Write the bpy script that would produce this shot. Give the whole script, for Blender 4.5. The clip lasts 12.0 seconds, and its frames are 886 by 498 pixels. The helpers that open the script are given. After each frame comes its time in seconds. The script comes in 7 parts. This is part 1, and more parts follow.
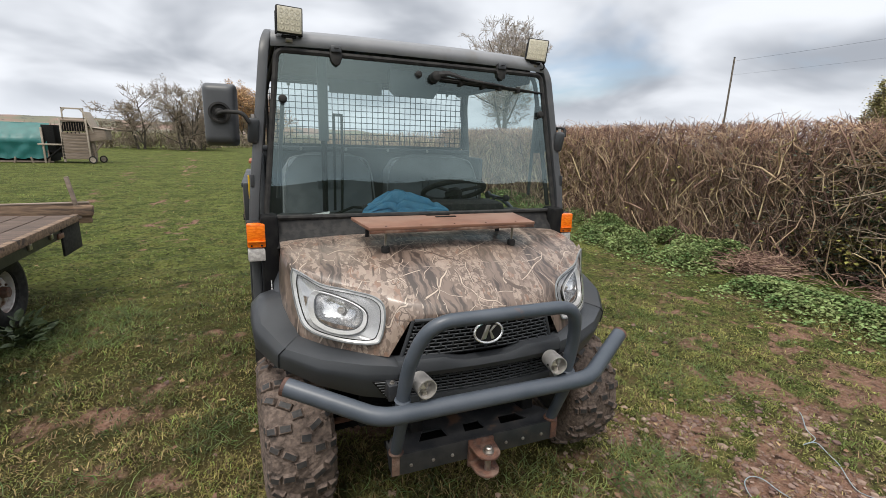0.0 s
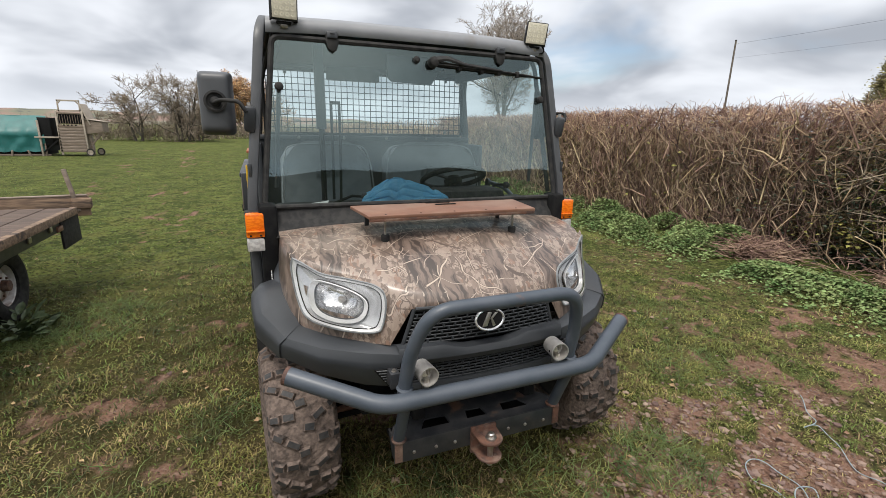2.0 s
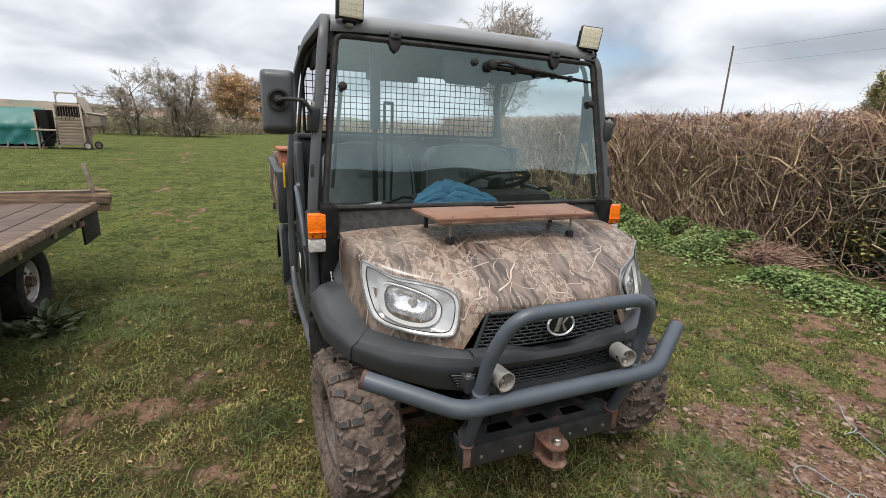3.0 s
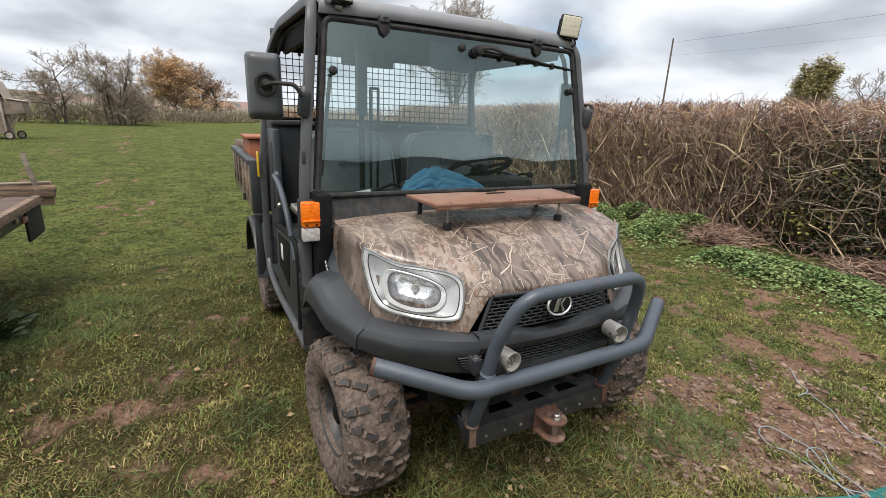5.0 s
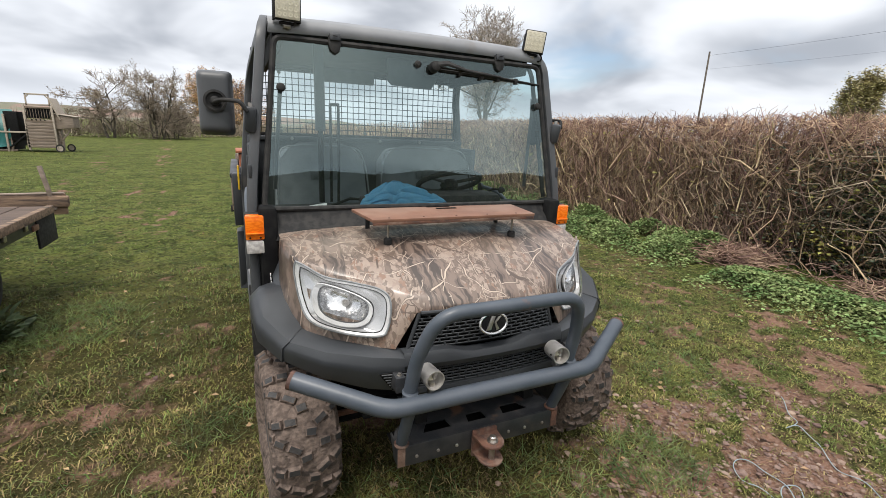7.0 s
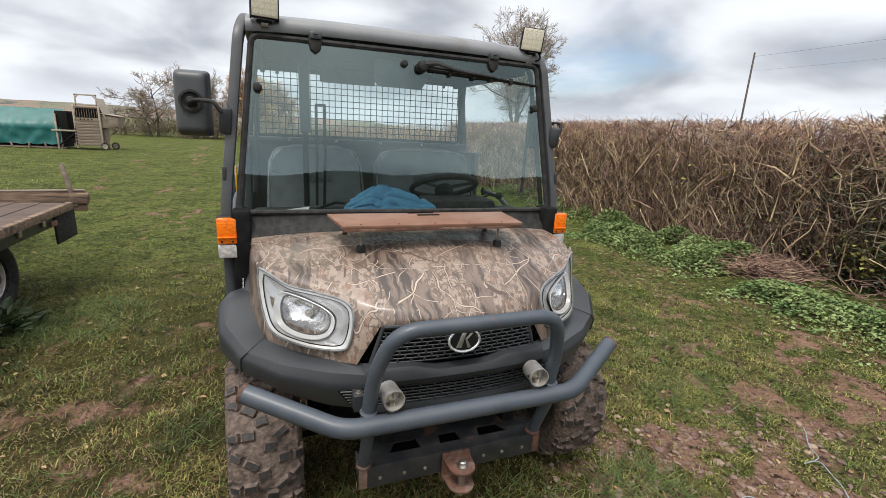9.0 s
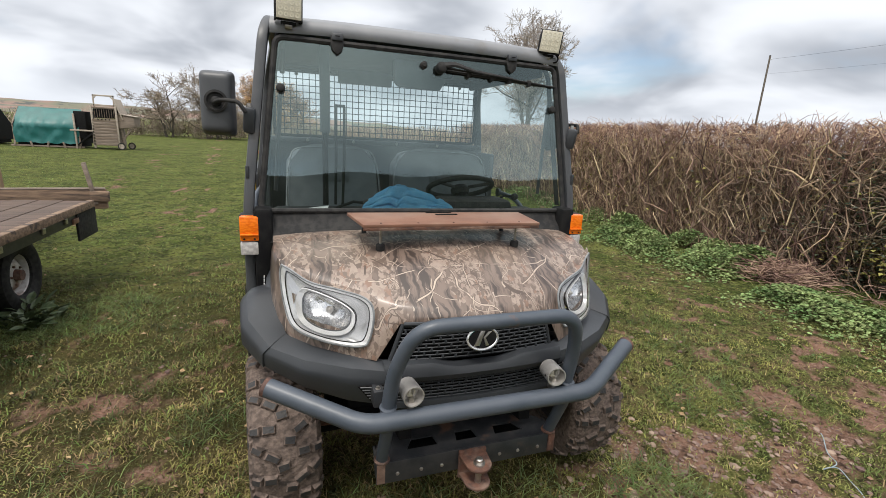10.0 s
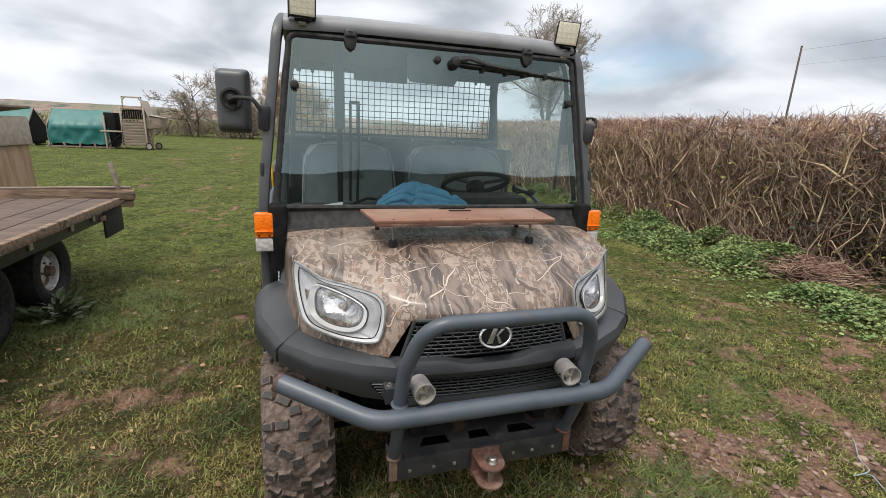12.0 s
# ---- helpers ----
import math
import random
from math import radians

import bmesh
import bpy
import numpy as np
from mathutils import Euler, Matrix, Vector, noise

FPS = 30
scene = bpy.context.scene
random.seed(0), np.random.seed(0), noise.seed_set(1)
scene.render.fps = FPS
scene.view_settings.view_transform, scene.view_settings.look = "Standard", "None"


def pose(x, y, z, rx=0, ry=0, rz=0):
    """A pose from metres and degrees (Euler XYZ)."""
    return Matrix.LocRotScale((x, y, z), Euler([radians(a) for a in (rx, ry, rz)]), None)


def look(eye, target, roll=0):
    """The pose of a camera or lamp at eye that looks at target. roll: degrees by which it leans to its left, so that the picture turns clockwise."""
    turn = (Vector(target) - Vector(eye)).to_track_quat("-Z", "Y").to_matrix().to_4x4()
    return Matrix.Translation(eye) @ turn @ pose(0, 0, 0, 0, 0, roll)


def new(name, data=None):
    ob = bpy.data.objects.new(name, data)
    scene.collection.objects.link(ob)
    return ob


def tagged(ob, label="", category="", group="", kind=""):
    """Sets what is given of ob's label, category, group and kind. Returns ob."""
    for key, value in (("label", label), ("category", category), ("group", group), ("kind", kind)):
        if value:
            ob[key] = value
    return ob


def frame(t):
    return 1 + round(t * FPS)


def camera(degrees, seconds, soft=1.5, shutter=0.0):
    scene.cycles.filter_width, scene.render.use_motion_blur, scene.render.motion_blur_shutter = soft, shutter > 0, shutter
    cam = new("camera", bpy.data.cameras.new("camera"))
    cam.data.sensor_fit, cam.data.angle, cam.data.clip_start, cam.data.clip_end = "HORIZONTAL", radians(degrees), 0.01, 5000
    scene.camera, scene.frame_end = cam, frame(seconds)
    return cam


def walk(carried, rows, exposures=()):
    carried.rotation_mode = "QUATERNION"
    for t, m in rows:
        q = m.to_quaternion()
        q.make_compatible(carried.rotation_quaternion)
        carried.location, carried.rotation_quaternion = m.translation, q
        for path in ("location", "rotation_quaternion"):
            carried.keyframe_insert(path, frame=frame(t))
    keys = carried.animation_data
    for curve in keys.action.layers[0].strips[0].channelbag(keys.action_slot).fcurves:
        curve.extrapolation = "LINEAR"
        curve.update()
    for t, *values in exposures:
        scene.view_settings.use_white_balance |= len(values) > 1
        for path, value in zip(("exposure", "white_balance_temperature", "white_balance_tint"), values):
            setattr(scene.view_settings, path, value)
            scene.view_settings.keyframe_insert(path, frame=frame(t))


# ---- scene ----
cam = camera(88.9, 12.0, soft=0.6)
PATH = [
    (0, (-0.758, -2.003, 1.55), (-0.028, -0.199, 1.088), 1.9),
    (0.5, (-0.754, -2.001, 1.551), (-0.032, -0.199, 1.069), 1.6),
    (1, (-0.754, -1.999, 1.546), (-0.032, -0.201, 1.051), 1.5),
    (1.5, (-0.753, -2.002, 1.545), (-0.029, -0.207, 1.042), 1.4),
    (2, (-0.754, -1.995, 1.543), (-0.029, -0.202, 1.033), 1.2),
    (2.5, (-0.816, -1.951, 1.542), (-0.097, -0.155, 1.034), 1.5),
    (2.7, (-0.901, -1.917, 1.544), (-0.175, -0.125, 1.036), 1.8),
    (4.3, (-1.225, -1.805, 1.548), (-0.336, -0.091, 1.026), 2.9),
    (4.5, (-1.216, -1.81, 1.539), (-0.316, -0.103, 1.015), 2.8),
    (5, (-1.182, -1.815, 1.528), (-0.258, -0.128, 0.981), 2.4),
    (5.5, (-1.143, -1.83, 1.534), (-0.216, -0.144, 0.989), 2.4),
    (6, (-1.058, -1.862, 1.541), (-0.171, -0.149, 1.014), 2.2),
    (6.5, (-0.943, -1.918, 1.544), (-0.099, -0.177, 1.038), 2.1),
    (7, (-0.844, -1.964, 1.547), (-0.035, -0.204, 1.052), 2.4),
    (7.2, (-0.834, -1.956, 1.546), (-0.027, -0.193, 1.057), 2.4),
    (8.8, (-0.598, -1.938, 1.558), (0.102, -0.132, 1.062), 2.8),
    (9, (-0.603, -1.942, 1.561), (0.085, -0.13, 1.067), 2.9),
    (9.5, (-0.639, -1.942, 1.553), (0.024, -0.119, 1.067), 3.1),
    (10, (-0.644, -1.95, 1.553), (0.006, -0.122, 1.065), 3.2),
    (10.5, (-0.645, -1.951, 1.553), (-0.015, -0.116, 1.065), 3.1),
    (11, (-0.635, -1.947, 1.548), (-0.031, -0.106, 1.054), 2.8),
    (11.5, (-0.622, -1.943, 1.543), (-0.038, -0.097, 1.041), 2.7),
    (12, (-0.614, -1.942, 1.546), (-0.047, -0.092, 1.043), 2.6),
]
walk(cam, [(t, look(eye, target, roll)) for t, eye, target, roll in PATH], [(0, 0.42), (1, 0.43), (2.5, 0.48), (4.5, 0.54), (5, 0.54), (5.5, 0.62), (6, 0.67), (6.5, 0.66), (7, 0.56), (9, 0.50), (12, 0.50)])

# ---- world, sun, exposure ----
world = bpy.data.worlds.new("overcast_sky")
world.use_nodes = True
scene.world = world
SUN_AZ, SUN_EL = radians(-140), radians(66)


def build_sky():
    nt = world.node_tree
    nt.nodes.clear()
    N = nt.nodes.new
    L = nt.links.new
    out, bg = N("ShaderNodeOutputWorld"), N("ShaderNodeBackground")
    sky = N("ShaderNodeTexSky")
    sky.sky_type, sky.sun_disc = "NISHITA", False
    sky.sun_elevation, sky.sun_rotation = SUN_EL, SUN_AZ
    tc = N("ShaderNodeTexCoord")
    sep = N("ShaderNodeSeparateXYZ")
    L(tc.outputs["Generated"], sep.inputs[0])
    # cloud layer: the direction laid onto a flat ceiling, so that clouds flatten towards the horizon
    zp = N("ShaderNodeMath")
    zp.operation = "MAXIMUM"
    L(sep.outputs["Z"], zp.inputs[0])
    zp.inputs[1].default_value = 0.0
    za = N("ShaderNodeMath")
    za.operation = "ADD"
    L(zp.outputs[0], za.inputs[0])
    za.inputs[1].default_value = 0.30
    dx, dy, co = N("ShaderNodeMath"), N("ShaderNodeMath"), N("ShaderNodeCombineXYZ")
    for d, o in ((dx, "X"), (dy, "Y")):
        d.operation = "DIVIDE"
        L(sep.outputs[o], d.inputs[0])
        L(za.outputs[0], d.inputs[1])
    L(dx.outputs[0], co.inputs[0])
    L(dy.outputs[0], co.inputs[1])

    def cloud_noise(scale, detail, rough, lo, hi):
        n = N("ShaderNodeTexNoise")
        n.inputs["Scale"].default_value, n.inputs["Detail"].default_value = scale, detail
        n.inputs["Roughness"].default_value, n.inputs["Distortion"].default_value = rough, 0.3
        L(co.outputs[0], n.inputs["Vector"])
        m = N("ShaderNodeMapRange")
        m.interpolation_type = "SMOOTHSTEP"
        m.inputs["From Min"].default_value, m.inputs["From Max"].default_value = lo, hi
        L(n.outputs["Fac"], m.inputs["Value"])
        return m.outputs["Result"]

    def mix(fac, a, b):
        m = N("ShaderNodeMix")
        m.data_type = "RGBA"
        for sock, v in ((m.inputs["Factor"], fac), (m.inputs["A"], a), (m.inputs["B"], b)):
            if isinstance(v, (tuple, float)):
                sock.default_value = v
            else:
                L(v, sock)
        return m.outputs["Result"]

    blue = N("ShaderNodeVectorMath")
    blue.operation = "SCALE"
    L(sky.outputs[0], blue.inputs[0])
    blue.inputs["Scale"].default_value = 0.10
    body = mix(cloud_noise(1.5, 4, 0.45, 0.34, 0.66), (0.32, 0.345, 0.39, 1), (0.705, 0.73, 0.775, 1))
    cover = cloud_noise(0.8, 5, 0.5, 0.27, 0.42)
    high = mix(cover, blue.outputs[0], body)
    # bright strip of thin cloud near the horizon
    low = N("ShaderNodeMapRange")
    low.interpolation_type = "SMOOTHSTEP"
    low.inputs["From Min"].default_value, low.inputs["From Max"].default_value = 0.10, 0.01
    L(sep.outputs["Z"], low.inputs["Value"])
    lowf = N("ShaderNodeMath")
    lowf.operation = "MULTIPLY"
    L(low.outputs["Result"], lowf.inputs[0])
    lowf.inputs[1].default_value = 0.75
    col = mix(lowf.outputs[0], high, (0.66, 0.69, 0.74, 1))
    # thin cloud glows round the veiled sun
    dot = N("ShaderNodeVectorMath")
    dot.operation = "DOT_PRODUCT"
    L(tc.outputs["Generated"], dot.inputs[0])
    dot.inputs[1].default_value = (math.sin(SUN_AZ) * math.cos(SUN_EL), math.cos(SUN_AZ) * math.cos(SUN_EL), math.sin(SUN_EL))
    glow = N("ShaderNodeMapRange")
    glow.interpolation_type = "SMOOTHERSTEP"
    glow.inputs["From Min"].default_value, glow.inputs["From Max"].default_value = 0.35, 1.0
    L(dot.outputs["Value"], glow.inputs["Value"])
    col = mix(glow.outputs["Result"], col, (1.15, 1.13, 1.10, 1))
    # an overcast sky is brighter overhead than low down
    over = N("ShaderNodeMapRange")
    over.interpolation_type = "SMOOTHSTEP"
    over.inputs["From Min"].default_value, over.inputs["From Max"].default_value = 0.38, 0.95
    over.inputs["To Min"].default_value, over.inputs["To Max"].default_value = 1.0, 1.45
    L(sep.outputs["Z"], over.inputs["Value"])
    L(over.outputs["Result"], bg.inputs["Strength"])
    L(col, bg.inputs["Color"])
    L(bg.outputs[0], out.inputs["Surface"])


build_sky()
sun = new("sun", bpy.data.lights.new("sun", "SUN"))
sun.data.energy, sun.data.angle, sun.data.color = 1.5, radians(14), (1.0, 0.94, 0.86)
sun.matrix_world = look((0, 0, 0), (-math.sin(SUN_AZ) * math.cos(SUN_EL), -math.cos(SUN_AZ) * math.cos(SUN_EL), -math.sin(SUN_EL)))


# ---- materials ----
def material(name, color, rough=0.6, metal=0.0, color2=None, scale=8.0, mix=(0.4, 0.6), bump=0.0, bump_scale=60.0,
             dirt=None, dirt_scale=3.0, dirt_mix=(0.5, 0.7), stretch=(1, 1, 1), coat=0.0, rough2=None, island=0.0, spec=0.5):
    """A principled material with two scales of noise in its colour, and fine relief. dirt: a third colour in larger spots."""
    m = bpy.data.materials.new(name)
    m.use_nodes = True
    nt = m.node_tree
    N, L = nt.nodes.new, nt.links.new
    b = nt.nodes["Principled BSDF"]
    b.inputs["Roughness"].default_value, b.inputs["Metallic"].default_value = rough, metal
    b.inputs["Coat Weight"].default_value = coat
    b.inputs["Specular IOR Level"].default_value = spec
    tc, mp = N("ShaderNodeTexCoord"), N("ShaderNodeMapping")
    L(tc.outputs["Object"], mp.inputs["Vector"])
    mp.inputs["Scale"].default_value = stretch
    vec = mp.outputs["Vector"]

    def noise_fac(s, lohi, detail=6.0):
        n, r = N("ShaderNodeTexNoise"), N("ShaderNodeMapRange")
        n.inputs["Scale"].default_value, n.inputs["Detail"].default_value = s, detail
        L(vec, n.inputs["Vector"])
        r.inputs["From Min"].default_value, r.inputs["From Max"].default_value = lohi
        L(n.outputs["Fac"], r.inputs["Value"])
        return r.outputs["Result"]

    def mixed(f, a, c):
        x = N("ShaderNodeMix")
        x.data_type = "RGBA"
        for sock, v in ((x.inputs["Factor"], f), (x.inputs["A"], a), (x.inputs["B"], c)):
            if isinstance(v, tuple):
                sock.default_value = (*v, 1.0) if len(v) == 3 else v
            else:
                L(v, sock)
        return x.outputs["Result"]

    col = None
    if color2:
        col = mixed(noise_fac(scale, mix), color, color2)
    if dirt:
        col = mixed(noise_fac(dirt_scale, dirt_mix), col or color, dirt)
    if island:
        g, hsv = N("ShaderNodeNewGeometry"), N("ShaderNodeHueSaturation")
        r, h = N("ShaderNodeMapRange"), N("ShaderNodeMapRange")
        r.inputs["To Min"].default_value, r.inputs["To Max"].default_value = 1 - island, 1 + island
        h.inputs["To Min"].default_value, h.inputs["To Max"].default_value = 0.5 - 0.05 * island, 0.5 + 0.05 * island
        L(g.outputs["Random Per Island"], r.inputs["Value"])
        L(g.outputs["Random Per Island"], h.inputs["Value"])
        L(r.outputs["Result"], hsv.inputs["Value"])
        L(h.outputs["Result"], hsv.inputs["Hue"])
        if col:
            L(col, hsv.inputs["Color"])
        else:
            hsv.inputs["Color"].default_value = (*color, 1)
        col = hsv.outputs["Color"]
    if col:
        L(col, b.inputs["Base Color"])
    else:
        b.inputs["Base Color"].default_value = (*color, 1)
    if rough2 is not None:
        r = N("ShaderNodeMapRange")
        r.inputs["To Min"].default_value, r.inputs["To Max"].default_value = rough, rough2
        L(noise_fac(scale * 0.7, (0.35, 0.65)), r.inputs["Value"])
        L(r.outputs["Result"], b.inputs["Roughness"])
    if bump:
        n, bp = N("ShaderNodeTexNoise"), N("ShaderNodeBump")
        n.inputs["Scale"].default_value, n.inputs["Detail"].default_value = bump_scale, 4
        L(vec, n.inputs["Vector"])
        L(n.outputs["Fac"], bp.inputs["Height"])
        bp.inputs["Strength"].default_value, bp.inputs["Distance"].default_value = bump, 0.01
        L(bp.outputs["Normal"], b.inputs["Normal"])
    return m


def camo_material():
    """Printed woodland wrap: tan and brown blotches, dark trunks, pale crossing twigs."""
    m = bpy.data.materials.new("woodland_camo_wrap")
    m.use_nodes = True
    nt = m.node_tree
    N, L = nt.nodes.new, nt.links.new
    b = nt.nodes["Principled BSDF"]
    b.inputs["Roughness"].default_value = 0.42
    tc = N("ShaderNodeTexCoord")

    def warped(scale, amount):
        n, s, a = N("ShaderNodeTexNoise"), N("ShaderNodeVectorMath"), N("ShaderNodeVectorMath")
        n.inputs["Scale"].default_value, n.inputs["Detail"].default_value = scale, 3
        L(tc.outputs["Object"], n.inputs["Vector"])
        s.operation, a.operation = "SCALE", "ADD"
        L(n.outputs["Color"], s.inputs[0])
        s.inputs["Scale"].default_value = amount
        L(s.outputs[0], a.inputs[0])
        L(tc.outputs["Object"], a.inputs[1])
        return a.outputs[0]

    def mapped(v, scale, rot=(0, 0, 0)):
        mp = N("ShaderNodeMapping")
        mp.inputs["Scale"].default_value, mp.inputs["Rotation"].default_value = scale, rot
        L(v, mp.inputs["Vector"])
        return mp.outputs["Vector"]

    def ramp(v, lo, hi):
        r = N("ShaderNodeMapRange")
        r.interpolation_type = "SMOOTHSTEP"
        r.inputs["From Min"].default_value, r.inputs["From Max"].default_value = lo, hi
        L(v, r.inputs["Value"])
        return r.outputs["Result"]

    def mixed(f, a, c):
        x = N("ShaderNodeMix")
        x.data_type = "RGBA"
        for sock, v in ((x.inputs["Factor"], f), (x.inputs["A"], a), (x.inputs["B"], c)):
            if isinstance(v, tuple):
                sock.default_value = (*v, 1.0)
            else:
                L(v, sock)
        return x.outputs["Result"]

    def noise_of(v, scale, detail=5):
        n = N("ShaderNodeTexNoise")
        n.inputs["Scale"].default_value, n.inputs["Detail"].default_value = scale, detail
        L(v, n.inputs["Vector"])
        return n.outputs["Fac"]

    def edges(v, scale):
        n = N("ShaderNodeTexVoronoi")
        n.feature, n.inputs["Scale"].default_value = "DISTANCE_TO_EDGE", scale
        L(v, n.inputs["Vector"])
        return n.outputs["Distance"]

    def times(a, c):
        x = N("ShaderNodeMath")
        x.operation = "MULTIPLY"
        L(a, x.inputs[0])
        L(c, x.inputs[1])
        return x.outputs[0]

    def cells(v, scale):
        n, sp = N("ShaderNodeTexVoronoi"), N("ShaderNodeSeparateColor")
        n.inputs["Scale"].default_value = scale
        L(v, n.inputs["Vector"])
        L(n.outputs["Color"], sp.inputs[0])
        return sp.outputs["Red"], sp.outputs["Green"]

    obj = tc.outputs["Object"]
    w, fine = warped(9, 0.09), warped(26, 0.03)
    # forest floor: soft blotches under a litter of leaf-shaped flecks
    col = mixed(ramp(noise_of(w, 6), 0.42, 0.58), (0.245, 0.182, 0.147), (0.165, 0.120, 0.097))
    col = mixed(ramp(noise_of(mapped(w, (5, 3, 3)), 1.6), 0.50, 0.62), col, (0.290, 0.226, 0.184))
    for turn, sc in ((0.5, 44.0), (-0.9, 58.0), (1.3, 36.0)):
        r, g = cells(mapped(fine, (1, 0.55, 0.55), (0.2, 0.1, turn)), sc)
        where = ramp(noise_of(obj, 9 + turn), 0.44, 0.50)
        col = mixed(times(ramp(r, 0.72, 0.75), where), col, (0.300, 0.235, 0.192))
        col = mixed(times(ramp(r, 0.22, 0.18), where), col, (0.120, 0.086, 0.068))
        col = mixed(times(ramp(g, 0.88, 0.90), where), col, (0.205, 0.122, 0.086))
    for turn, sc in ((0.9, 70.0), (-0.4, 95.0)):
        r, g = cells(mapped(fine, (1, 0.5, 0.5), (0.2, 0.1, turn)), sc)
        col = mixed(ramp(r, 0.80, 0.86), col, (0.275, 0.212, 0.172))
        col = mixed(ramp(g, 0.18, 0.13), col, (0.145, 0.106, 0.085))
    vein = ramp(edges(mapped(w, (1, 0.5, 0.5), (0, 0, 0.4)), 46), 0.08, 0.02)
    col = mixed(times(vein, ramp(noise_of(obj, 8), 0.50, 0.56)), col, (0.095, 0.066, 0.05))
    # dark trunks running down the panel
    for turn, k in ((0.30, 0.95), (-0.42, 0.62)):
        tr = N("ShaderNodeTexWave")
        tr.inputs["Scale"].default_value, tr.inputs["Distortion"].default_value, tr.inputs["Detail"].default_value = k, 3.0, 3
        tr.inputs["Detail Scale"].default_value = 1.2
        L(mapped(obj, (1, 0.45, 0.45), (0, 0, turn)), tr.inputs["Vector"])
        trunk = times(ramp(tr.outputs["Fac"], 0.83, 0.88), ramp(noise_of(obj, 2.4 + turn), 0.36, 0.43))
        bark = mixed(ramp(noise_of(mapped(w, (60, 7, 7), (0, 0, turn)), 1.0), 0.42, 0.60), (0.050, 0.036, 0.030), (0.165, 0.120, 0.097))
        col = mixed(trunk, col, bark)
    # dark and pale twigs in long arcs, each pale one with a dark line beside it
    for k, (turn, sc, wide, tone, lo) in enumerate(((0.2, 2.6, 0.985, None, 0.50), (-0.9, 2.0, 0.988, None, 0.50), (0.95, 1.5, 0.9955, (0.45, 0.365, 0.295), 0.47), (-0.55, 1.9, 0.9940, (0.43, 0.345, 0.28), 0.48), (1.5, 1.7, 0.9945, (0.46, 0.375, 0.305), 0.48), (0.35, 2.3, 0.9925, (0.41, 0.33, 0.265), 0.49), (-1.2, 3.0, 0.9900, (0.40, 0.32, 0.26), 0.50), (0.6, 3.6, 0.9870, (0.38, 0.305, 0.25), 0.51))):
        wv = N("ShaderNodeTexWave")
        wv.inputs["Scale"].default_value, wv.inputs["Distortion"].default_value, wv.inputs["Detail"].default_value = sc, 3.6, 2
        wv.inputs["Detail Scale"].default_value = 1.3 + 0.2 * k
        wv.inputs["Phase Offset"].default_value = 1.7 * k
        L(mapped(obj, (1.0, 1.0, 0.8), (0.1, 0.15, turn)), wv.inputs["Vector"])
        e = wv.outputs["Fac"]
        where = ramp(noise_of(obj, 5.0 + 0.7 * k), lo + 0.01, lo + 0.05)
        edge = (1 - wide) * 0.26
        col = mixed(times(ramp(e, 1 - edge * 3.2, 1 - edge * 1.6), where), col, (0.085, 0.06, 0.047))
        if tone:
            col = mixed(times(ramp(e, 1 - edge, 1 - edge * 0.45), where), col, tone)
    # dust
    col = mixed(ramp(noise_of(obj, 3), 0.52, 1.0), col, (0.33, 0.265, 0.22))
    b.inputs["Coat Weight"].default_value, b.inputs["Coat Roughness"].default_value = 0.35, 0.18
    L(col, b.inputs["Base Color"])
    r = N("ShaderNodeMapRange")
    r.inputs["To Min"].default_value, r.inputs["To Max"].default_value = 0.32, 0.55
    L(noise_of(obj, 25), r.inputs["Value"])
    L(r.outputs["Result"], b.inputs["Roughness"])
    return m


def glass_material(name, tint=(1, 1, 1), rough=0.0, dust=0.0, gloss=2.0):
    m = bpy.data.materials.new(name)
    m.use_nodes = True
    nt = m.node_tree
    N, L = nt.nodes.new, nt.links.new
    nt.nodes.remove(nt.nodes["Principled BSDF"])
    out = nt.nodes["Material Output"]
    g, tr, fr, mx = N("ShaderNodeBsdfGlossy"), N("ShaderNodeBsdfTransparent"), N("ShaderNodeFresnel"), N("ShaderNodeMixShader")
    g.inputs["Roughness"].default_value = rough
    g.inputs["Color"].default_value = (0.80, 1.0, 0.98, 1) if dust else (1, 1, 1, 1)
    tr.inputs["Color"].default_value = (*tint, 1)
    fr.inputs["IOR"].default_value = 1.6
    k = N("ShaderNodeMath")
    k.operation, k.use_clamp = "MULTIPLY", True
    L(fr.outputs[0], k.inputs[0])
    k.inputs[1].default_value = gloss
    L(k.outputs[0], mx.inputs["Fac"])
    if dust:
        df, dm, n, tc, r = N("ShaderNodeBsdfDiffuse"), N("ShaderNodeMixShader"), N("ShaderNodeTexNoise"), N("ShaderNodeTexCoord"), N("ShaderNodeMapRange")
        n.inputs["Scale"].default_value, n.inputs["Detail"].default_value = 4.0, 5
        df.inputs["Color"].default_value = (0.62, 0.66, 0.64, 1)
        L(tc.outputs["Object"], n.inputs["Vector"])
        r.inputs["From Min"].default_value, r.inputs["From Max"].default_value = 0.3, 0.7
        r.inputs["To Min"].default_value, r.inputs["To Max"].default_value = dust * 0.4, dust * 1.6
        L(n.outputs["Fac"], r.inputs["Value"])
        L(r.outputs["Result"], dm.inputs["Fac"])
        L(tr.outputs[0], dm.inputs[1])
        L(df.outputs[0], dm.inputs[2])
        L(dm.outputs[0], mx.inputs[1])
    else:
        L(tr.outputs[0], mx.inputs[1])
    L(g.outputs[0], mx.inputs[2])
    L(mx.outputs[0], out.inputs["Surface"])
    return m


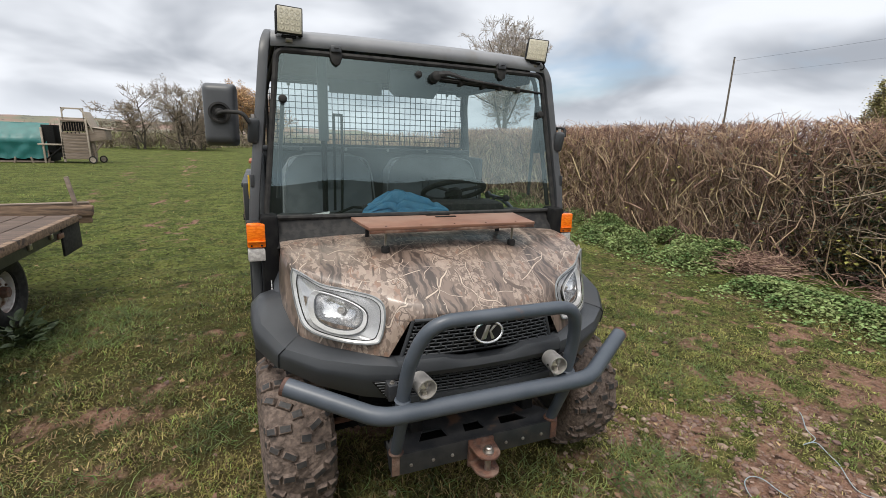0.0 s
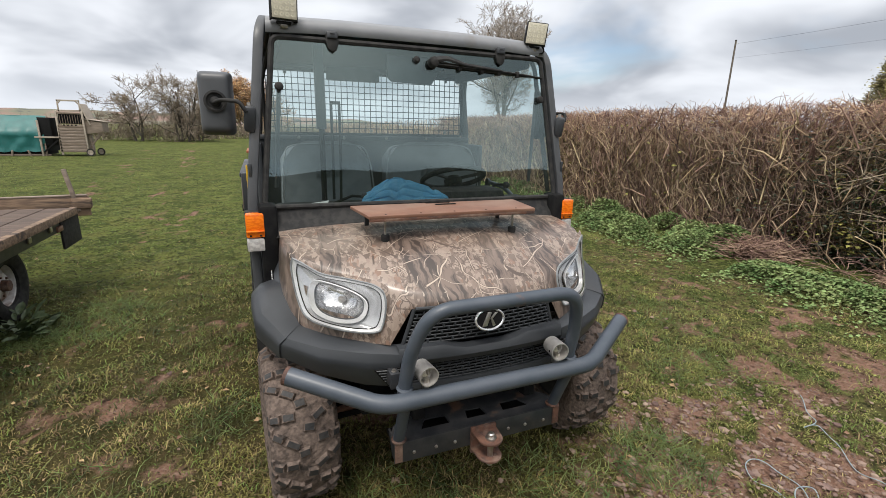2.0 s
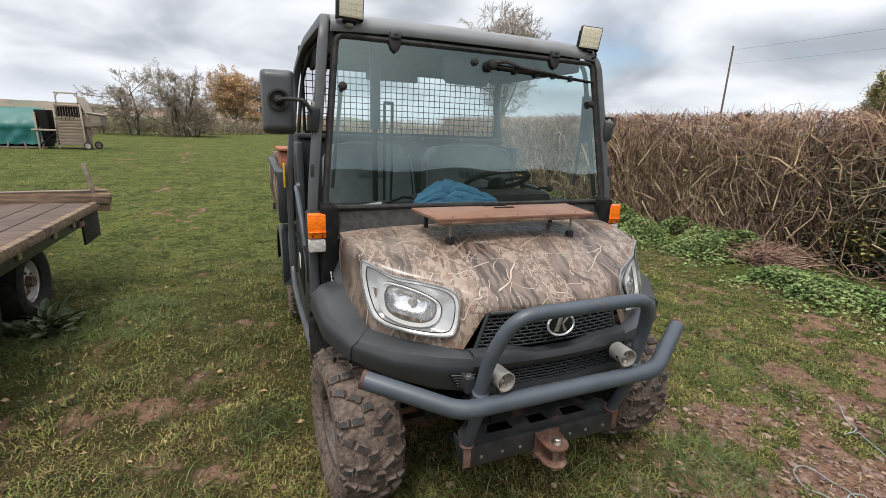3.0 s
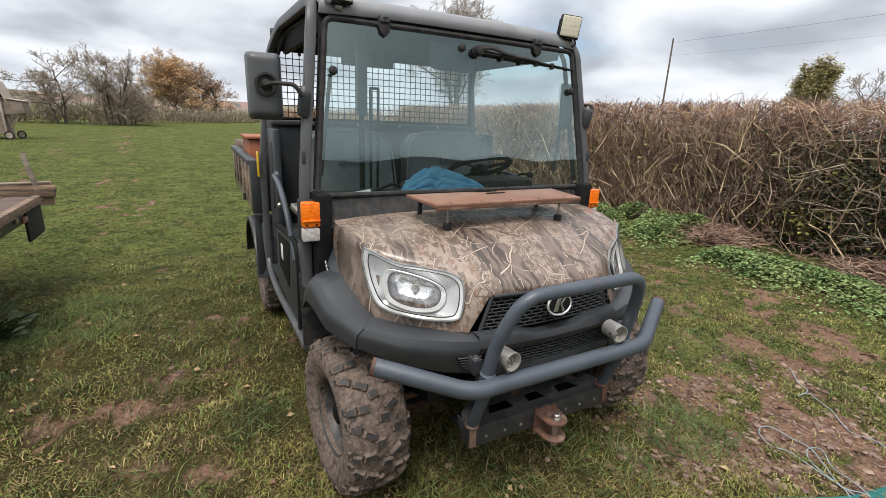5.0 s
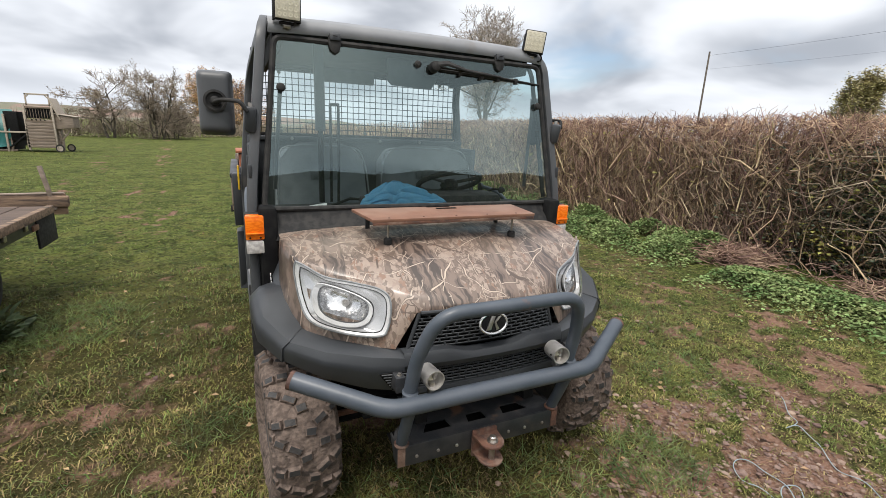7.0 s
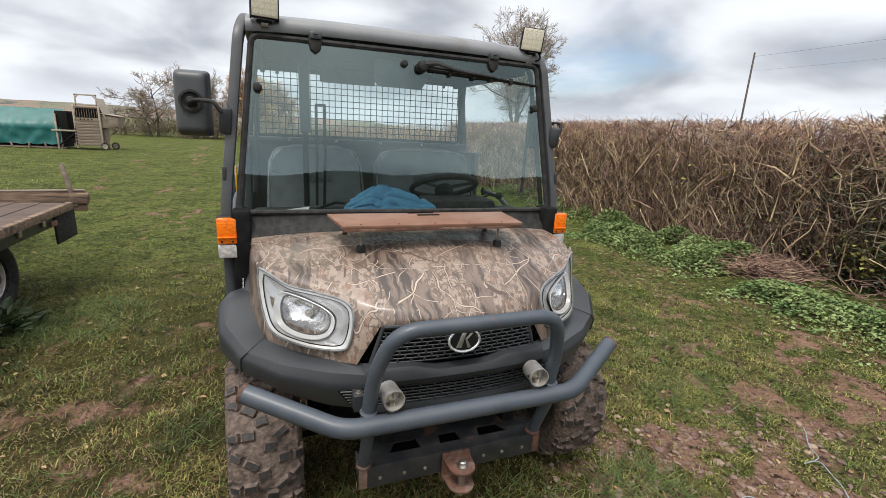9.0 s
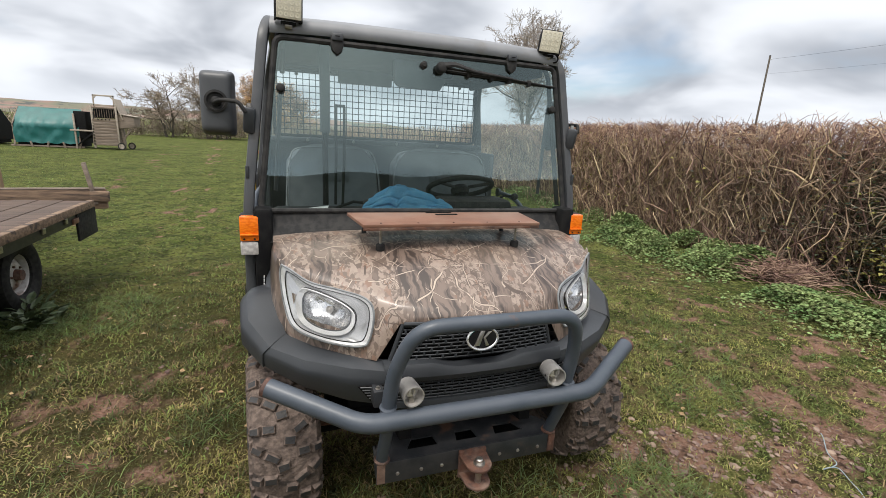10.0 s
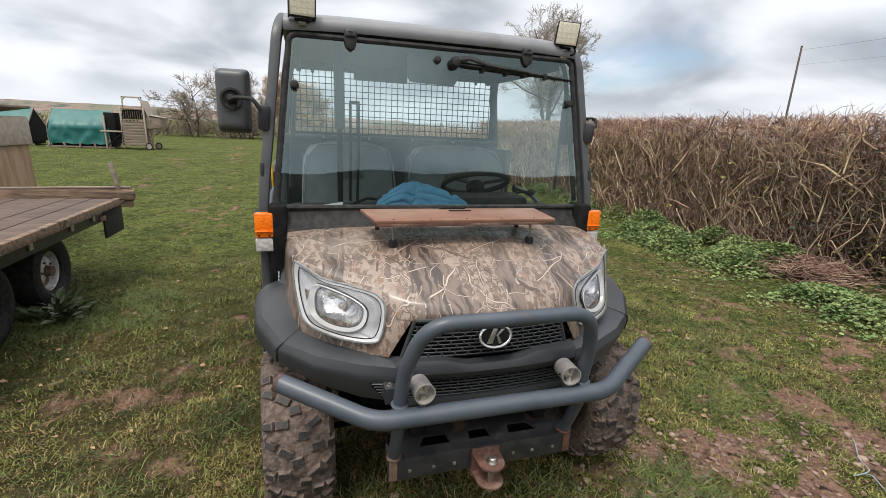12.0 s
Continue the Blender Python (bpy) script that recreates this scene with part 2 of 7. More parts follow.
M_CAMO = camo_material()
M_PLASTIC = material("weathered_black_plastic", (0.029, 0.032, 0.037), 0.36, spec=0.5, color2=(0.042, 0.046, 0.052), scale=3, bump=0.06, bump_scale=420, dirt=(0.055, 0.052, 0.050), dirt_scale=5, dirt_mix=(0.60, 0.95), rough2=0.50)
M_GREY = material("dark_grey_cab_paint", (0.19, 0.198, 0.212), 0.40, color2=(0.225, 0.232, 0.245), scale=5, bump=0.02, bump_scale=200, dirt=(0.16, 0.14, 0.12), dirt_scale=7, dirt_mix=(0.62, 0.9))
M_POST = material("dark_cab_post_paint", (0.058, 0.062, 0.068), 0.42, color2=(0.075, 0.079, 0.086), scale=6, dirt=(0.13, 0.115, 0.10), dirt_scale=7, dirt_mix=(0.6, 0.9))
M_BAR = material("blue_grey_painted_steel", (0.056, 0.069, 0.088), 0.40, color2=(0.072, 0.085, 0.106), scale=9, bump=0.05, bump_scale=90, dirt=(0.17, 0.085, 0.05), dirt_scale=11, dirt_mix=(0.70, 0.80))
M_PLATE = material("scuffed_black_steel", (0.022, 0.024, 0.028), 0.45, 0.0, color2=(0.040, 0.040, 0.042), scale=18, bump=0.08, bump_scale=120, dirt=(0.13, 0.075, 0.05), dirt_scale=9, dirt_mix=(0.62, 0.72))
M_RUST = material("rusty_steel", (0.150, 0.070, 0.046), 0.75, color2=(0.075, 0.042, 0.034), scale=25, bump=0.4, bump_scale=150, dirt=(0.25, 0.165, 0.125), dirt_scale=14)
M_STEEL = material("worn_bright_steel", (0.52, 0.50, 0.47), 0.35, 0.9, color2=(0.36, 0.33, 0.30), scale=30, bump=0.05, bump_scale=200)
M_CHROME = material("chrome_trim", (0.88, 0.89, 0.91), 0.22, 0.75, color2=(0.78, 0.79, 0.81), scale=6)
M_SILVER = material("silvered_lamp_plastic", (0.90, 0.91, 0.92), 0.20, 0.30, color2=(0.84, 0.85, 0.87), scale=9)
M_REFLECTOR = material("grey_lamp_reflector", (0.82, 0.83, 0.85), 0.14, 0.9, color2=(0.56, 0.57, 0.59), scale=14, bump=0.25, bump_scale=45)
M_PANEL = material("smoky_lamp_panel", (0.62, 0.63, 0.65), 0.15, 0.45, color2=(0.50, 0.51, 0.53), scale=10)
M_SATIN = material("brushed_steel_tube", (0.55, 0.53, 0.51), 0.38, 0.55, color2=(0.42, 0.40, 0.38), scale=22, bump=0.04, bump_scale=160)
# near-black: plastic and steel parts, also shade inside openings and under the body
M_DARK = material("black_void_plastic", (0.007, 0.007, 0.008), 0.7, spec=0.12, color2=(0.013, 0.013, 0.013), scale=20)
M_RUBBER = material("black_rubber", (0.018, 0.018, 0.019), 0.7, spec=0.25, color2=(0.035, 0.034, 0.033), scale=30, bump=0.1, bump_scale=200)
M_TYRE = material("muddy_tyre_rubber", (0.185, 0.142, 0.120), 0.9, color2=(0.105, 0.081, 0.069), scale=55, mix=(0.38, 0.62), bump=0.7, bump_scale=85, dirt=(0.055, 0.045, 0.040), dirt_scale=26, dirt_mix=(0.56, 0.66), spec=0.25)
M_LUG = material("worn_tyre_lug", (0.022, 0.022, 0.024), 0.6, color2=(0.040, 0.037, 0.036), scale=30, bump=0.3, bump_scale=90, dirt=(0.110, 0.086, 0.072), dirt_scale=24, dirt_mix=(0.66, 0.76))
M_RIM = material("muddy_dark_rim", (0.030, 0.031, 0.034), 0.5, color2=(0.055, 0.050, 0.047), scale=18, bump=0.2, bump_scale=80, dirt=(0.12, 0.092, 0.076), dirt_scale=14, dirt_mix=(0.54, 0.66))
M_GLASS = glass_material("windscreen_glass", (0.73, 0.835, 0.83), 0.0, 0.012, 2.8)
M_LENS = glass_material("clear_lens", (0.985, 0.99, 0.99), 0.07, 0.0, 1.2)
M_ORANGE = material("amber_lens", (0.95, 0.23, 0.01), 0.25, color2=(0.8, 0.14, 0.005), scale=60, stretch=(1, 1, 3), bump=0.15, bump_scale=180, coat=0.5)
M_CLEAR = material("frosted_clear_lens", (0.62, 0.60, 0.58), 0.25, color2=(0.42, 0.40, 0.39), scale=70, bump=0.2, bump_scale=150, coat=0.5)
M_LED = material("led_panel_face", (0.66, 0.62, 0.50), 0.25, color2=(0.58, 0.545, 0.44), scale=50, coat=0.6)
M_LEDSPOT = material("led_reflector_cup", (0.70, 0.66, 0.53), 0.2, color2=(0.62, 0.58, 0.46), scale=80)
M_BOARD = material("brown_phenolic_board", (0.225, 0.112, 0.075), 0.5, color2=(0.185, 0.092, 0.062), scale=12, bump=0.04, bump_scale=300, dirt=(0.27, 0.16, 0.115), dirt_scale=5)
M_TOWEL = material("blue_towelling", (0.20, 0.58, 0.92), 0.95, color2=(0.27, 0.65, 0.95), scale=30, bump=0.9, bump_scale=380)
M_SEAT = material("grey_vinyl_seat", (0.115, 0.123, 0.132), 0.36, color2=(0.145, 0.154, 0.164), scale=12, bump=0.1, bump_scale=300)
M_PIPING = material("pale_seat_seam", (0.24, 0.255, 0.265), 0.5, color2=(0.15, 0.16, 0.168), scale=30)
M_LINER = material("dark_headliner", (0.065, 0.070, 0.074), 0.8, color2=(0.095, 0.10, 0.105), scale=20)
M_YELLOW = material("yellow_reflector", (0.75, 0.48, 0.03), 0.35, color2=(0.6, 0.36, 0.02), scale=60)
M_WHITE = material("white_marking", (0.7, 0.7, 0.7), 0.5, color2=(0.6, 0.6, 0.6), scale=40)
M_ORANGEBOX = material("red_brown_ply", (0.32, 0.105, 0.05), 0.6, color2=(0.25, 0.085, 0.04), scale=10, bump=0.1, bump_scale=90)


# ---- mesh helpers ----
def part(name, bm, mat, parent=None, label="", smooth=35):
    """Links a bmesh as one object, under a thing or a part."""
    me = bpy.data.meshes.new(name)
    bmesh.ops.recalc_face_normals(bm, faces=bm.faces)
    for f in bm.faces:
        f.smooth = True
    bm.to_mesh(me)
    bm.free()
    me.set_sharp_from_angle(angle=radians(smooth))
    for one in mat if isinstance(mat, (list, tuple)) else [mat]:
        me.materials.append(one)
    ob = new(name, me)
    if parent:
        ob.parent = parent
    if label:
        ob["label"] = label
    return ob


def shared(name, ob, parent, m):
    """A further object on the mesh of ob, at the pose m under parent."""
    o = new(name, ob.data)
    o.parent = parent
    o.matrix_basis = m
    return o


def box_bm(size, at=(0, 0, 0), bevel=0.004, rot=(0, 0, 0), seg=2, bm=None):
    b = bmesh.new()
    bmesh.ops.create_cube(b, size=1.0)
    bmesh.ops.scale(b, vec=size, verts=b.verts)
    if bevel:
        bmesh.ops.bevel(b, geom=b.edges[:], offset=min(bevel, min(size) * 0.45), segments=seg, affect="EDGES", profile=0.5)
    bmesh.ops.transform(b, matrix=pose(*at, *rot), verts=b.verts)
    return joined(bm, b) if bm is not None else b


def joined(bm, b):
    """b's geometry added to bm."""
    me = bpy.data.meshes.new("tmp")
    b.to_mesh(me)
    b.free()
    bm.from_mesh(me)
    bpy.data.meshes.remove(me)
    return bm


def smooth_path(points, n=6):
    """Catmull-Rom points through a list of places."""
    P = [Vector(p) for p in points]
    P = [2 * P[0] - P[1], *P, 2 * P[-1] - P[-2]]
    out = []
    for i in range(1, len(P) - 2):
        for k in range(n):
            t = k / n
            a, b, c, d = P[i - 1], P[i], P[i + 1], P[i + 2]
            out.append(0.5 * (2 * b + (c - a) * t + (2 * a - 5 * b + 4 * c - d) * t * t + (3 * b - a - 3 * c + d) * t ** 3))
    out.append(P[-2])
    return out


def rounded_path(points, r, n=6):
    """The polyline with its inner corners rounded."""
    P = [Vector(p) for p in points]
    out = [P[0]]
    for a, b, c in zip(P, P[1:], P[2:]):
        u, v = (a - b), (c - b)
        k = min(r, u.length * 0.48, v.length * 0.48)
        s, e = b + u.normalized() * k, b + v.normalized() * k
        for i in range(n + 1):
            t = i / n
            out.append(s * (1 - t) ** 2 + b * 2 * t * (1 - t) + e * t * t)
    return out + [P[-1]]


def tube_bm(points, r, seg=12, cap=True, bm=None, flat=1.0):
    """A round bar along a list of places; r may be a list."""
    bm = bmesh.new() if bm is None else bm
    P = [Vector(p) for p in points]
    R = r if isinstance(r, (list, tuple)) else [r] * len(P)
    d = (P[1] - P[0]).normalized()
    n = d.orthogonal().normalized()
    rings = []
    for i, p in enumerate(P):
        e = (P[min(i + 1, len(P) - 1)] - P[max(i - 1, 0)]).normalized()
        n = (n - e * n.dot(e)).normalized()
        c = e.cross(n)
        rings.append([bm.verts.new(p + R[i] * (math.cos(a) * n + flat * math.sin(a) * c)) for a in (2 * math.pi * k / seg for k in range(seg))])
    for a, b in zip(rings, rings[1:]):
        for k in range(seg):
            bm.faces.new((a[k], a[(k + 1) % seg], b[(k + 1) % seg], b[k]))
    if cap:
        bm.faces.new(rings[0][::-1])
        bm.faces.new(rings[-1])
    return bm


def lathe_bm(profile, m=Matrix(), seg=32, closed=False, bm=None):
    """Turns (radius, height) pairs about the z axis of m."""
    bm = bmesh.new() if bm is None else bm
    rings = [[bm.verts.new(m @ Vector((r * math.cos(2 * math.pi * k / seg), r * math.sin(2 * math.pi * k / seg), h))) for k in range(seg)] for r, h in profile]
    pairs = list(zip(rings, rings[1:])) + ([(rings[-1], rings[0])] if closed else [])
    for a, b in pairs:
        for k in range(seg):
            bm.faces.new((a[k], a[(k + 1) % seg], b[(k + 1) % seg], b[k]))
    if not closed:
        bm.faces.new(rings[0][::-1])
        bm.faces.new(rings[-1])
    return bm


def sheet_bm(rows, thick=0.0, bm=None):
    """A skin through rows of places, given a thickness inwards."""
    b = bmesh.new()
    V = [[b.verts.new(Vector(p)) for p in row] for row in rows]
    for a, c in zip(V, V[1:]):
        for i in range(len(a) - 1):
            b.faces.new((a[i], a[i + 1], c[i + 1], c[i]))
    bmesh.ops.remove_doubles(b, verts=b.verts, dist=0.0002)
    bmesh.ops.recalc_face_normals(b, faces=b.faces)
    if thick:
        bmesh.ops.solidify(b, geom=b.faces[:], thickness=thick)
    return joined(bm, b) if bm is not None else b


def prism_bm(outline, depth, m=Matrix(), bevel=0.0, bm=None):
    """A flat outline (x, y), thickened along z of m."""
    b = bmesh.new()
    f = b.faces.new([b.verts.new((x, y, 0)) for x, y in outline])
    ext = bmesh.ops.extrude_face_region(b, geom=[f])
    bmesh.ops.translate(b, vec=(0, 0, depth), verts=[v for v in ext["geom"] if isinstance(v, bmesh.types.BMVert)])
    bmesh.ops.recalc_face_normals(b, faces=b.faces)
    if bevel:
        bmesh.ops.bevel(b, geom=b.edges[:], offset=bevel, segments=2, affect="EDGES", profile=0.5)
    bmesh.ops.transform(b, matrix=m, verts=b.verts)
    return joined(bm, b) if bm is not None else b


def thing(name, label, category, at=(0, 0, 0), group="", rot=(0, 0, 0)):
    e = new(name)
    e.empty_display_size = 0.1
    e.matrix_world = pose(*at, *rot)
    return tagged(e, label, category, group)


def bulk(name, verts, faces, mat, label="", category="", kind="stuff", parent=None, smooth=False):
    """A large mesh from arrays; faces all of one size."""
    me = bpy.data.meshes.new(name)
    verts, faces = np.asarray(verts, np.float32), np.asarray(faces, np.int32)
    k = faces.shape[1]
    me.vertices.add(len(verts))
    me.vertices.foreach_set("co", verts.ravel())
    me.loops.add(faces.size)
    me.loops.foreach_set("vertex_index", faces.ravel())
    me.polygons.add(len(faces))
    me.polygons.foreach_set("loop_start", np.arange(0, faces.size, k, dtype=np.int32))
    me.polygons.foreach_set("loop_total", np.full(len(faces), k, np.int32))
    me.polygons.foreach_set("use_smooth", np.full(len(faces), smooth))
    me.materials.append(mat)
    me.update()
    me.validate()
    ob = new(name, me)
    if parent:
        ob.parent = parent
    return tagged(ob, label, category, "", kind)


# ---- the utility vehicle: front towards -y, centre line x = 0 ----
def mirror_x(p):
    return (-p[0], p[1], p[2])


def both(points):
    """Left half of a symmetric row of places, from the left edge to the centre, with its mirror image added."""
    return list(points) + [mirror_x(p) for p in reversed(points[:-1])]


HOOD_LIP = [(-0.690, 0.045, 1.105), (-0.700, -0.08, 1.092), (-0.690, -0.18, 1.076), (-0.662, -0.255, 1.062), (-0.60, -0.305, 1.046), (-0.51, -0.36, 1.026),
            (-0.43, -0.415, 1.006), (-0.365, -0.468, 0.990), (-0.285, -0.515, 0.976), (-0.14, -0.545, 0.968), (0, -0.553, 0.964)]
HOOD_HEM = [(-0.700, 0.045, 0.985), (-0.712, -0.08, 0.915), (-0.705, -0.18, 0.855), (-0.685, -0.26, 0.825), (-0.645, -0.335, 0.808), (-0.565, -0.415, 0.798),
            (-0.465, -0.49, 0.790), (-0.365, -0.545, 0.785), (-0.288, -0.553, 0.918), (-0.14, -0.576, 0.928), (0, -0.586, 0.930)]


def hood_height(x, t, lip_z):
    """Height of the hood a share t of the way from the screen to its lip."""
    rear = 1.125 - 0.022 * abs(x / 0.7) ** 4
    crown = 0.010 / (1 + math.exp((abs(x) - 0.27 + 0.02 * t) * 60)) * min(1, (1 - t) * 5, t * 6 + 0.2)
    return rear + (lip_z - rear) * t ** 2.3 + crown


def utility_vehicle():
    car = thing("utility_vehicle", "muddy farm utility vehicle with camouflage hood and open-sided cab on grass", "utility vehicle")

    # hood skin: top, then down to its hem
    lip, hem = both(HOOD_LIP), both(HOOD_HEM)
    rows = []
    for k in range(13):
        t = k / 12
        rows.append([(x, 0.045 + (y - 0.045) * t, hood_height(x, t, z)) for x, y, z in lip])
    for s, out in ((0.10, 0.004), (0.35, 0.006), (0.62, 0.006), (0.89, 0.004), (1.0, 0.0)):
        rows.append([(a[0] + (b[0] - a[0]) * s + (math.copysign(out, a[0]) if abs(a[0]) > 0.3 else 0), a[1] + (b[1] - a[1]) * s - (out if abs(a[0]) < 0.6 else 0), a[2] + (b[2] - a[2]) * s) for a, b in zip(lip, hem)])
    bm = bmesh.new()
    V = [[bm.verts.new(p) for p in row] for row in rows]
    for j, (a, b) in enumerate(zip(V, V[1:])):
        for i in range(len(a) - 1):
            col = min(i, len(a) - 2 - i)
            lamp = 4 <= col < 7 and 13 <= j < 15 or col == 3 and j == 13
            if not lamp:
                bm.faces.new((a[i], a[i + 1], b[i + 1], b[i]))
    part("hood", bm, M_CAMO, car, "hood wrapped in brown woodland camouflage print", 50)

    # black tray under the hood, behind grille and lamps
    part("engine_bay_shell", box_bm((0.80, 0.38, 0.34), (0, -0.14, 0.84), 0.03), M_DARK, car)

    # fascia and fenders: stations from the grille round to the fender's end
    for side in (1, -1):
        st = [
            [(-0.335, -0.535, 0.780), (-0.345, -0.592, 0.768), (-0.345, -0.598, 0.735), (-0.345, -0.565, 0.625), (-0.345, -0.50, 0.615)],
            [(-0.45, -0.485, 0.795), (-0.455, -0.565, 0.778), (-0.46, -0.575, 0.740), (-0.46, -0.535, 0.640), (-0.46, -0.47, 0.63)],
            [(-0.565, -0.405, 0.800), (-0.60, -0.490, 0.786), (-0.61, -0.500, 0.752), (-0.605, -0.465, 0.672), (-0.59, -0.41, 0.665)],
            [(-0.655, -0.322, 0.811), (-0.708, -0.400, 0.799), (-0.731, -0.392, 0.774), (-0.731, -0.378, 0.718), (-0.71, -0.36, 0.718)],
            [(-0.664, -0.300, 0.820), (-0.722, -0.378, 0.806), (-0.744, -0.372, 0.780), (-0.744, -0.360, 0.722), (-0.715, -0.35, 0.722)],
        ]
        bm = sheet_bm([[(x * side, y, z) for x, y, z in r] for r in st])
        bmesh.ops.subdivide_edges(bm, edges=bm.edges[:], cuts=3, use_grid_fill=True, smooth=0.10)
        bmesh.ops.solidify(bm, geom=bm.faces[:], thickness=0.006)
        part("front_fascia_corner", bm, M_PLASTIC, car, smooth=44)
        # the lower grille runs out in a wedge beside the hoop
        on = lambda x, z: (side * x, -0.604 + 0.20 * (abs(x) - 0.345) - 0.30 * (z - 0.735) * (1 - 0.1 * (abs(x) - 0.345) / 0.115), z)
        wedge = part("grille_wedge", sheet_bm([[on(-0.335, 0.722), on(-0.435, 0.716)], [on(-0.335, 0.675), on(-0.405, 0.672)], [on(-0.335, 0.628), on(-0.375, 0.628)]], 0.003), M_DARK, car)
        for k in range(7):
            z = 0.636 + 0.0125 * k
            part("slat", tube_bm([on(-0.337, z), on(-0.375 - 0.055 * (z - 0.628) / 0.09, z)], 0.003, 6), M_PLASTIC, wedge)
        st = [
            [(-0.660, -0.318, 0.815), (-0.714, -0.398, 0.803), (-0.738, -0.392, 0.778), (-0.740, -0.378, 0.718), (-0.715, -0.36, 0.718)],
            [(-0.690, -0.22, 0.875), (-0.790, -0.265, 0.855), (-0.815, -0.262, 0.825), (-0.815, -0.255, 0.755), (-0.78, -0.255, 0.75)],
            [(-0.700, -0.11, 0.920), (-0.795, -0.12, 0.905), (-0.828, -0.12, 0.868), (-0.830, -0.115, 0.788), (-0.79, -0.115, 0.785)],
            [(-0.705, -0.01, 0.915), (-0.790, -0.005, 0.890), (-0.828, 0.00, 0.850), (-0.832, 0.015, 0.775), (-0.79, 0.02, 0.77)],
            [(-0.712, 0.06, 0.860), (-0.785, 0.075, 0.835), (-0.822, 0.085, 0.790), (-0.830, 0.11, 0.700), (-0.79, 0.115, 0.70)],
        ]
        bm = sheet_bm([[(x * side, y, z) for x, y, z in r] for r in st])
        bmesh.ops.subdivide_edges(bm, edges=bm.edges[:], cuts=2, use_grid_fill=True, smooth=0.12)
        bmesh.ops.solidify(bm, geom=bm.faces[:], thickness=0.006)
        part("front_fender", bm, M_PLASTIC, car, smooth=40)
        # filler strip between hood side and fender, mud flap, cowl side
        bm = sheet_bm([[(side * -0.700, 0.05, 1.0), (side * -0.712, -0.08, 0.93), (side * -0.70, -0.2, 0.86), (side * -0.66, -0.32, 0.815)],
                       [(side * -0.735, 0.06, 0.93), (side * -0.735, -0.08, 0.90), (side * -0.72, -0.2, 0.855), (side * -0.675, -0.325, 0.80)],
                       [(side * -0.70, 0.06, 0.80), (side * -0.70, -0.08, 0.80), (side * -0.68, -0.2, 0.78), (side * -0.64, -0.32, 0.76)]], 0.005)
        part("fender_filler", bm, M_PLASTIC, car)
        part("mud_flap", box_bm((0.24, 0.012, 0.34), (side * -0.71, 0.135, 0.68), 0.004, (-6, 0, 0)), M_RUBBER, car)
        part("cowl_side", box_bm((0.075, 0.12, 0.44), (side * -0.738, 0.085, 1.0), 0.02), M_DARK, car)
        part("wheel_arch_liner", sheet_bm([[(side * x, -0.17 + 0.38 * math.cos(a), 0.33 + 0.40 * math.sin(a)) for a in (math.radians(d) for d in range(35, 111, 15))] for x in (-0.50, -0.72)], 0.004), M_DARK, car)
        # raised seam and model marking on the cowl side
        mark = part("model_marking", box_bm((0.004, 0.012, 0.012), (side * -0.742, 0.018, 0.93), 0.001), M_WHITE, car, "small white model lettering strip")
        for k in range(1, 5):
            shared("model_marking", mark, car, pose(0, -0.013 * k, -0.013 * k))

    # middle of the fascia: beam between the two grilles, chin under the lower one
    xs = [-0.345 + 0.69 * i / 16 for i in range(17)]
    fy = lambda x: -0.615 + 0.20 * x * x
    notch = lambda x: -0.022 if abs(x) < 0.11 else (0.0 if abs(x) > 0.16 else -0.022 * (0.16 - abs(x)) / 0.05)
    part("fascia_beam", sheet_bm([[(x, fy(x) + dy, z + (notch(x) if top else 0)) for x in xs] for dy, z, top in ((0.05, 0.785, 1), (0.008, 0.783, 1), (0.0, 0.770, 1), (-0.004, 0.738, 0), (0.006, 0.716, 0), (0.05, 0.712, 0))]), M_PLASTIC, car, smooth=30)
    part("fascia_chin", sheet_bm([[(x, fy(x) + dy, z) for x in xs] for dy, z in ((0.06, 0.632), (0.02, 0.630), (0.014, 0.612), (0.03, 0.575), (0.08, 0.57))]), M_PLASTIC, car, smooth=30)
    for nm, z0, z1, half0, half1, back, n in (("grille", 0.775, 0.916, 0.318, 0.272, 0.022, 10), ("lower_grille", 0.628, 0.714, 0.35, 0.35, 0.035, 7)):
        gy = (lambda x: -0.578 + 0.25 * x * x) if nm == "grille" else (lambda x: -0.588 + 0.22 * x * x)
        rows = []
        for z in (z0 - 0.01, z1 + 0.005):
            h = half0 + (half1 - half0) * (z - z0) / (z1 - z0)
            rows.append([(-h + 2 * h * i / 16, gy(-h + 2 * h * i / 16) + back, z) for i in range(17)])
        g = part(nm, sheet_bm(rows, 0.004), M_DARK, car, "black honeycomb slat grille")
        for k in range(n):
            z = z0 + (z1 - z0) * (k + 0.5) / n
            h = half0 + (half1 - half0) * (z - z0) / (z1 - z0) - 0.004
            part("slat", tube_bm([(-h + 2 * h * i / 14, gy(-h + 2 * h * i / 14) + 0.004, z) for i in range(15)], 0.0030, 6, flat=1.8), M_PLASTIC, g)
            m = 13
            for j in range(m):
                x = -h + 2 * h * (j + (0.25 if k % 2 else 0.75)) / m
                if k < n - 1 and abs(x) < h:
                    if j == 0 and k == 0:
                        web = part("web", box_bm((0.006, 0.012, (z1 - z0) / n), (0, 0, 0), 0.001), M_PLASTIC, g)
                        web.matrix_basis = pose(x, gy(x) + 0.003, z + (z1 - z0) / n / 2)
                    else:
                        shared("web", web, g, pose(x, gy(x) + 0.003, z + (z1 - z0) / n / 2))
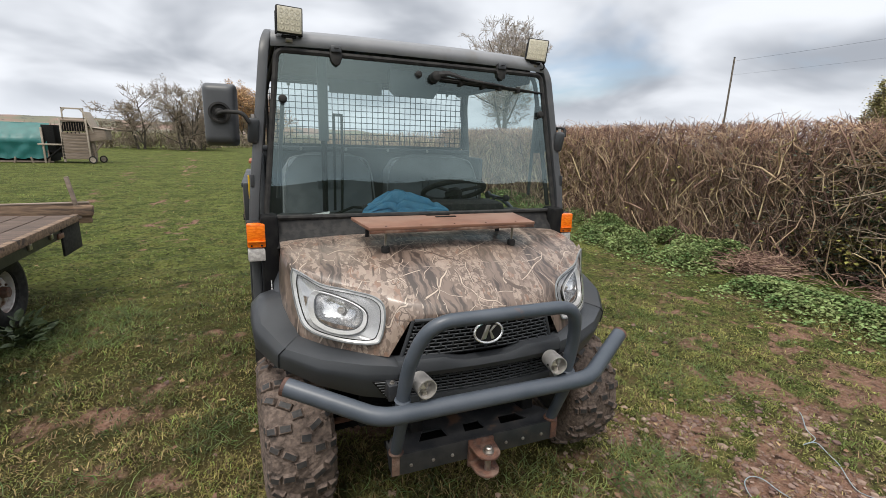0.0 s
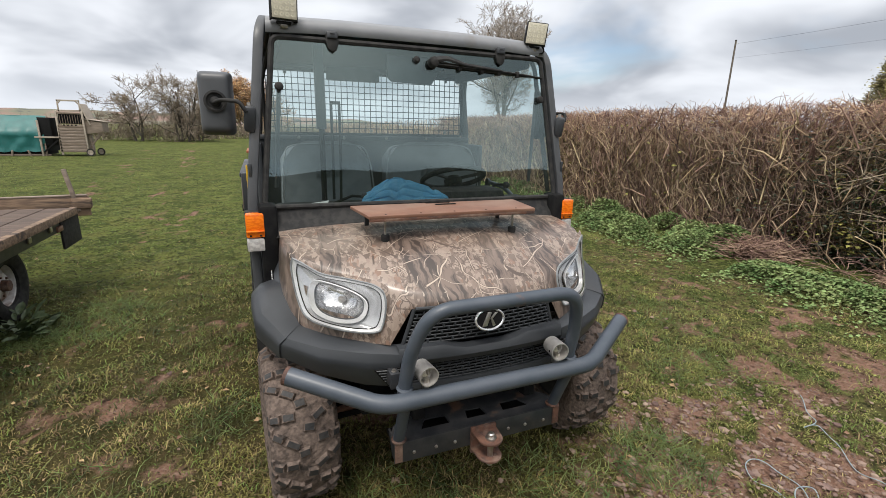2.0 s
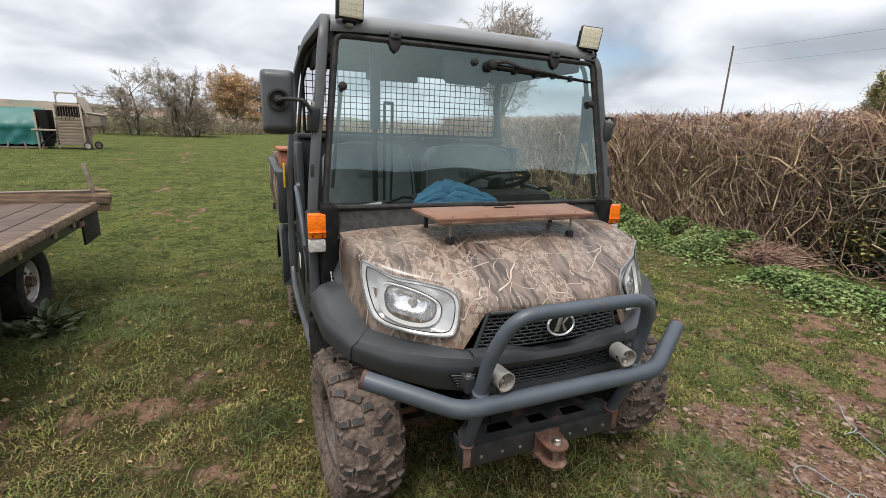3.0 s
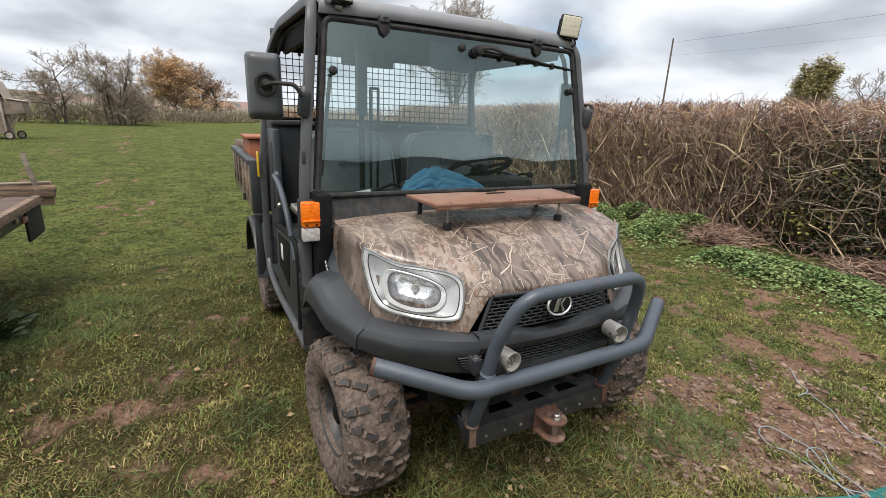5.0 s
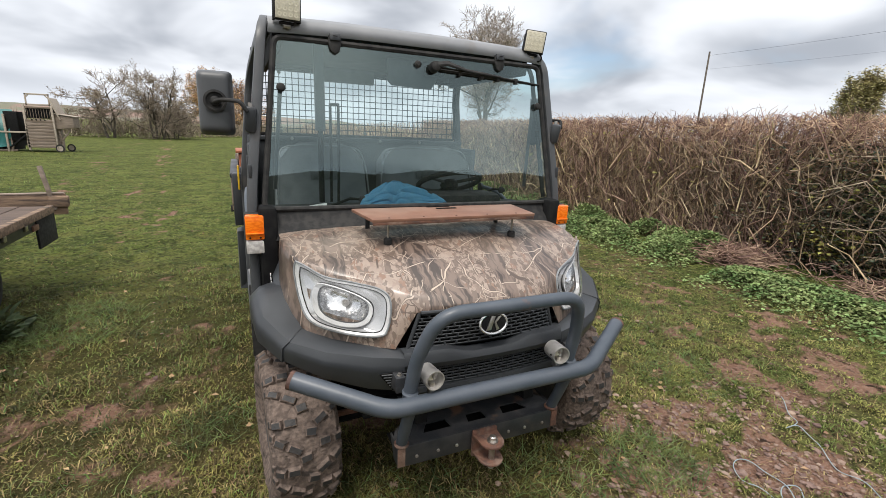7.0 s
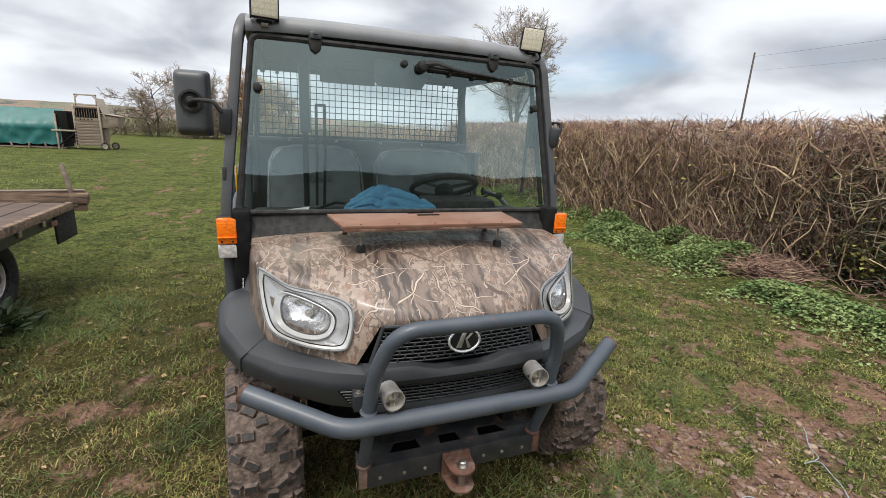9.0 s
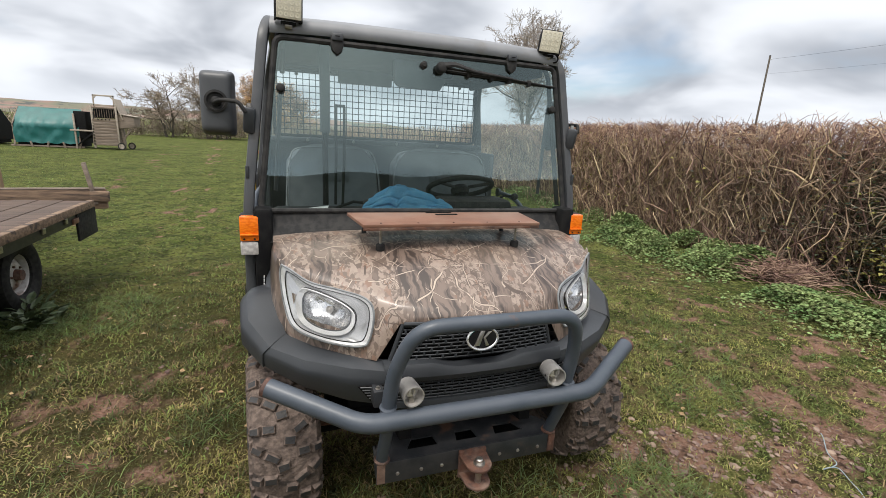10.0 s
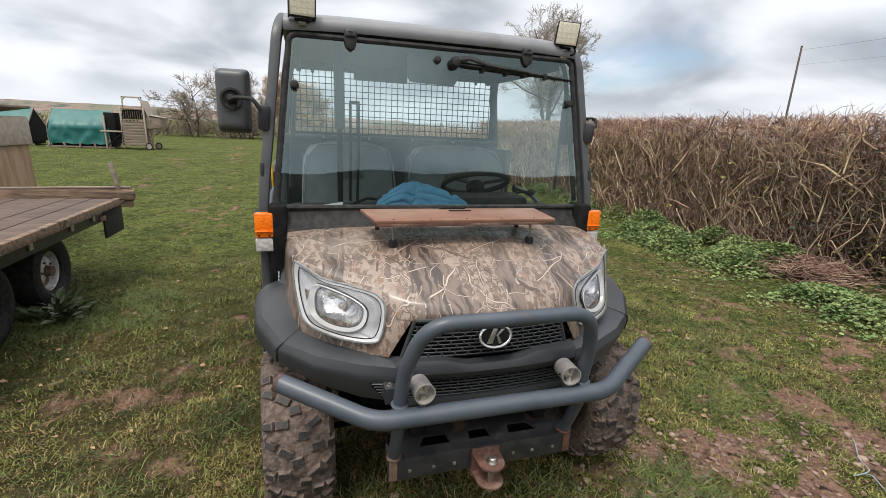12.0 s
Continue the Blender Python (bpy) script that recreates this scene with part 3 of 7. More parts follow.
        if nm == "grille":
            for sx in (1, -1):
                part("grille_edge", tube_bm([(sx * -0.324, -0.548, 0.768), (sx * -0.276, -0.552, 0.918)], 0.008, 8), M_PLASTIC, g)
            part("grille_top_edge", tube_bm([(-0.276 + 0.552 * i / 12, gy(-0.276 + 0.552 * i / 12) - 0.004, 0.921) for i in range(13)], 0.007, 8), M_PLASTIC, g)

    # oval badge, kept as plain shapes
    e = pose(0, -0.606, 0.862, 78)
    badge = part("badge", lathe_bm([(0.057, 0), (0.057, 0.006), (0.0, 0.007)][:2], e @ Matrix.Diagonal((1, 0.68, 1, 1)), 36), M_DARK, car, "oval chrome badge")
    ring = [(0.058 * math.cos(a), 0.039 * math.sin(a)) for a in (2 * math.pi * k / 40 for k in range(41))]
    part("ring", tube_bm([e @ Vector((x, y, 0.006)) for x, y in ring], 0.0048, 8, cap=False), M_CHROME, badge)
    up = e @ Matrix.Translation((0, 0, 0.006))
    part("bar", prism_bm([(-0.034, -0.024), (-0.014, -0.024), (0.008, 0.026), (-0.008, 0.028)], 0.005, up, 0.001), M_STEEL, badge)
    part("wedge", prism_bm([(0.002, 0.004), (0.022, 0.024), (0.034, 0.024), (0.010, 0.002), (0.022, -0.024), (0.010, -0.028)], 0.005, up, 0.001), M_STEEL, badge)

    # headlights: a patch on the corner between hood and fascia
    OT, IT, IB, OB = Vector((-0.668, -0.252, 1.064)), Vector((-0.352, -0.482, 0.992)), Vector((-0.372, -0.526, 0.822)), Vector((-0.674, -0.272, 0.846))

    def on_lamp(u, v, out, side):
        """u: outer to inner edge, v: top to bottom, out: metres proud of the skin."""
        p = OT.lerp(IT, u).lerp(OB.lerp(IB, u), v)
        n = (IT - OT).cross(OB - OT).normalized()
        n = n if n.y < 0 else -n
        w = math.sin(math.pi * min(1, max(0, u)))
        p = p + n * (out + 0.014 * w * math.sin(math.pi * min(1, max(0, v))) + 0.050 * w * max(0, v))
        return Vector((p.x * side, p.y, p.z))

    def loop(pts, n=8):
        q = smooth_path([(*p, 0) for p in pts + pts[:1]], n)[:-1]
        return [(p.x, p.y) for p in q]

    outer = loop([(0.02, 0.0), (0.12, 0.03), (0.34, 0.11), (0.64, 0.07), (0.90, 0.07), (0.985, 0.28), (0.97, 0.80), (0.88, 0.97), (0.50, 0.985), (0.20, 0.93), (0.07, 0.62), (0.01, 0.22)])
    mid = loop([(0.10, 0.14), (0.17, 0.15), (0.36, 0.21), (0.64, 0.17), (0.84, 0.18), (0.915, 0.34), (0.90, 0.74), (0.81, 0.87), (0.50, 0.89), (0.27, 0.84), (0.16, 0.60), (0.10, 0.30)])
    bowl = loop([(0.275, 0.37), (0.33, 0.30), (0.50, 0.29), (0.66, 0.33), (0.75, 0.42), (0.765, 0.58), (0.73, 0.73), (0.64, 0.82), (0.48, 0.84), (0.34, 0.79), (0.28, 0.68), (0.26, 0.50)])
    mid = [((a[0] + 1.5 * b[0]) / 2.5, (a[1] + 1.5 * b[1]) / 2.5) for a, b in zip(outer, mid)]
    c = (0.51, 0.565)
    ring = [(c[0] + (x - c[0]) * 1.22, c[1] + (y - c[1]) * 1.20) for x, y in bowl]
    for side in (1, -1):
        lamp = thing_part("headlight", car, "clear headlight with chrome surround")

        def band(a, b, oa, ob_, nm, mat):
            n = len(a)
            rows = [[on_lamp(*a[i % n], oa, side) for i in range(n + 1)]]
            for s in (0.35, 0.7, 1.0):
                j = [((a[i][0] * (1 - s) + b[(i * len(b)) // n][0] * s), (a[i][1] * (1 - s) + b[(i * len(b)) // n][1] * s)) for i in range(n)]
                rows.append([on_lamp(*j[i % n], oa + (ob_ - oa) * s, side) for i in range(n + 1)])
            return part(nm, sheet_bm(rows, 0.003), mat, lamp, smooth=40)

        wide = [(0.5 + (x - 0.5) * 1.17, 0.52 + (y - 0.52) * 1.12) for x, y in outer]
        band(wide, outer, -0.008, 0.010, "lamp_rim", M_CAMO)
        band(outer, mid, 0.013, 0.006, "surround", M_SILVER)
        band(mid, ring, 0.004, -0.012, "inner_trim", M_PANEL)
        band(ring, bowl, 0.002, -0.020, "bowl_surround", M_SILVER)
        rows = []
        for s, d in ((1.0, -0.020), (0.98, -0.026), (0.8, -0.05), (0.5, -0.065), (0.2, -0.07), (0.02, -0.07)):
            rows.append([on_lamp(c[0] + (x - c[0]) * s, c[1] + (y - c[1]) * s, d, side) for x, y in bowl + bowl[:1]])
        part("reflector", sheet_bm(rows), M_REFLECTOR, lamp)
        part("trim_ring", tube_bm([on_lamp(x, y, -0.016, side) for x, y in bowl + bowl[:1]], 0.0036, 8, cap=False), M_POST, lamp, "dark ring round the lamp bowl")
        part("trim_line", tube_bm([on_lamp(x, y, 0.007, side) for x, y in mid + mid[:1]], 0.0018, 6, cap=False), M_DARK, lamp)
        part("bulb", lathe_bm([(0.004, 0), (0.012, 0.004), (0.014, 0.02), (0.004, 0.032)], Matrix.Translation(on_lamp(0.51, 0.56, -0.07, side)) @ pose(0, 0, 0, 80, 0, -35 * side), 16), M_STEEL, lamp)
        rows = [[on_lamp(0.5 + (x - 0.5) * s, 0.52 + (y - 0.52) * s, 0.016 + 0.008 * (1 - s), side) for x, y in outer + outer[:1]] for s in (0.985, 0.9, 0.6, 0.3, 0.02)]
        part("lens", sheet_bm(rows), M_LENS, lamp, "clear polycarbonate lens").visible_shadow = False
        part("lens_seal", tube_bm([on_lamp(x, y, 0.012, side) for x, y in outer + outer[:1]], 0.004, 6, cap=False), M_PIPING, lamp)

    # bull bar hoop, bumper bar with angled ends, posts down to the plate
    hoop = rounded_path([(-0.345, -0.640, 0.630), (-0.335, -0.690, 0.830), (-0.280, -0.742, 0.985), (0.280, -0.742, 0.985), (0.335, -0.690, 0.830), (0.345, -0.640, 0.630)], 0.10, 8)
    part("bull_bar_hoop", tube_bm(hoop, 0.0245, 16), M_BAR, car, "blue-grey painted steel hoop")
    bar = rounded_path([(-0.728, -0.520, 0.722), (-0.43, -0.690, 0.640), (0.43, -0.690, 0.640), (0.728, -0.520, 0.722)], 0.055, 6)
    part("bumper_bar", tube_bm(bar, 0.032, 20), M_BAR, car, "blue-grey painted steel bumper tube")
    for sx in (1, -1):
        a, b = Vector((sx * -0.728, -0.520, 0.722)), Vector((sx * -0.43, -0.690, 0.640))
        u = (b - a).normalized()
        part("tube_end_ring", lathe_bm([(0.026, 0.012), (0.0325, 0.012), (0.0325, -0.001), (0.026, -0.001)], Matrix.Translation(a) @ u.to_track_quat("Z", "Y").to_matrix().to_4x4(), 20, True), M_RUST, car, "rusty cut end of the tube")
        part("tube_end_hole", lathe_bm([(0.026, 0.0), (0.0261, 0.002)], Matrix.Translation(a - u * 0.0025) @ u.to_track_quat("Z", "Y").to_matrix().to_4x4(), 20), M_DARK, car)
        part("bar_post", tube_bm([(sx * -0.345, -0.665, 0.62), (sx * -0.345, -0.575, 0.405)], 0.022, 14), M_BAR, car)
        part("post_weld", lathe_bm([(0.028, 0), (0.030, 0.006), (0.024, 0.012)], pose(sx * -0.345, -0.577, 0.402), 14), M_RUST, car)
        part("hoop_weld", lathe_bm([(0.026, 0), (0.030, 0.005), (0.026, 0.01)], pose(sx * -0.345, -0.655, 0.668, 8), 14), M_BAR, car)
        part("hoop_bracket", box_bm((0.035, 0.10, 0.06), (sx * -0.372, -0.585, 0.69), 0.004), M_PLATE, car)
        for dz, dy in ((0.012, -0.03), (0.04, 0.02)):
            part("bracket_bolt", lathe_bm([(0.010, 0), (0.010, 0.007), (0.006, 0.007), (0.006, 0.014)], pose(sx * -0.372, -0.585 + dy, 0.712 + dz * 0.2), 6), M_STEEL, car)
        # small driving lamps in steel tubes
        m = pose(sx * -0.272, -0.668, 0.722, 90, 0, sx * 6)
        tube = part("driving_lamp", lathe_bm([(0.034, -0.045), (0.036, 0.03), (0.0325, 0.03), (0.0305, -0.02), (0.0305, -0.045)], m, 28, True), M_SATIN, car, "short steel tube lamp")
        part("lamp_face", lathe_bm([(0.0305, -0.012), (0.0306, -0.010)], m, 24), M_CLEAR, tube)
        part("lamp_bulb", lathe_bm([(0.018, -0.008), (0.016, 0.0), (0.008, 0.006)], m, 18), M_LED, tube)
        part("lamp_divider", box_bm((0.002, 0.03, 0.03), (0, 0, 0), 0.0), M_SATIN, tube).matrix_basis = m @ pose(0, 0.016, 0.008)
        part("lamp_foot", box_bm((0.018, 0.03, 0.05), (sx * -0.272, -0.665, 0.682), 0.003), M_STEEL, tube)
        part("lamp_rivet", lathe_bm([(0.005, 0), (0.004, 0.004)], m @ pose(sx * 0.034, 0, 0.01, 0, sx * 90), 10), M_DARK, tube)

    # front plate: folded steel with three cut-outs
    plate = bmesh.new()
    # top built as a strip pattern round the three holes
    top = pose(0, -0.590, 0.395, 4)
    prism_bm([(-0.366, 0), (0.366, 0), (0.366, 0.045), (-0.366, 0.045)], 0.007, top, 0.0, plate)
    prism_bm([(-0.345, 0.095), (0.345, 0.095), (0.20, 0.215), (-0.20, 0.215)], 0.007, top, 0.0, plate)
    for x0, x1, x2, x3 in ((-0.366, -0.245, -0.215, -0.345), (-0.120, -0.045, -0.035, -0.130), (0.045, 0.120, 0.130, 0.035), (0.245, 0.366, 0.345, 0.215)):
        prism_bm([(x0, 0.045), (x1, 0.045), (x2, 0.095), (x3, 0.095)], 0.007, top, 0.0, plate)
    face = part("front_plate", plate, M_PLATE, car, "scuffed black steel plate with three cut-outs")
    part("plate_face", box_bm((0.735, 0.008, 0.088), (0, -0.592, 0.360), 0.002), M_PLATE, face)
    for sx in (1, -1):
        part("plate_gusset", prism_bm([(0, 0), (0.10, 0), (0.05, -0.085), (0, -0.085)], 0.007, pose(sx * 0.362, -0.590, 0.40, 90, 0, 90), 0.001), M_PLATE, face)
        part("rust_patch", box_bm((0.030, 0.004, 0.078), (sx * 0.351, -0.597, 0.360), 0.001), M_RUST, face, "rusty end of the plate")
        for x in (0.12, 0.20, 0.29):
            part("plate_bolt", lathe_bm([(0.007, 0), (0.007, 0.004), (0.004, 0.006)], pose(sx * x, -0.596, 0.352, 90), 8), M_STEEL, face)
        part("chassis_rail", box_bm((0.05, 0.40, 0.06), (sx * 0.25, -0.34, 0.44), 0.006, (-10, 0, 0)), M_DARK, car)
        part("plate_stay", box_bm((0.022, 0.012, 0.16), (sx * 0.12, -0.395, 0.485), 0.003, (18, 0, sx * 12)), M_RUST, car)
    # tow bracket with pin
    outline = [(-0.055, 0), (0.055, 0)] + [(0.05 * math.cos(a), 0.062 + 0.05 * math.sin(a)) for a in (math.pi * k / 10 for k in range(11))]
    tow = part("tow_bracket", prism_bm(outline, 0.010, pose(0, -0.598, 0.378, 0, 0, 180), 0.002), M_RUST, car, "rusty tow jaw with steel pin")
    part("jaw", prism_bm(outline, 0.010, pose(0, -0.598, 0.302, 0, 0, 180), 0.002), M_RUST, tow)
    part("jaw_back", box_bm((0.11, 0.014, 0.115), (0, -0.603, 0.345), 0.003), M_RUST, tow)
    part("pin", lathe_bm([(0.012, -0.03), (0.012, 0.088), (0.022, 0.088), (0.022, 0.094), (0.014, 0.094), (0.014, 0.108), (0.010, 0.112)], pose(0, -0.668, 0.300), 16), M_STEEL, tow, "bright steel pin and bolt")
    part("pin_nut", lathe_bm([(0.019, -0.02), (0.019, -0.002)], pose(0, -0.668, 0.302), 6), M_RUST, tow)
    # axle and underside
    part("front_axle", tube_bm([(-0.55, -0.17, 0.33), (0.55, -0.17, 0.33)], 0.04, 12), M_DARK, car)
    for sx in (1, -1):
        part("steering_arm", tube_bm([(sx * 0.12, -0.28, 0.40), (sx * 0.58, -0.24, 0.36)], 0.014, 10), M_RUST, car)
        part("wishbone", tube_bm([(sx * 0.18, -0.36, 0.44), (sx * 0.56, -0.19, 0.30)], 0.02, 10), M_DARK, car)
    # added: a black tray under the plate's holes, a plate to darken the underside
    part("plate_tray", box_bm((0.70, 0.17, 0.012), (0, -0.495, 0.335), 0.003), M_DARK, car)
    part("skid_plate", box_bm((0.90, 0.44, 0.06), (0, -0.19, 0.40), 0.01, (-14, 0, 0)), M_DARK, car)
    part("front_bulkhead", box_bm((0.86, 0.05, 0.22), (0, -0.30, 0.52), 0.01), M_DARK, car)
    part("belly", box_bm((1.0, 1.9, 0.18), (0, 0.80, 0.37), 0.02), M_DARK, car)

    wheels(car)
    cab(car)
    rear_body(car)
    return car


def thing_part(name, parent, label=""):
    e = new(name)
    e.empty_display_size = 0.05
    e.parent = parent
    if label:
        e["label"] = label
    return e


def tyre_bm(r=0.322, w=0.262, rim=0.155):
    h = w / 2
    prof = [(rim, -h * 0.72), (rim + 0.02, -h * 0.82), (r - 0.085, -h), (r - 0.045, -h * 0.97), (r - 0.018, -h * 0.82), (r - 0.010, -h * 0.4), (r - 0.008, 0), (r - 0.010, h * 0.4), (r - 0.018, h * 0.82), (r - 0.045, h * 0.97), (r - 0.085, h), (rim + 0.02, h * 0.82), (rim, h * 0.72), (rim - 0.005, 0)]
    return lathe_bm(prof, pose(0, 0, 0, 0, 90), 48, True)


def lug_bm(r=0.322, w=0.262):
    """Blocks of an off-road tread: straight and slanting two-part shoulder lugs by turns, square blocks down the middle."""
    bm = bmesh.new()
    n = 11
    g = random.Random(5)

    def block(x, turn, size, skew, drop, tip):
        b = bmesh.new()
        bmesh.ops.create_cube(b, size=1.0)
        bmesh.ops.scale(b, vec=size, verts=b.verts)
        for v in b.verts:
            if v.co.z > 0:
                v.co.x *= 0.88
                v.co.y *= 0.80
            v.co += Vector((g.uniform(-1, 1), g.uniform(-1, 1), 0)) * 0.0015
        bmesh.ops.bevel(b, geom=[e for e in b.edges if all(v.co.z > 0 for v in e.verts)], offset=0.003, segments=1, affect="EDGES")
        b.normal_update()
        for f in b.faces:
            f.material_index = 0 if f.normal.z > 0.9 else 1
        bmesh.ops.rotate(b, matrix=Matrix.Rotation(radians(skew), 3, "Z"), verts=b.verts)
        th = radians(turn * 360 / n)
        bmesh.ops.transform(b, matrix=Matrix.Rotation(-th, 4, "X") @ Matrix.Translation((x, 0, r - 0.006 + drop)) @ Matrix.Rotation(radians(tip), 4, "Y"), verts=b.verts)
        joined(bm, b)

    for k in range(n):
        for sx, off in ((1, 0.0), (-1, 0.5)):
            a = k + off
            block(sx * 0.058, a, (0.048, 0.036, 0.020), 3 * sx, 0.0, 4 * sx)
            block(sx * 0.103, a, (0.038, 0.034, 0.020), 4 * sx, -0.010, 30 * sx)
            block(sx * 0.050, a + 0.46, (0.058, 0.031, 0.020), 32 * sx, 0.0, 4 * sx)
            block(sx * 0.099, a + 0.64, (0.046, 0.031, 0.020), 30 * sx, -0.009, 28 * sx)
            block(sx * 0.012, a + 0.24, (0.046, 0.038, 0.019), -8 * sx, 0.0, 0)
            block(sx * 0.121, a + 0.06, (0.022, 0.034, 0.016), 4 * sx, -0.032, 70 * sx)
            block(sx * 0.120, a + 0.76, (0.026, 0.030, 0.016), 18 * sx, -0.032, 70 * sx)
    return bm


def wheels(car):
    first = None
    for nm, x, y, turn in (("front_wheel", -0.688, -0.17, 4), ("front_wheel", 0.688, -0.17, 4), ("rear_wheel", -0.690, 1.86, 0), ("rear_wheel", 0.690, 1.86, 0)):
        w = thing_part(nm, car, "wheel with a deep-lugged muddy tyre")
        w.matrix_basis = pose(x, y, 0.318, 11 * len(car.children) % 40, 0, turn + (180 if x > 0 else 0))
        if first is None:
            first = w
            part("tyre", tyre_bm(), M_TYRE, w)
            part("tread", lug_bm(), [M_LUG, M_TYRE], w, smooth=30)
            part("rim", lathe_bm([(0.158, -0.098), (0.166, -0.104), (0.166, -0.09), (0.150, -0.07), (0.146, -0.02), (0.12, -0.03), (0.07, -0.045), (0.06, -0.06), (0.0605, 0.05), (0.150, 0.07), (0.166, 0.10), (0.158, 0.10), (0.14, 0.0)], pose(0, 0, 0, 0, 90), 40, True), M_RIM, w, "dark muddy steel rim")
            part("hub_cap", lathe_bm([(0.045, 0.0), (0.042, 0.022), (0.02, 0.03)], pose(-0.055, 0, 0, 0, -90), 20), M_DARK, w)
            for k in range(5):
                a = 2 * math.pi * k / 5
                part("wheel_nut", lathe_bm([(0.009, 0), (0.009, 0.012), (0.006, 0.014)], pose(-0.045, 0.085 * math.cos(a), 0.085 * math.sin(a), 0, -90), 6), M_STEEL, w)
        else:
            for c in first.children:
                shared(c.name.split(".")[0], c, w, Matrix())


def flat_tube(points, w, d, n_corner=3):
    """A rounded rectangular bar along places, w across x and d along the other way."""
    P = [Vector(p) for p in points]
    sec = []
    for cx, cy, a0 in ((1, 1, 0), (-1, 1, 90), (-1, -1, 180), (1, -1, 270)):
        for k in range(n_corner):
            a = radians(a0 + 90 * k / (n_corner - 1))
            sec.append((cx * w * 0.28 + w * 0.22 * math.cos(a), cy * d * 0.28 + d * 0.22 * math.sin(a)))
    bm = bmesh.new()
    rings = []
    for i, p in enumerate(P):
        e = (P[min(i + 1, len(P) - 1)] - P[max(i - 1, 0)]).normalized()
        u = Vector((1, 0, 0))
        u = (u - e * u.dot(e)).normalized()
        v = e.cross(u)
        rings.append([bm.verts.new(p + u * a + v * b) for a, b in sec])
    n = len(sec)
    for a, b in zip(rings, rings[1:]):
        for k in range(n):
            bm.faces.new((a[k], a[(k + 1) % n], b[(k + 1) % n], b[k]))
    bm.faces.new(rings[0][::-1])
    bm.faces.new(rings[-1])
    return bm


SCREEN = {"tl": Vector((-0.668, 0.205, 1.912)), "bl": Vector((-0.748, 0.096, 1.200))}


def on_screen(u, v, out=0.0):
    """A place on the windscreen: u from -1 to 1 across, v from 0 at its foot to 1."""
    p = SCREEN["bl"].lerp(SCREEN["tl"], v)
    return Vector((-u * p.x, p.y - out - 0.012 * (1 - u * u), p.z))


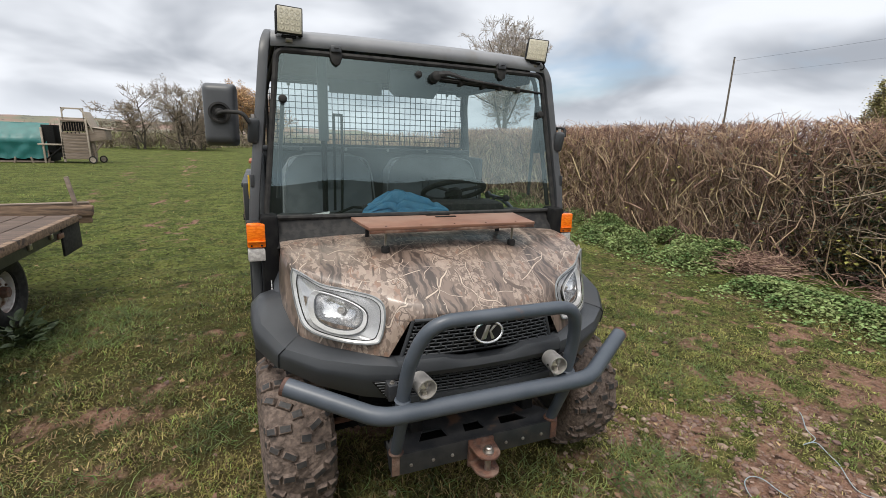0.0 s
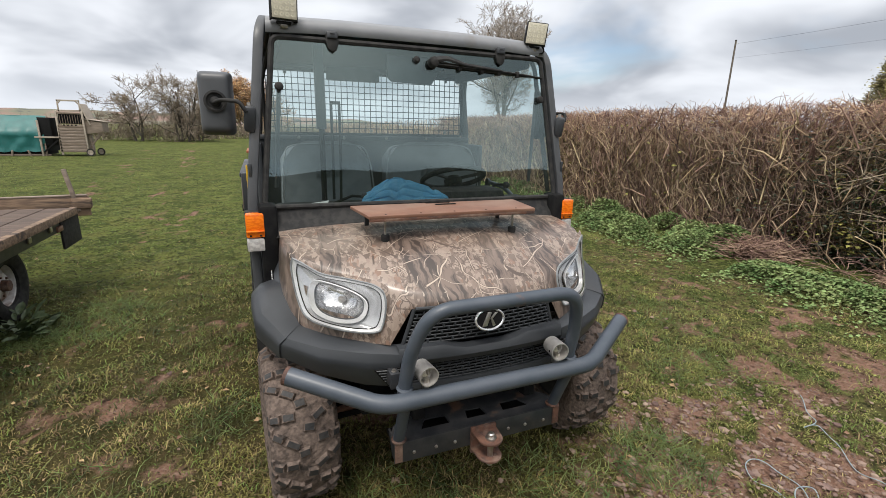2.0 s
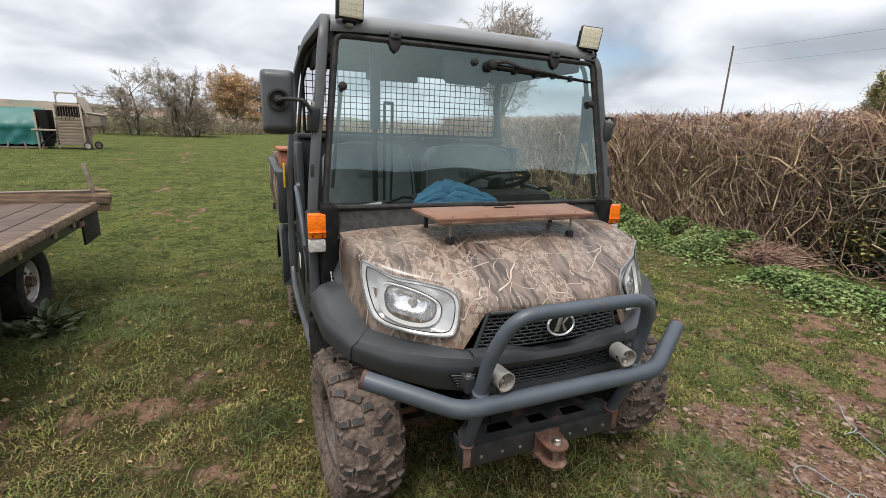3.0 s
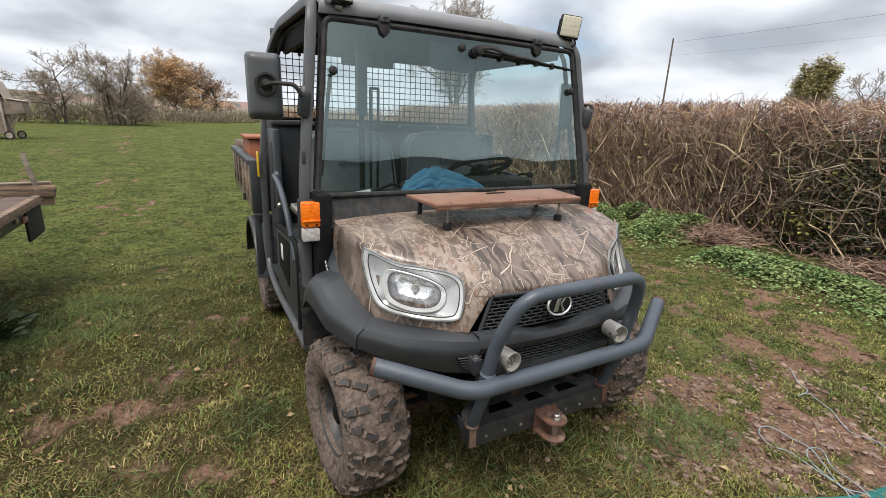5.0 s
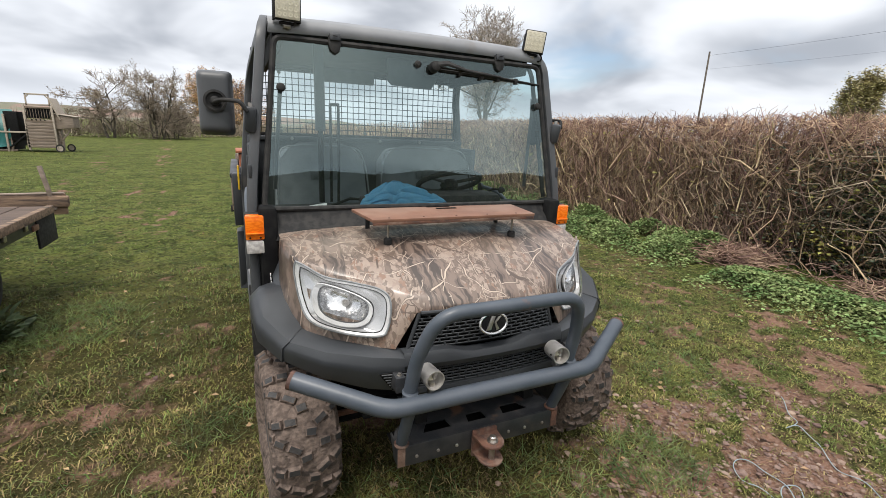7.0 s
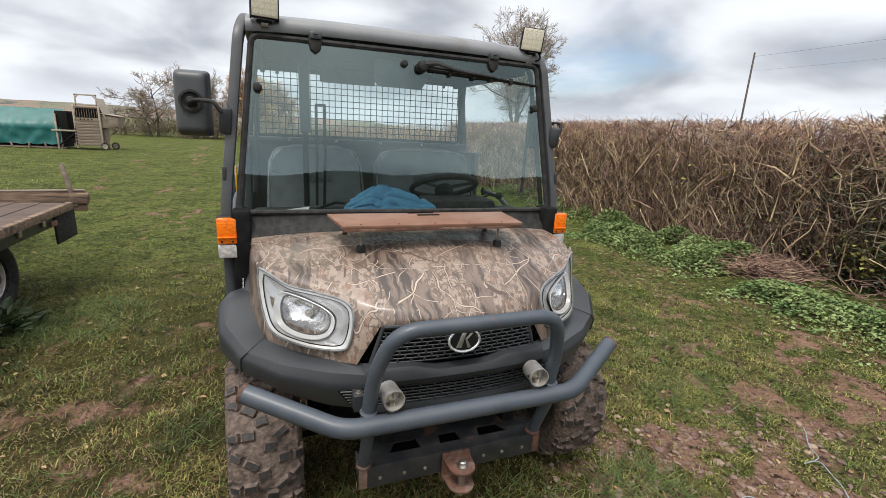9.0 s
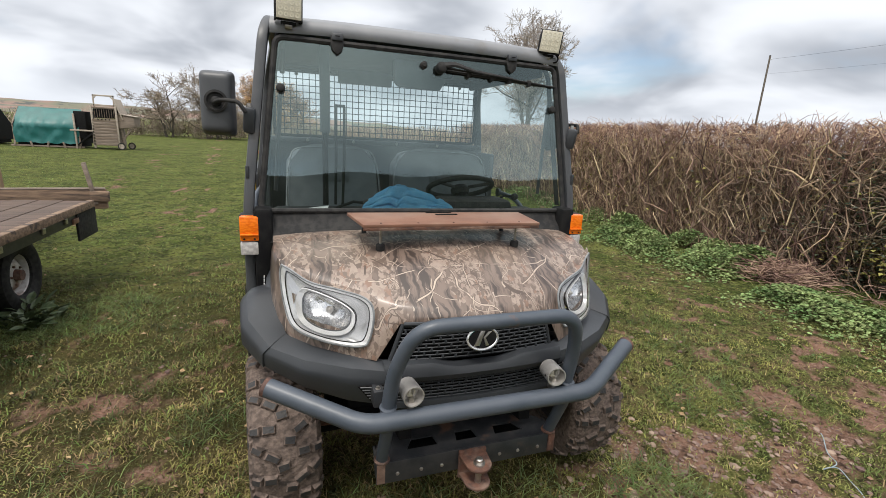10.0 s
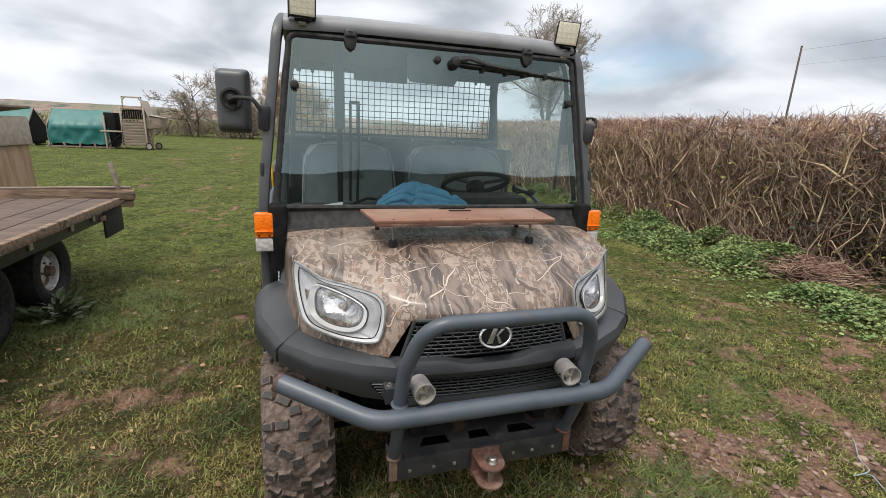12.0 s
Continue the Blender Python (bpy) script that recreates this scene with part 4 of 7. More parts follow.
def cab(car):
    # frame: pillar, roof rail and rear post in one bent tube each side
    for sx in (1, -1):
        path = rounded_path([(sx * -0.800, 0.118, 0.80), (sx * -0.798, 0.120, 1.22), (sx * -0.716, 0.232, 1.93), (sx * -0.690, 0.34, 2.000), (sx * -0.690, 1.16, 2.015), (sx * -0.735, 1.36, 1.86), (sx * -0.805, 1.37, 1.20), (sx * -0.805, 1.37, 0.55)], 0.12, 6)
        part("cab_post", flat_tube(path, 0.042, 0.048), M_POST, car, "dark grey bent steel cab post")
        part("post_edge_seal", tube_bm(rounded_path([(sx * -0.742, 0.150, 1.22), (sx * -0.668, 0.262, 1.90), (sx * -0.65, 0.36, 1.965), (sx * -0.655, 1.14, 1.985), (sx * -0.70, 1.32, 1.84), (sx * -0.765, 1.33, 1.20)], 0.10, 5), 0.012, 8), M_RUBBER, car)
        part("pillar_latch", box_bm((0.014, 0.03, 0.055), (sx * -0.795, 0.125, 1.36), 0.004), M_PLASTIC, car)
        part("reflector", box_bm((0.012, 0.035, 0.16), (sx * -0.838, 1.335, 1.21), 0.004), M_YELLOW, car, "yellow reflector strip")
    xs = [-1 + 2 * i / 12 for i in range(13)]
    roof = []
    for y, z, h in ((0.208, 1.926, 0.690), (0.200, 1.945, 0.690), (0.212, 1.978, 0.688), (0.26, 2.000, 0.686), (0.40, 2.022, 0.686), (0.75, 2.035, 0.688), (1.15, 2.030, 0.69), (1.32, 1.995, 0.70), (1.37, 1.93, 0.71)):
        roof.append([(h * u, y - 0.012 * (1 - u * u), z + 0.012 * (1 - u ** 4)) for u in xs])
    part("roof", sheet_bm(roof, 0.02), M_GREY, car, "dark grey roof panel with rounded brow", 50)
    part("headliner", box_bm((1.28, 1.0, 0.03), (0, 0.80, 1.955), 0.01), M_LINER, car)
    for sx in (1, -1):
        part("roof_inner_rail", box_bm((0.03, 0.98, 0.10), (sx * 0.645, 0.78, 1.925), 0.01), M_DARK, car)
    part("roof_vent", box_bm((0.20, 0.42, 0.045), (0.56, 0.78, 2.050), 0.02), M_PLASTIC, car, "low black hatch on the roof")

    # windscreen with rubber seal
    n = 14
    glass = part("windscreen", sheet_bm([[on_screen(-1 + 2 * i / n, v) for i in range(n + 1)] for v in (0, 0.25, 0.5, 0.75, 1)]), M_GLASS, car, "dusty clear windscreen")
    glass.visible_shadow = False
    ring = rounded_path([on_screen(0, 0, 0.0), on_screen(-0.5, 0, 0.0), on_screen(-1, 0), on_screen(-1, 0.5), on_screen(-1, 1), on_screen(-0.5, 1), on_screen(0, 1), on_screen(0.5, 1), on_screen(1, 1), on_screen(1, 0.5), on_screen(1, 0), on_screen(0.5, 0), on_screen(0, 0)], 0.035, 5)
    part("screen_seal", tube_bm(ring, 0.0125, 8, cap=False), M_RUBBER, car, "black rubber windscreen seal")
    part("cowl", sheet_bm([[(0.76 * u, y - 0.02 * (1 - u * u), z + 0.012 * (1 - u * u)) for u in xs] for y, z in ((0.03, 1.075), (0.05, 1.122), (0.085, 1.150), (0.10, 1.195), (0.13, 1.195))], 0.006), M_RUBBER, car)

    # fittings on the glass
    for sx in (1, -1):
        p = on_screen(sx * 0.945, 0.71)
        part("screen_knob", lathe_bm([(0.008, -0.005), (0.008, 0.008), (0.0175, 0.010), (0.0185, 0.020), (0.013, 0.028), (0.004, 0.030)], Matrix.Translation(p) @ pose(0, 0, 0, 82), 20), M_RUBBER, car, "round black screen knob")
        part("gas_strut", tube_bm([p + Vector((0, 0.03, -0.01)), p + Vector((sx * 0.02, 0.07, -0.25)), p + Vector((sx * 0.035, 0.10, -0.44))], 0.009, 8), M_POST, car)
        out = [(-0.026, 0.036), (0.026, 0.036), (0.028, 0.0), (0.020, -0.028), (0.0, -0.044), (-0.020, -0.028), (-0.028, 0.0)]
        m = pose(sx * 0.418, 0.196, 1.905, 82)
        h = part("screen_hinge", prism_bm(out, 0.016, m, 0.004), M_RUBBER, car, "black shield-shaped hinge cover")
        part("hinge_cap", prism_bm([(-0.023, 0.012), (0.023, 0.012), (0.023, 0.042), (-0.023, 0.042)], 0.024, m, 0.004), M_PLASTIC, h)
        part("hinge_slot", box_bm((0.020, 0.003, 0.004), (sx * 0.418, 0.170, 1.937), 0.001), M_DARK, h)
    p = on_screen(-0.045, 0.925)
    part("wash_nozzle", lathe_bm([(0.008, -0.005), (0.0165, 0.004), (0.0165, 0.012), (0.008, 0.020)], Matrix.Translation(p) @ pose(0, 0, 0, 82), 18), M_RUBBER, car)
    a = on_screen(0.075, 0.918, 0.022)
    wiper = part("wiper", lathe_bm([(0.024, -0.022), (0.026, 0.0), (0.022, 0.020), (0.010, 0.026)], Matrix.Translation(a) @ pose(0, 0, 0, 82), 18), M_RUBBER, car, "black windscreen wiper")
    part("wiper_arm", tube_bm([a + Vector((0, -0.012, 0.01)), a + Vector((0.06, -0.02, 0.018)), on_screen(0.32, 0.915, 0.032), on_screen(0.62, 0.895, 0.026)], [0.016, 0.015, 0.010, 0.006], 8, flat=0.6), M_RUBBER, wiper)
    part("blade", tube_bm([on_screen(u, 0.905 - 0.04 * (u - 0.12), 0.010) for u in (0.12, 0.3, 0.5, 0.7, 0.985)], [0.005, 0.008, 0.008, 0.007, 0.004], 6), M_RUBBER, wiper)
    part("blade_carrier", tube_bm([on_screen(u, 0.918 - 0.055 * (u - 0.12), 0.016 + 0.010 * math.sin(u * 4)) for u in (0.12, 0.3, 0.5, 0.7, 0.9)], 0.0045, 6), M_RUBBER, wiper)
    part("blade_rubber", tube_bm([on_screen(u, 0.893 - 0.030 * (u - 0.12), 0.003) for u in (0.12, 0.5, 0.985)], 0.003, 6), M_DARK, wiper)
    for u in (0.28, 0.46, 0.60, 0.76):
        part("carrier_clip", box_bm((0.018, 0.02, 0.030), on_screen(u, 0.903 - 0.04 * (u - 0.12), 0.012), 0.003), M_RUBBER, wiper)
    part("wiper_motor", box_bm((0.10, 0.05, 0.05), on_screen(0.12, 0.905, -0.06), 0.01), M_DARK, car)

    # work lamps on brackets
    for x, y, z, ry, rz in ((-0.612, 0.165, 2.026, 1, 4), (0.618, 0.178, 2.030, 6, -24)):
        lamp = thing_part("work_lamp", car, "square LED work lamp on a bracket")
        lamp.matrix_basis = pose(x, y, z, 4, ry, rz)
        part("housing", box_bm((0.108, 0.034, 0.108), (0, 0.012, 0), 0.006), M_RUBBER, lamp)
        part("face", box_bm((0.098, 0.006, 0.098), (0, -0.006, 0), 0.008), M_LED, lamp, "pale yellowish lens")
        cup = None
        for i in range(4):
            for j in range(4):
                m = pose(-0.033 + 0.022 * i, -0.0085, -0.033 + 0.022 * j, 90)
                if cup is None:
                    cup = part("led_cup", lathe_bm([(0.0095, -0.001), (0.0095, 0.0012), (0.006, 0.0014), (0.003, 0.0004)], Matrix(), 12), M_LEDSPOT, lamp)
                    cup.matrix_basis = m
                else:
                    shared("led_cup", cup, lamp, m)
        part("bracket", box_bm((0.060, 0.022, 0.012), (0, 0.022, -0.062), 0.003), M_DARK, lamp)
        part("bracket_foot", box_bm((0.030, 0.03, 0.022), (0, 0.03, -0.072), 0.004), M_STEEL, lamp)
        for k in (-1, 1):
            part("fin", box_bm((0.006, 0.035, 0.09), (k * 0.052, 0.022, -0.012), 0.001), M_DARK, lamp)
        part("cable", tube_bm(smooth_path([(0.03, 0.03, -0.04), (0.055, 0.035, -0.065), (0.05, 0.03, -0.085), (0.02, 0.04, -0.09)], 5), 0.004, 6), M_DARK, lamp)

    # mirrors
    for sx in (1, -1):
        mir = thing_part("wing_mirror", car, "dark grey wing mirror on a bent arm")
        if sx < 0:
            mir.matrix_basis = pose(0.778, 0.145, 0, 0, 0, 48) @ pose(-0.778, -0.145, 0)
        bm = bmesh.new()
        bmesh.ops.create_cube(bm, size=1.0)
        bmesh.ops.scale(bm, vec=(0.146, 0.075, 0.274), verts=bm.verts)
        for v in bm.verts:
            if v.co.y < 0:
                v.co.x *= 0.80
                v.co.z *= 0.86
        bmesh.ops.bevel(bm, geom=bm.edges[:], offset=0.026, segments=4, affect="EDGES", profile=0.6)
        bmesh.ops.transform(bm, matrix=pose(sx * -0.908, 0.262, 1.634, -2, 0, sx * -4), verts=bm.verts)
        part("mirror_shell", bm, M_POST, mir, smooth=60)
        part("mirror_glass", box_bm((0.126, 0.004, 0.250), (sx * -0.908, 0.302, 1.634), 0.002, (-2, 0, sx * -4)), M_CHROME, mir)
        m = pose(sx * -0.908, 0.219, 1.640, 90)
        part("ball_socket", lathe_bm([(0.045, 0.0), (0.045, 0.006), (0.036, 0.008), (0.030, 0.001), (0.020, 0.0), (0.018, 0.014), (0.008, 0.020)], m, 24), M_RUBBER, mir)
        part("arm", tube_bm(rounded_path([(sx * -0.912, 0.205, 1.636), (sx * -0.885, 0.180, 1.645), (sx * -0.815, 0.120, 1.640), (sx * -0.790, 0.118, 1.600)], 0.02, 5), 0.0085, 10), M_RUBBER, mir)
        part("arm_clamp", box_bm((0.046, 0.05, 0.105), (sx * -0.778, 0.145, 1.570), 0.014, (8, sx * 5, 0)), M_PLASTIC, mir)
        part("clamp_bolt", lathe_bm([(0.010, 0), (0.008, 0.02)], pose(sx * -0.778, 0.145, 1.618), 8), M_STEEL, mir)

    # indicators
    for sx in (1, -1):
        ind = thing_part("indicator", car, "amber indicator above a clear sidelight")
        part("lamp_body", box_bm((0.078, 0.06, 0.172), (sx * -0.792, 0.086, 1.105), 0.006), M_RUBBER, ind)
        part("amber_lens", box_bm((0.074, 0.052, 0.104), (sx * -0.792, 0.048, 1.136), 0.007), M_ORANGE, ind, "amber plastic lens")
        part("clear_lens", box_bm((0.074, 0.048, 0.058), (sx * -0.792, 0.050, 1.052), 0.007), M_CLEAR, ind, "clear plastic lens")
        part("lens_divider", box_bm((0.070, 0.012, 0.006), (sx * -0.792, 0.020, 1.112), 0.002), M_ORANGE, ind)
        for dx in (-0.02, 0.02):
            part("lens_screw", lathe_bm([(0.005, 0), (0.004, 0.003)], pose(sx * -0.792 + dx, 0.024, 1.094, 90), 8), M_DARK, ind)

    # dashboard, wheel, seats and the rods seen through the glass
    part("dashboard", box_bm((1.44, 0.30, 0.22), (0, 0.27, 1.065), 0.04), M_RUBBER, car)
    part("dash_pod", box_bm((0.42, 0.20, 0.10), (0.32, 0.34, 1.18), 0.035), M_RUBBER, car)
    part("floor_pan", box_bm((1.58, 1.22, 0.04), (0, 0.72, 0.515), 0.008), M_PLASTIC, car)
    part("footwell_front", box_bm((1.48, 0.03, 0.56), (0, 0.17, 0.80), 0.006), M_DARK, car)
    sw = part("steering_wheel", tube_bm([pose(0.31, 0.50, 1.265, -24) @ Vector((0.185 * math.cos(a), 0.185 * math.sin(a), 0)) for a in (2 * math.pi * k / 32 for k in range(33))], 0.015, 10, cap=False), M_RUBBER, car, "black steering wheel")
    part("wheel_hub", lathe_bm([(0.05, -0.03), (0.055, 0.0), (0.04, 0.02)], pose(0.31, 0.50, 1.255, -24), 20), M_RUBBER, sw)
    for a in (90, 210, 330):
        c, s = math.cos(radians(a)), math.sin(radians(a))
        part("spoke", tube_bm([pose(0.31, 0.50, 1.26, -24) @ Vector((0.04 * c, 0.04 * s, 0)), pose(0.31, 0.50, 1.265, -24) @ Vector((0.18 * c, 0.18 * s, 0))], 0.012, 8, flat=0.5), M_RUBBER, sw)
    part("steering_column", tube_bm([(0.31, 0.50, 1.25), (0.31, 0.36, 1.12)], 0.035, 12), M_DARK, car)
    for x, y, z, dx in ((0.47, 0.40, 1.23, 0.14), (0.15, 0.42, 1.22, -0.10), (-0.42, 0.33, 1.20, 0.16)):
        lev = part("lever", tube_bm([(x, y, z - 0.03), (x + dx * 0.6, y, z + 0.005), (x + dx, y - 0.01, z)], 0.007, 8), M_DARK, car)
        part("lever_knob", lathe_bm([(0.006, -0.02), (0.018, -0.012), (0.020, 0.006), (0.010, 0.020)], pose(x + dx, y - 0.01, z, 0, 90), 14), M_RUBBER, lev)
    for x, half in ((-0.365, 0.292), (0.316, 0.345)):
        seat = thing_part("seat", car, "grey vinyl seat with pale seams")
        rows = []
        for k in range(9):
            v = k / 8
            hw = half * (1 - 0.08 * v) * (1 - 4.5 * max(0, v - 0.86) ** 1.7)
            z, y = 0.88 + 0.565 * v, 0.92 + 0.11 * v
            rows.append([(x + hw * u, y - 0.035 * (1 - abs(u) ** 3) * (1 - v * 0.4) - 0.045 * abs(u) ** 4, z - 0.02 * u ** 6 * v) for u in (-1, -0.85, -0.6, -0.3, 0, 0.3, 0.6, 0.85, 1)])
        part("backrest", sheet_bm(rows, 0.09), M_SEAT, seat, smooth=60)
        for u in (-0.62, 0.62):
            part("seam", tube_bm([(x + half * u * (1 - 0.22 * v), 0.842 + 0.11 * v - 0.040 * (1 - v * 0.3), 0.90 + 0.525 * v) for v in (0, 0.25, 0.5, 0.75, 0.92)], 0.006, 6), M_PIPING, seat)
        edge = [(x + half * a, y - 0.075, z + 0.028) for a, y, z in ((-0.965, 0.872, 0.95), (-0.93, 0.925, 1.20), (-0.87, 0.955, 1.33), (-0.71, 0.985, 1.405), (0, 0.985, 1.418), (0.71, 0.985, 1.405), (0.87, 0.955, 1.33), (0.93, 0.925, 1.20), (0.965, 0.872, 0.95))]
        part("edge_piping", tube_bm(smooth_path(edge, 5), 0.005, 6), M_PIPING, seat)
        part("cushion", box_bm((half * 1.9, 0.46, 0.14), (x, 0.72, 0.90), 0.05, seg=4), M_SEAT, seat)
        mark = part("stitched_mark", box_bm((0.030, 0.006, 0.045), (x - 0.06, 0.868, 1.27), 0.002), M_SEAT, seat)
        for k in range(1, 4):
            shared("stitched_mark", mark, seat, pose(0.042 * k, 0, 0))
    part("seat_base", box_bm((1.48, 0.62, 0.34), (0, 0.86, 0.68), 0.02), M_PLASTIC, car)
    part("grab_post", flat_tube([(-0.455, 0.40, 1.93), (-0.455, 0.392, 1.70), (-0.455, 0.390, 1.535)], 0.048, 0.03), M_POST, car, "padded grey upright behind the screen")
    part("grab_rod", tube_bm([(-0.455, 0.392, 1.56), (-0.455, 0.39, 1.18)], 0.014, 8), M_DARK, car)
    for dx in (0.055, 0.095):
        part("clip_rod", tube_bm([(-0.455 + dx, 0.42, 1.66), (-0.455 + dx, 0.42, 1.42), (-0.455 + dx * 0.9, 0.40, 1.18)], 0.007, 6), M_DARK, car)
    part("clip_bridge", tube_bm([(-0.405, 0.42, 1.665), (-0.355, 0.42, 1.665)], 0.007, 6), M_DARK, car)
    out = [(-0.13, 0.085), (0.13, 0.085), (0.13, 0.0), (0.10, -0.045), (-0.11, -0.04), (-0.13, -0.02)]
    part("inner_mirror", prism_bm(out, 0.02, pose(-0.015, 0.30, 1.805, 84), 0.006), M_SEAT, car, "grey interior mirror back")

    # rear guard: steel mesh in a frame, bulkhead under it
    guard = part("rear_guard", tube_bm(rounded_path([(-0.70, 1.29, 1.50), (-0.70, 1.29, 1.905), (0.70, 1.29, 1.905), (0.70, 1.29, 1.50), (-0.70, 1.29, 1.50)], 0.02, 3), 0.010, 8), M_DARK, car, "black steel mesh guard behind the seats")
    up = part("wire", tube_bm([(0, 0, -0.20), (0, 0, 0.20)], 0.0026, 5), M_DARK, guard)
    up.matrix_basis = pose(-0.68, 1.29, 1.703)
    for k in range(1, 35):
        shared("wire", up, guard, pose(-0.68 + 0.040 * k, 1.29, 1.703))
    across = part("cross_wire", tube_bm([(-0.70, 0, 0), (0.70, 0, 0)], 0.0026, 5), M_DARK, guard)
    across.matrix_basis = pose(0, 1.285, 1.540)
    for k in range(1, 10):
        shared("cross_wire", across, guard, pose(0, 1.285, 1.540 + 0.0395 * k))
    part("rear_header", box_bm((1.44, 0.03, 0.12), (0, 1.31, 1.962), 0.008), M_LINER, car)
    part("header_pad", box_bm((0.36, 0.03, 0.09), (-0.12, 1.265, 1.893), 0.01), M_LINER, car)
    for x in (-0.56, 0.0, 0.56):
        for z in (1.525, 1.885):
            part("guard_bolt", lathe_bm([(0.012, 0), (0.010, 0.008)], pose(x, 1.276, z, 90), 8), M_STEEL, guard)
    part("bulkhead", box_bm((1.54, 0.05, 0.94), (0, 1.32, 1.02), 0.012), M_PLASTIC, car)
    part("bulkhead_ledge", box_bm((1.50, 0.08, 0.03), (0, 1.28, 1.475), 0.006), M_PLASTIC, car)
    for x in (-0.5, -0.2, 0.1, 0.4):
        part("ledge_bolt", lathe_bm([(0.011, 0), (0.009, 0.006)], pose(x, 1.238, 1.475, 90), 8), M_STEEL, car)


def rear_body(car):
    for sx in (1, -1):
        part("rear_side_panel", box_bm((0.04, 0.30, 0.72), (sx * -0.755, 1.20, 1.08), 0.012), M_PLASTIC, car)
        part("panel_rib", box_bm((0.05, 0.035, 0.42), (sx * -0.762, 1.14, 1.16), 0.012), M_PLASTIC, car)
        sill = part("sill", tube_bm(smooth_path([(sx * -0.805, 0.17, 0.475), (sx * -0.808, 0.64, 0.470), (sx * -0.808, 1.00, 0.460), (sx * -0.808, 1.28, 0.505), (sx * -0.808, 1.40, 0.62), (sx * -0.808, 1.46, 0.80)], 5), 0.020, 10), M_POST, car, "dark steel sill tube")
        part("sill_tread", box_bm((0.07, 0.46, 0.012), (sx * -0.765, 0.42, 0.492), 0.003), M_POST, sill, "worn step tread")
        part("side_guard", tube_bm(rounded_path([(sx * -0.795, 0.96, 1.180), (sx * -0.805, 0.74, 1.170), (sx * -0.808, 0.52, 1.060), (sx * -0.795, 0.41, 0.830)], 0.10, 6), 0.0145, 12), M_BAR, car, "bent steel hip guard")
        part("guard_pivot", lathe_bm([(0.03, 0), (0.026, 0.02), (0.012, 0.024)], pose(sx * -0.775, 0.96, 1.180, 0, sx * -90), 16), M_PLASTIC, car)
        part("guard_bolt", lathe_bm([(0.016, 0), (0.012, 0.012)], pose(sx * -0.775, 0.95, 1.010, 0, sx * -90), 10), M_STEEL, car)
        door = part("low_door", prism_bm([(0.30, 0.94), (0.62, 0.92), (0.98, 0.89), (1.02, 0.50), (0.34, 0.49), (0.26, 0.80)], 0.03, pose(sx * -0.785 - 0.015, 0, 0, 90, 0, 90), 0.008), M_PLASTIC, car, "low black side panel")
        part("door_recess", prism_bm([(0.52, 0.89), (0.90, 0.86), (0.90, 0.66), (0.60, 0.62)], 0.006, pose(sx * -0.800 - 0.003, 0, 0, 90, 0, 90), 0.002), M_DARK, door)
        part("door_rim", tube_bm(rounded_path([(sx * -0.803, 0.32, 0.50), (sx * -0.803, 0.29, 0.82), (sx * -0.803, 0.34, 0.945), (sx * -0.803, 0.98, 0.895)], 0.05, 4), 0.012, 8), M_DARK, door)
        part("warning_sticker", box_bm((0.003, 0.06, 0.085), (sx * -0.806, 0.76, 0.78), 0.001), M_WHITE, door, "pale rectangular sticker")
        part("belt_buckle", box_bm((0.05, 0.10, 0.035), (sx * -0.72, 0.70, 1.03), 0.008, (15, 0, 10)), M_STEEL, car)
        # cargo bed side and fender
        side = part("bed_side", box_bm((0.035, 1.42, 0.32), (sx * -0.862, 2.17, 1.045), 0.008), M_CAMO, car, "camouflage printed bed side")
        part("bed_rail", box_bm((0.06, 1.46, 0.035), (sx * -0.862, 2.17, 1.212), 0.010), M_PLASTIC, side)
        part("bed_corner", box_bm((0.07, 0.08, 0.36), (sx * -0.845, 1.45, 1.05), 0.012), M_PLASTIC, side)
        for k in range(5):
            part("side_rib", box_bm((0.012, 0.05, 0.24), (sx * -0.884, 1.62 + 0.28 * k, 1.07), 0.005), M_CAMO, side)
        arch = [[(sx * x, 1.86 + r * math.cos(a), 0.36 + r * math.sin(a)) for a in (radians(d) for d in range(5, 176, 10))] for x, r in ((-0.55, 0.40), (-0.83, 0.41), (-0.872, 0.395), (-0.875, 0.37))]
        part("rear_fender", sheet_bm(arch, 0.006), M_PLASTIC, car, smooth=60)
        part("rear_flap", box_bm((0.05, 0.02, 0.40), (sx * -0.845, 1.47, 0.62), 0.006), M_PLASTIC, car)
        part("bed_latch", box_bm((0.02, 0.03, 0.05), (sx * -0.895, 1.80, 0.93), 0.004), M_RUBBER, car)
    part("bed_floor", box_bm((1.70, 1.44, 0.05), (0, 2.17, 0.90), 0.01), M_PLASTIC, car)
    part("bed_front", box_bm((1.66, 0.04, 0.36), (0, 1.46, 1.09), 0.01), M_PLASTIC, car)
    part("tailgate", box_bm((1.70, 0.04, 0.38), (0, 2.90, 1.09), 0.01), M_CAMO, car)
    part("rear_axle", tube_bm([(-0.55, 1.86, 0.33), (0.55, 1.86, 0.33)], 0.05, 12), M_DARK, car)
    part("rear_chassis", box_bm((0.7, 1.3, 0.2), (0, 2.1, 0.70), 0.03), M_DARK, car)

    # board shelf over the hood on two sprung feet
    shelf = thing_part("hood_shelf", car, "brown phenolic board on two rubber-footed pins")
    bd = prism_bm([(-0.405, -0.045), (-0.06, -0.045), (-0.06, -0.062), (0.06, -0.062), (0.06, -0.045), (0.405, -0.045), (0.392, -0.268), (-0.372, -0.268)], 0.013, pose(0, 0, 1.205, 2), 0.002)
    part("board", bd, M_BOARD, shelf, "brown phenolic board")
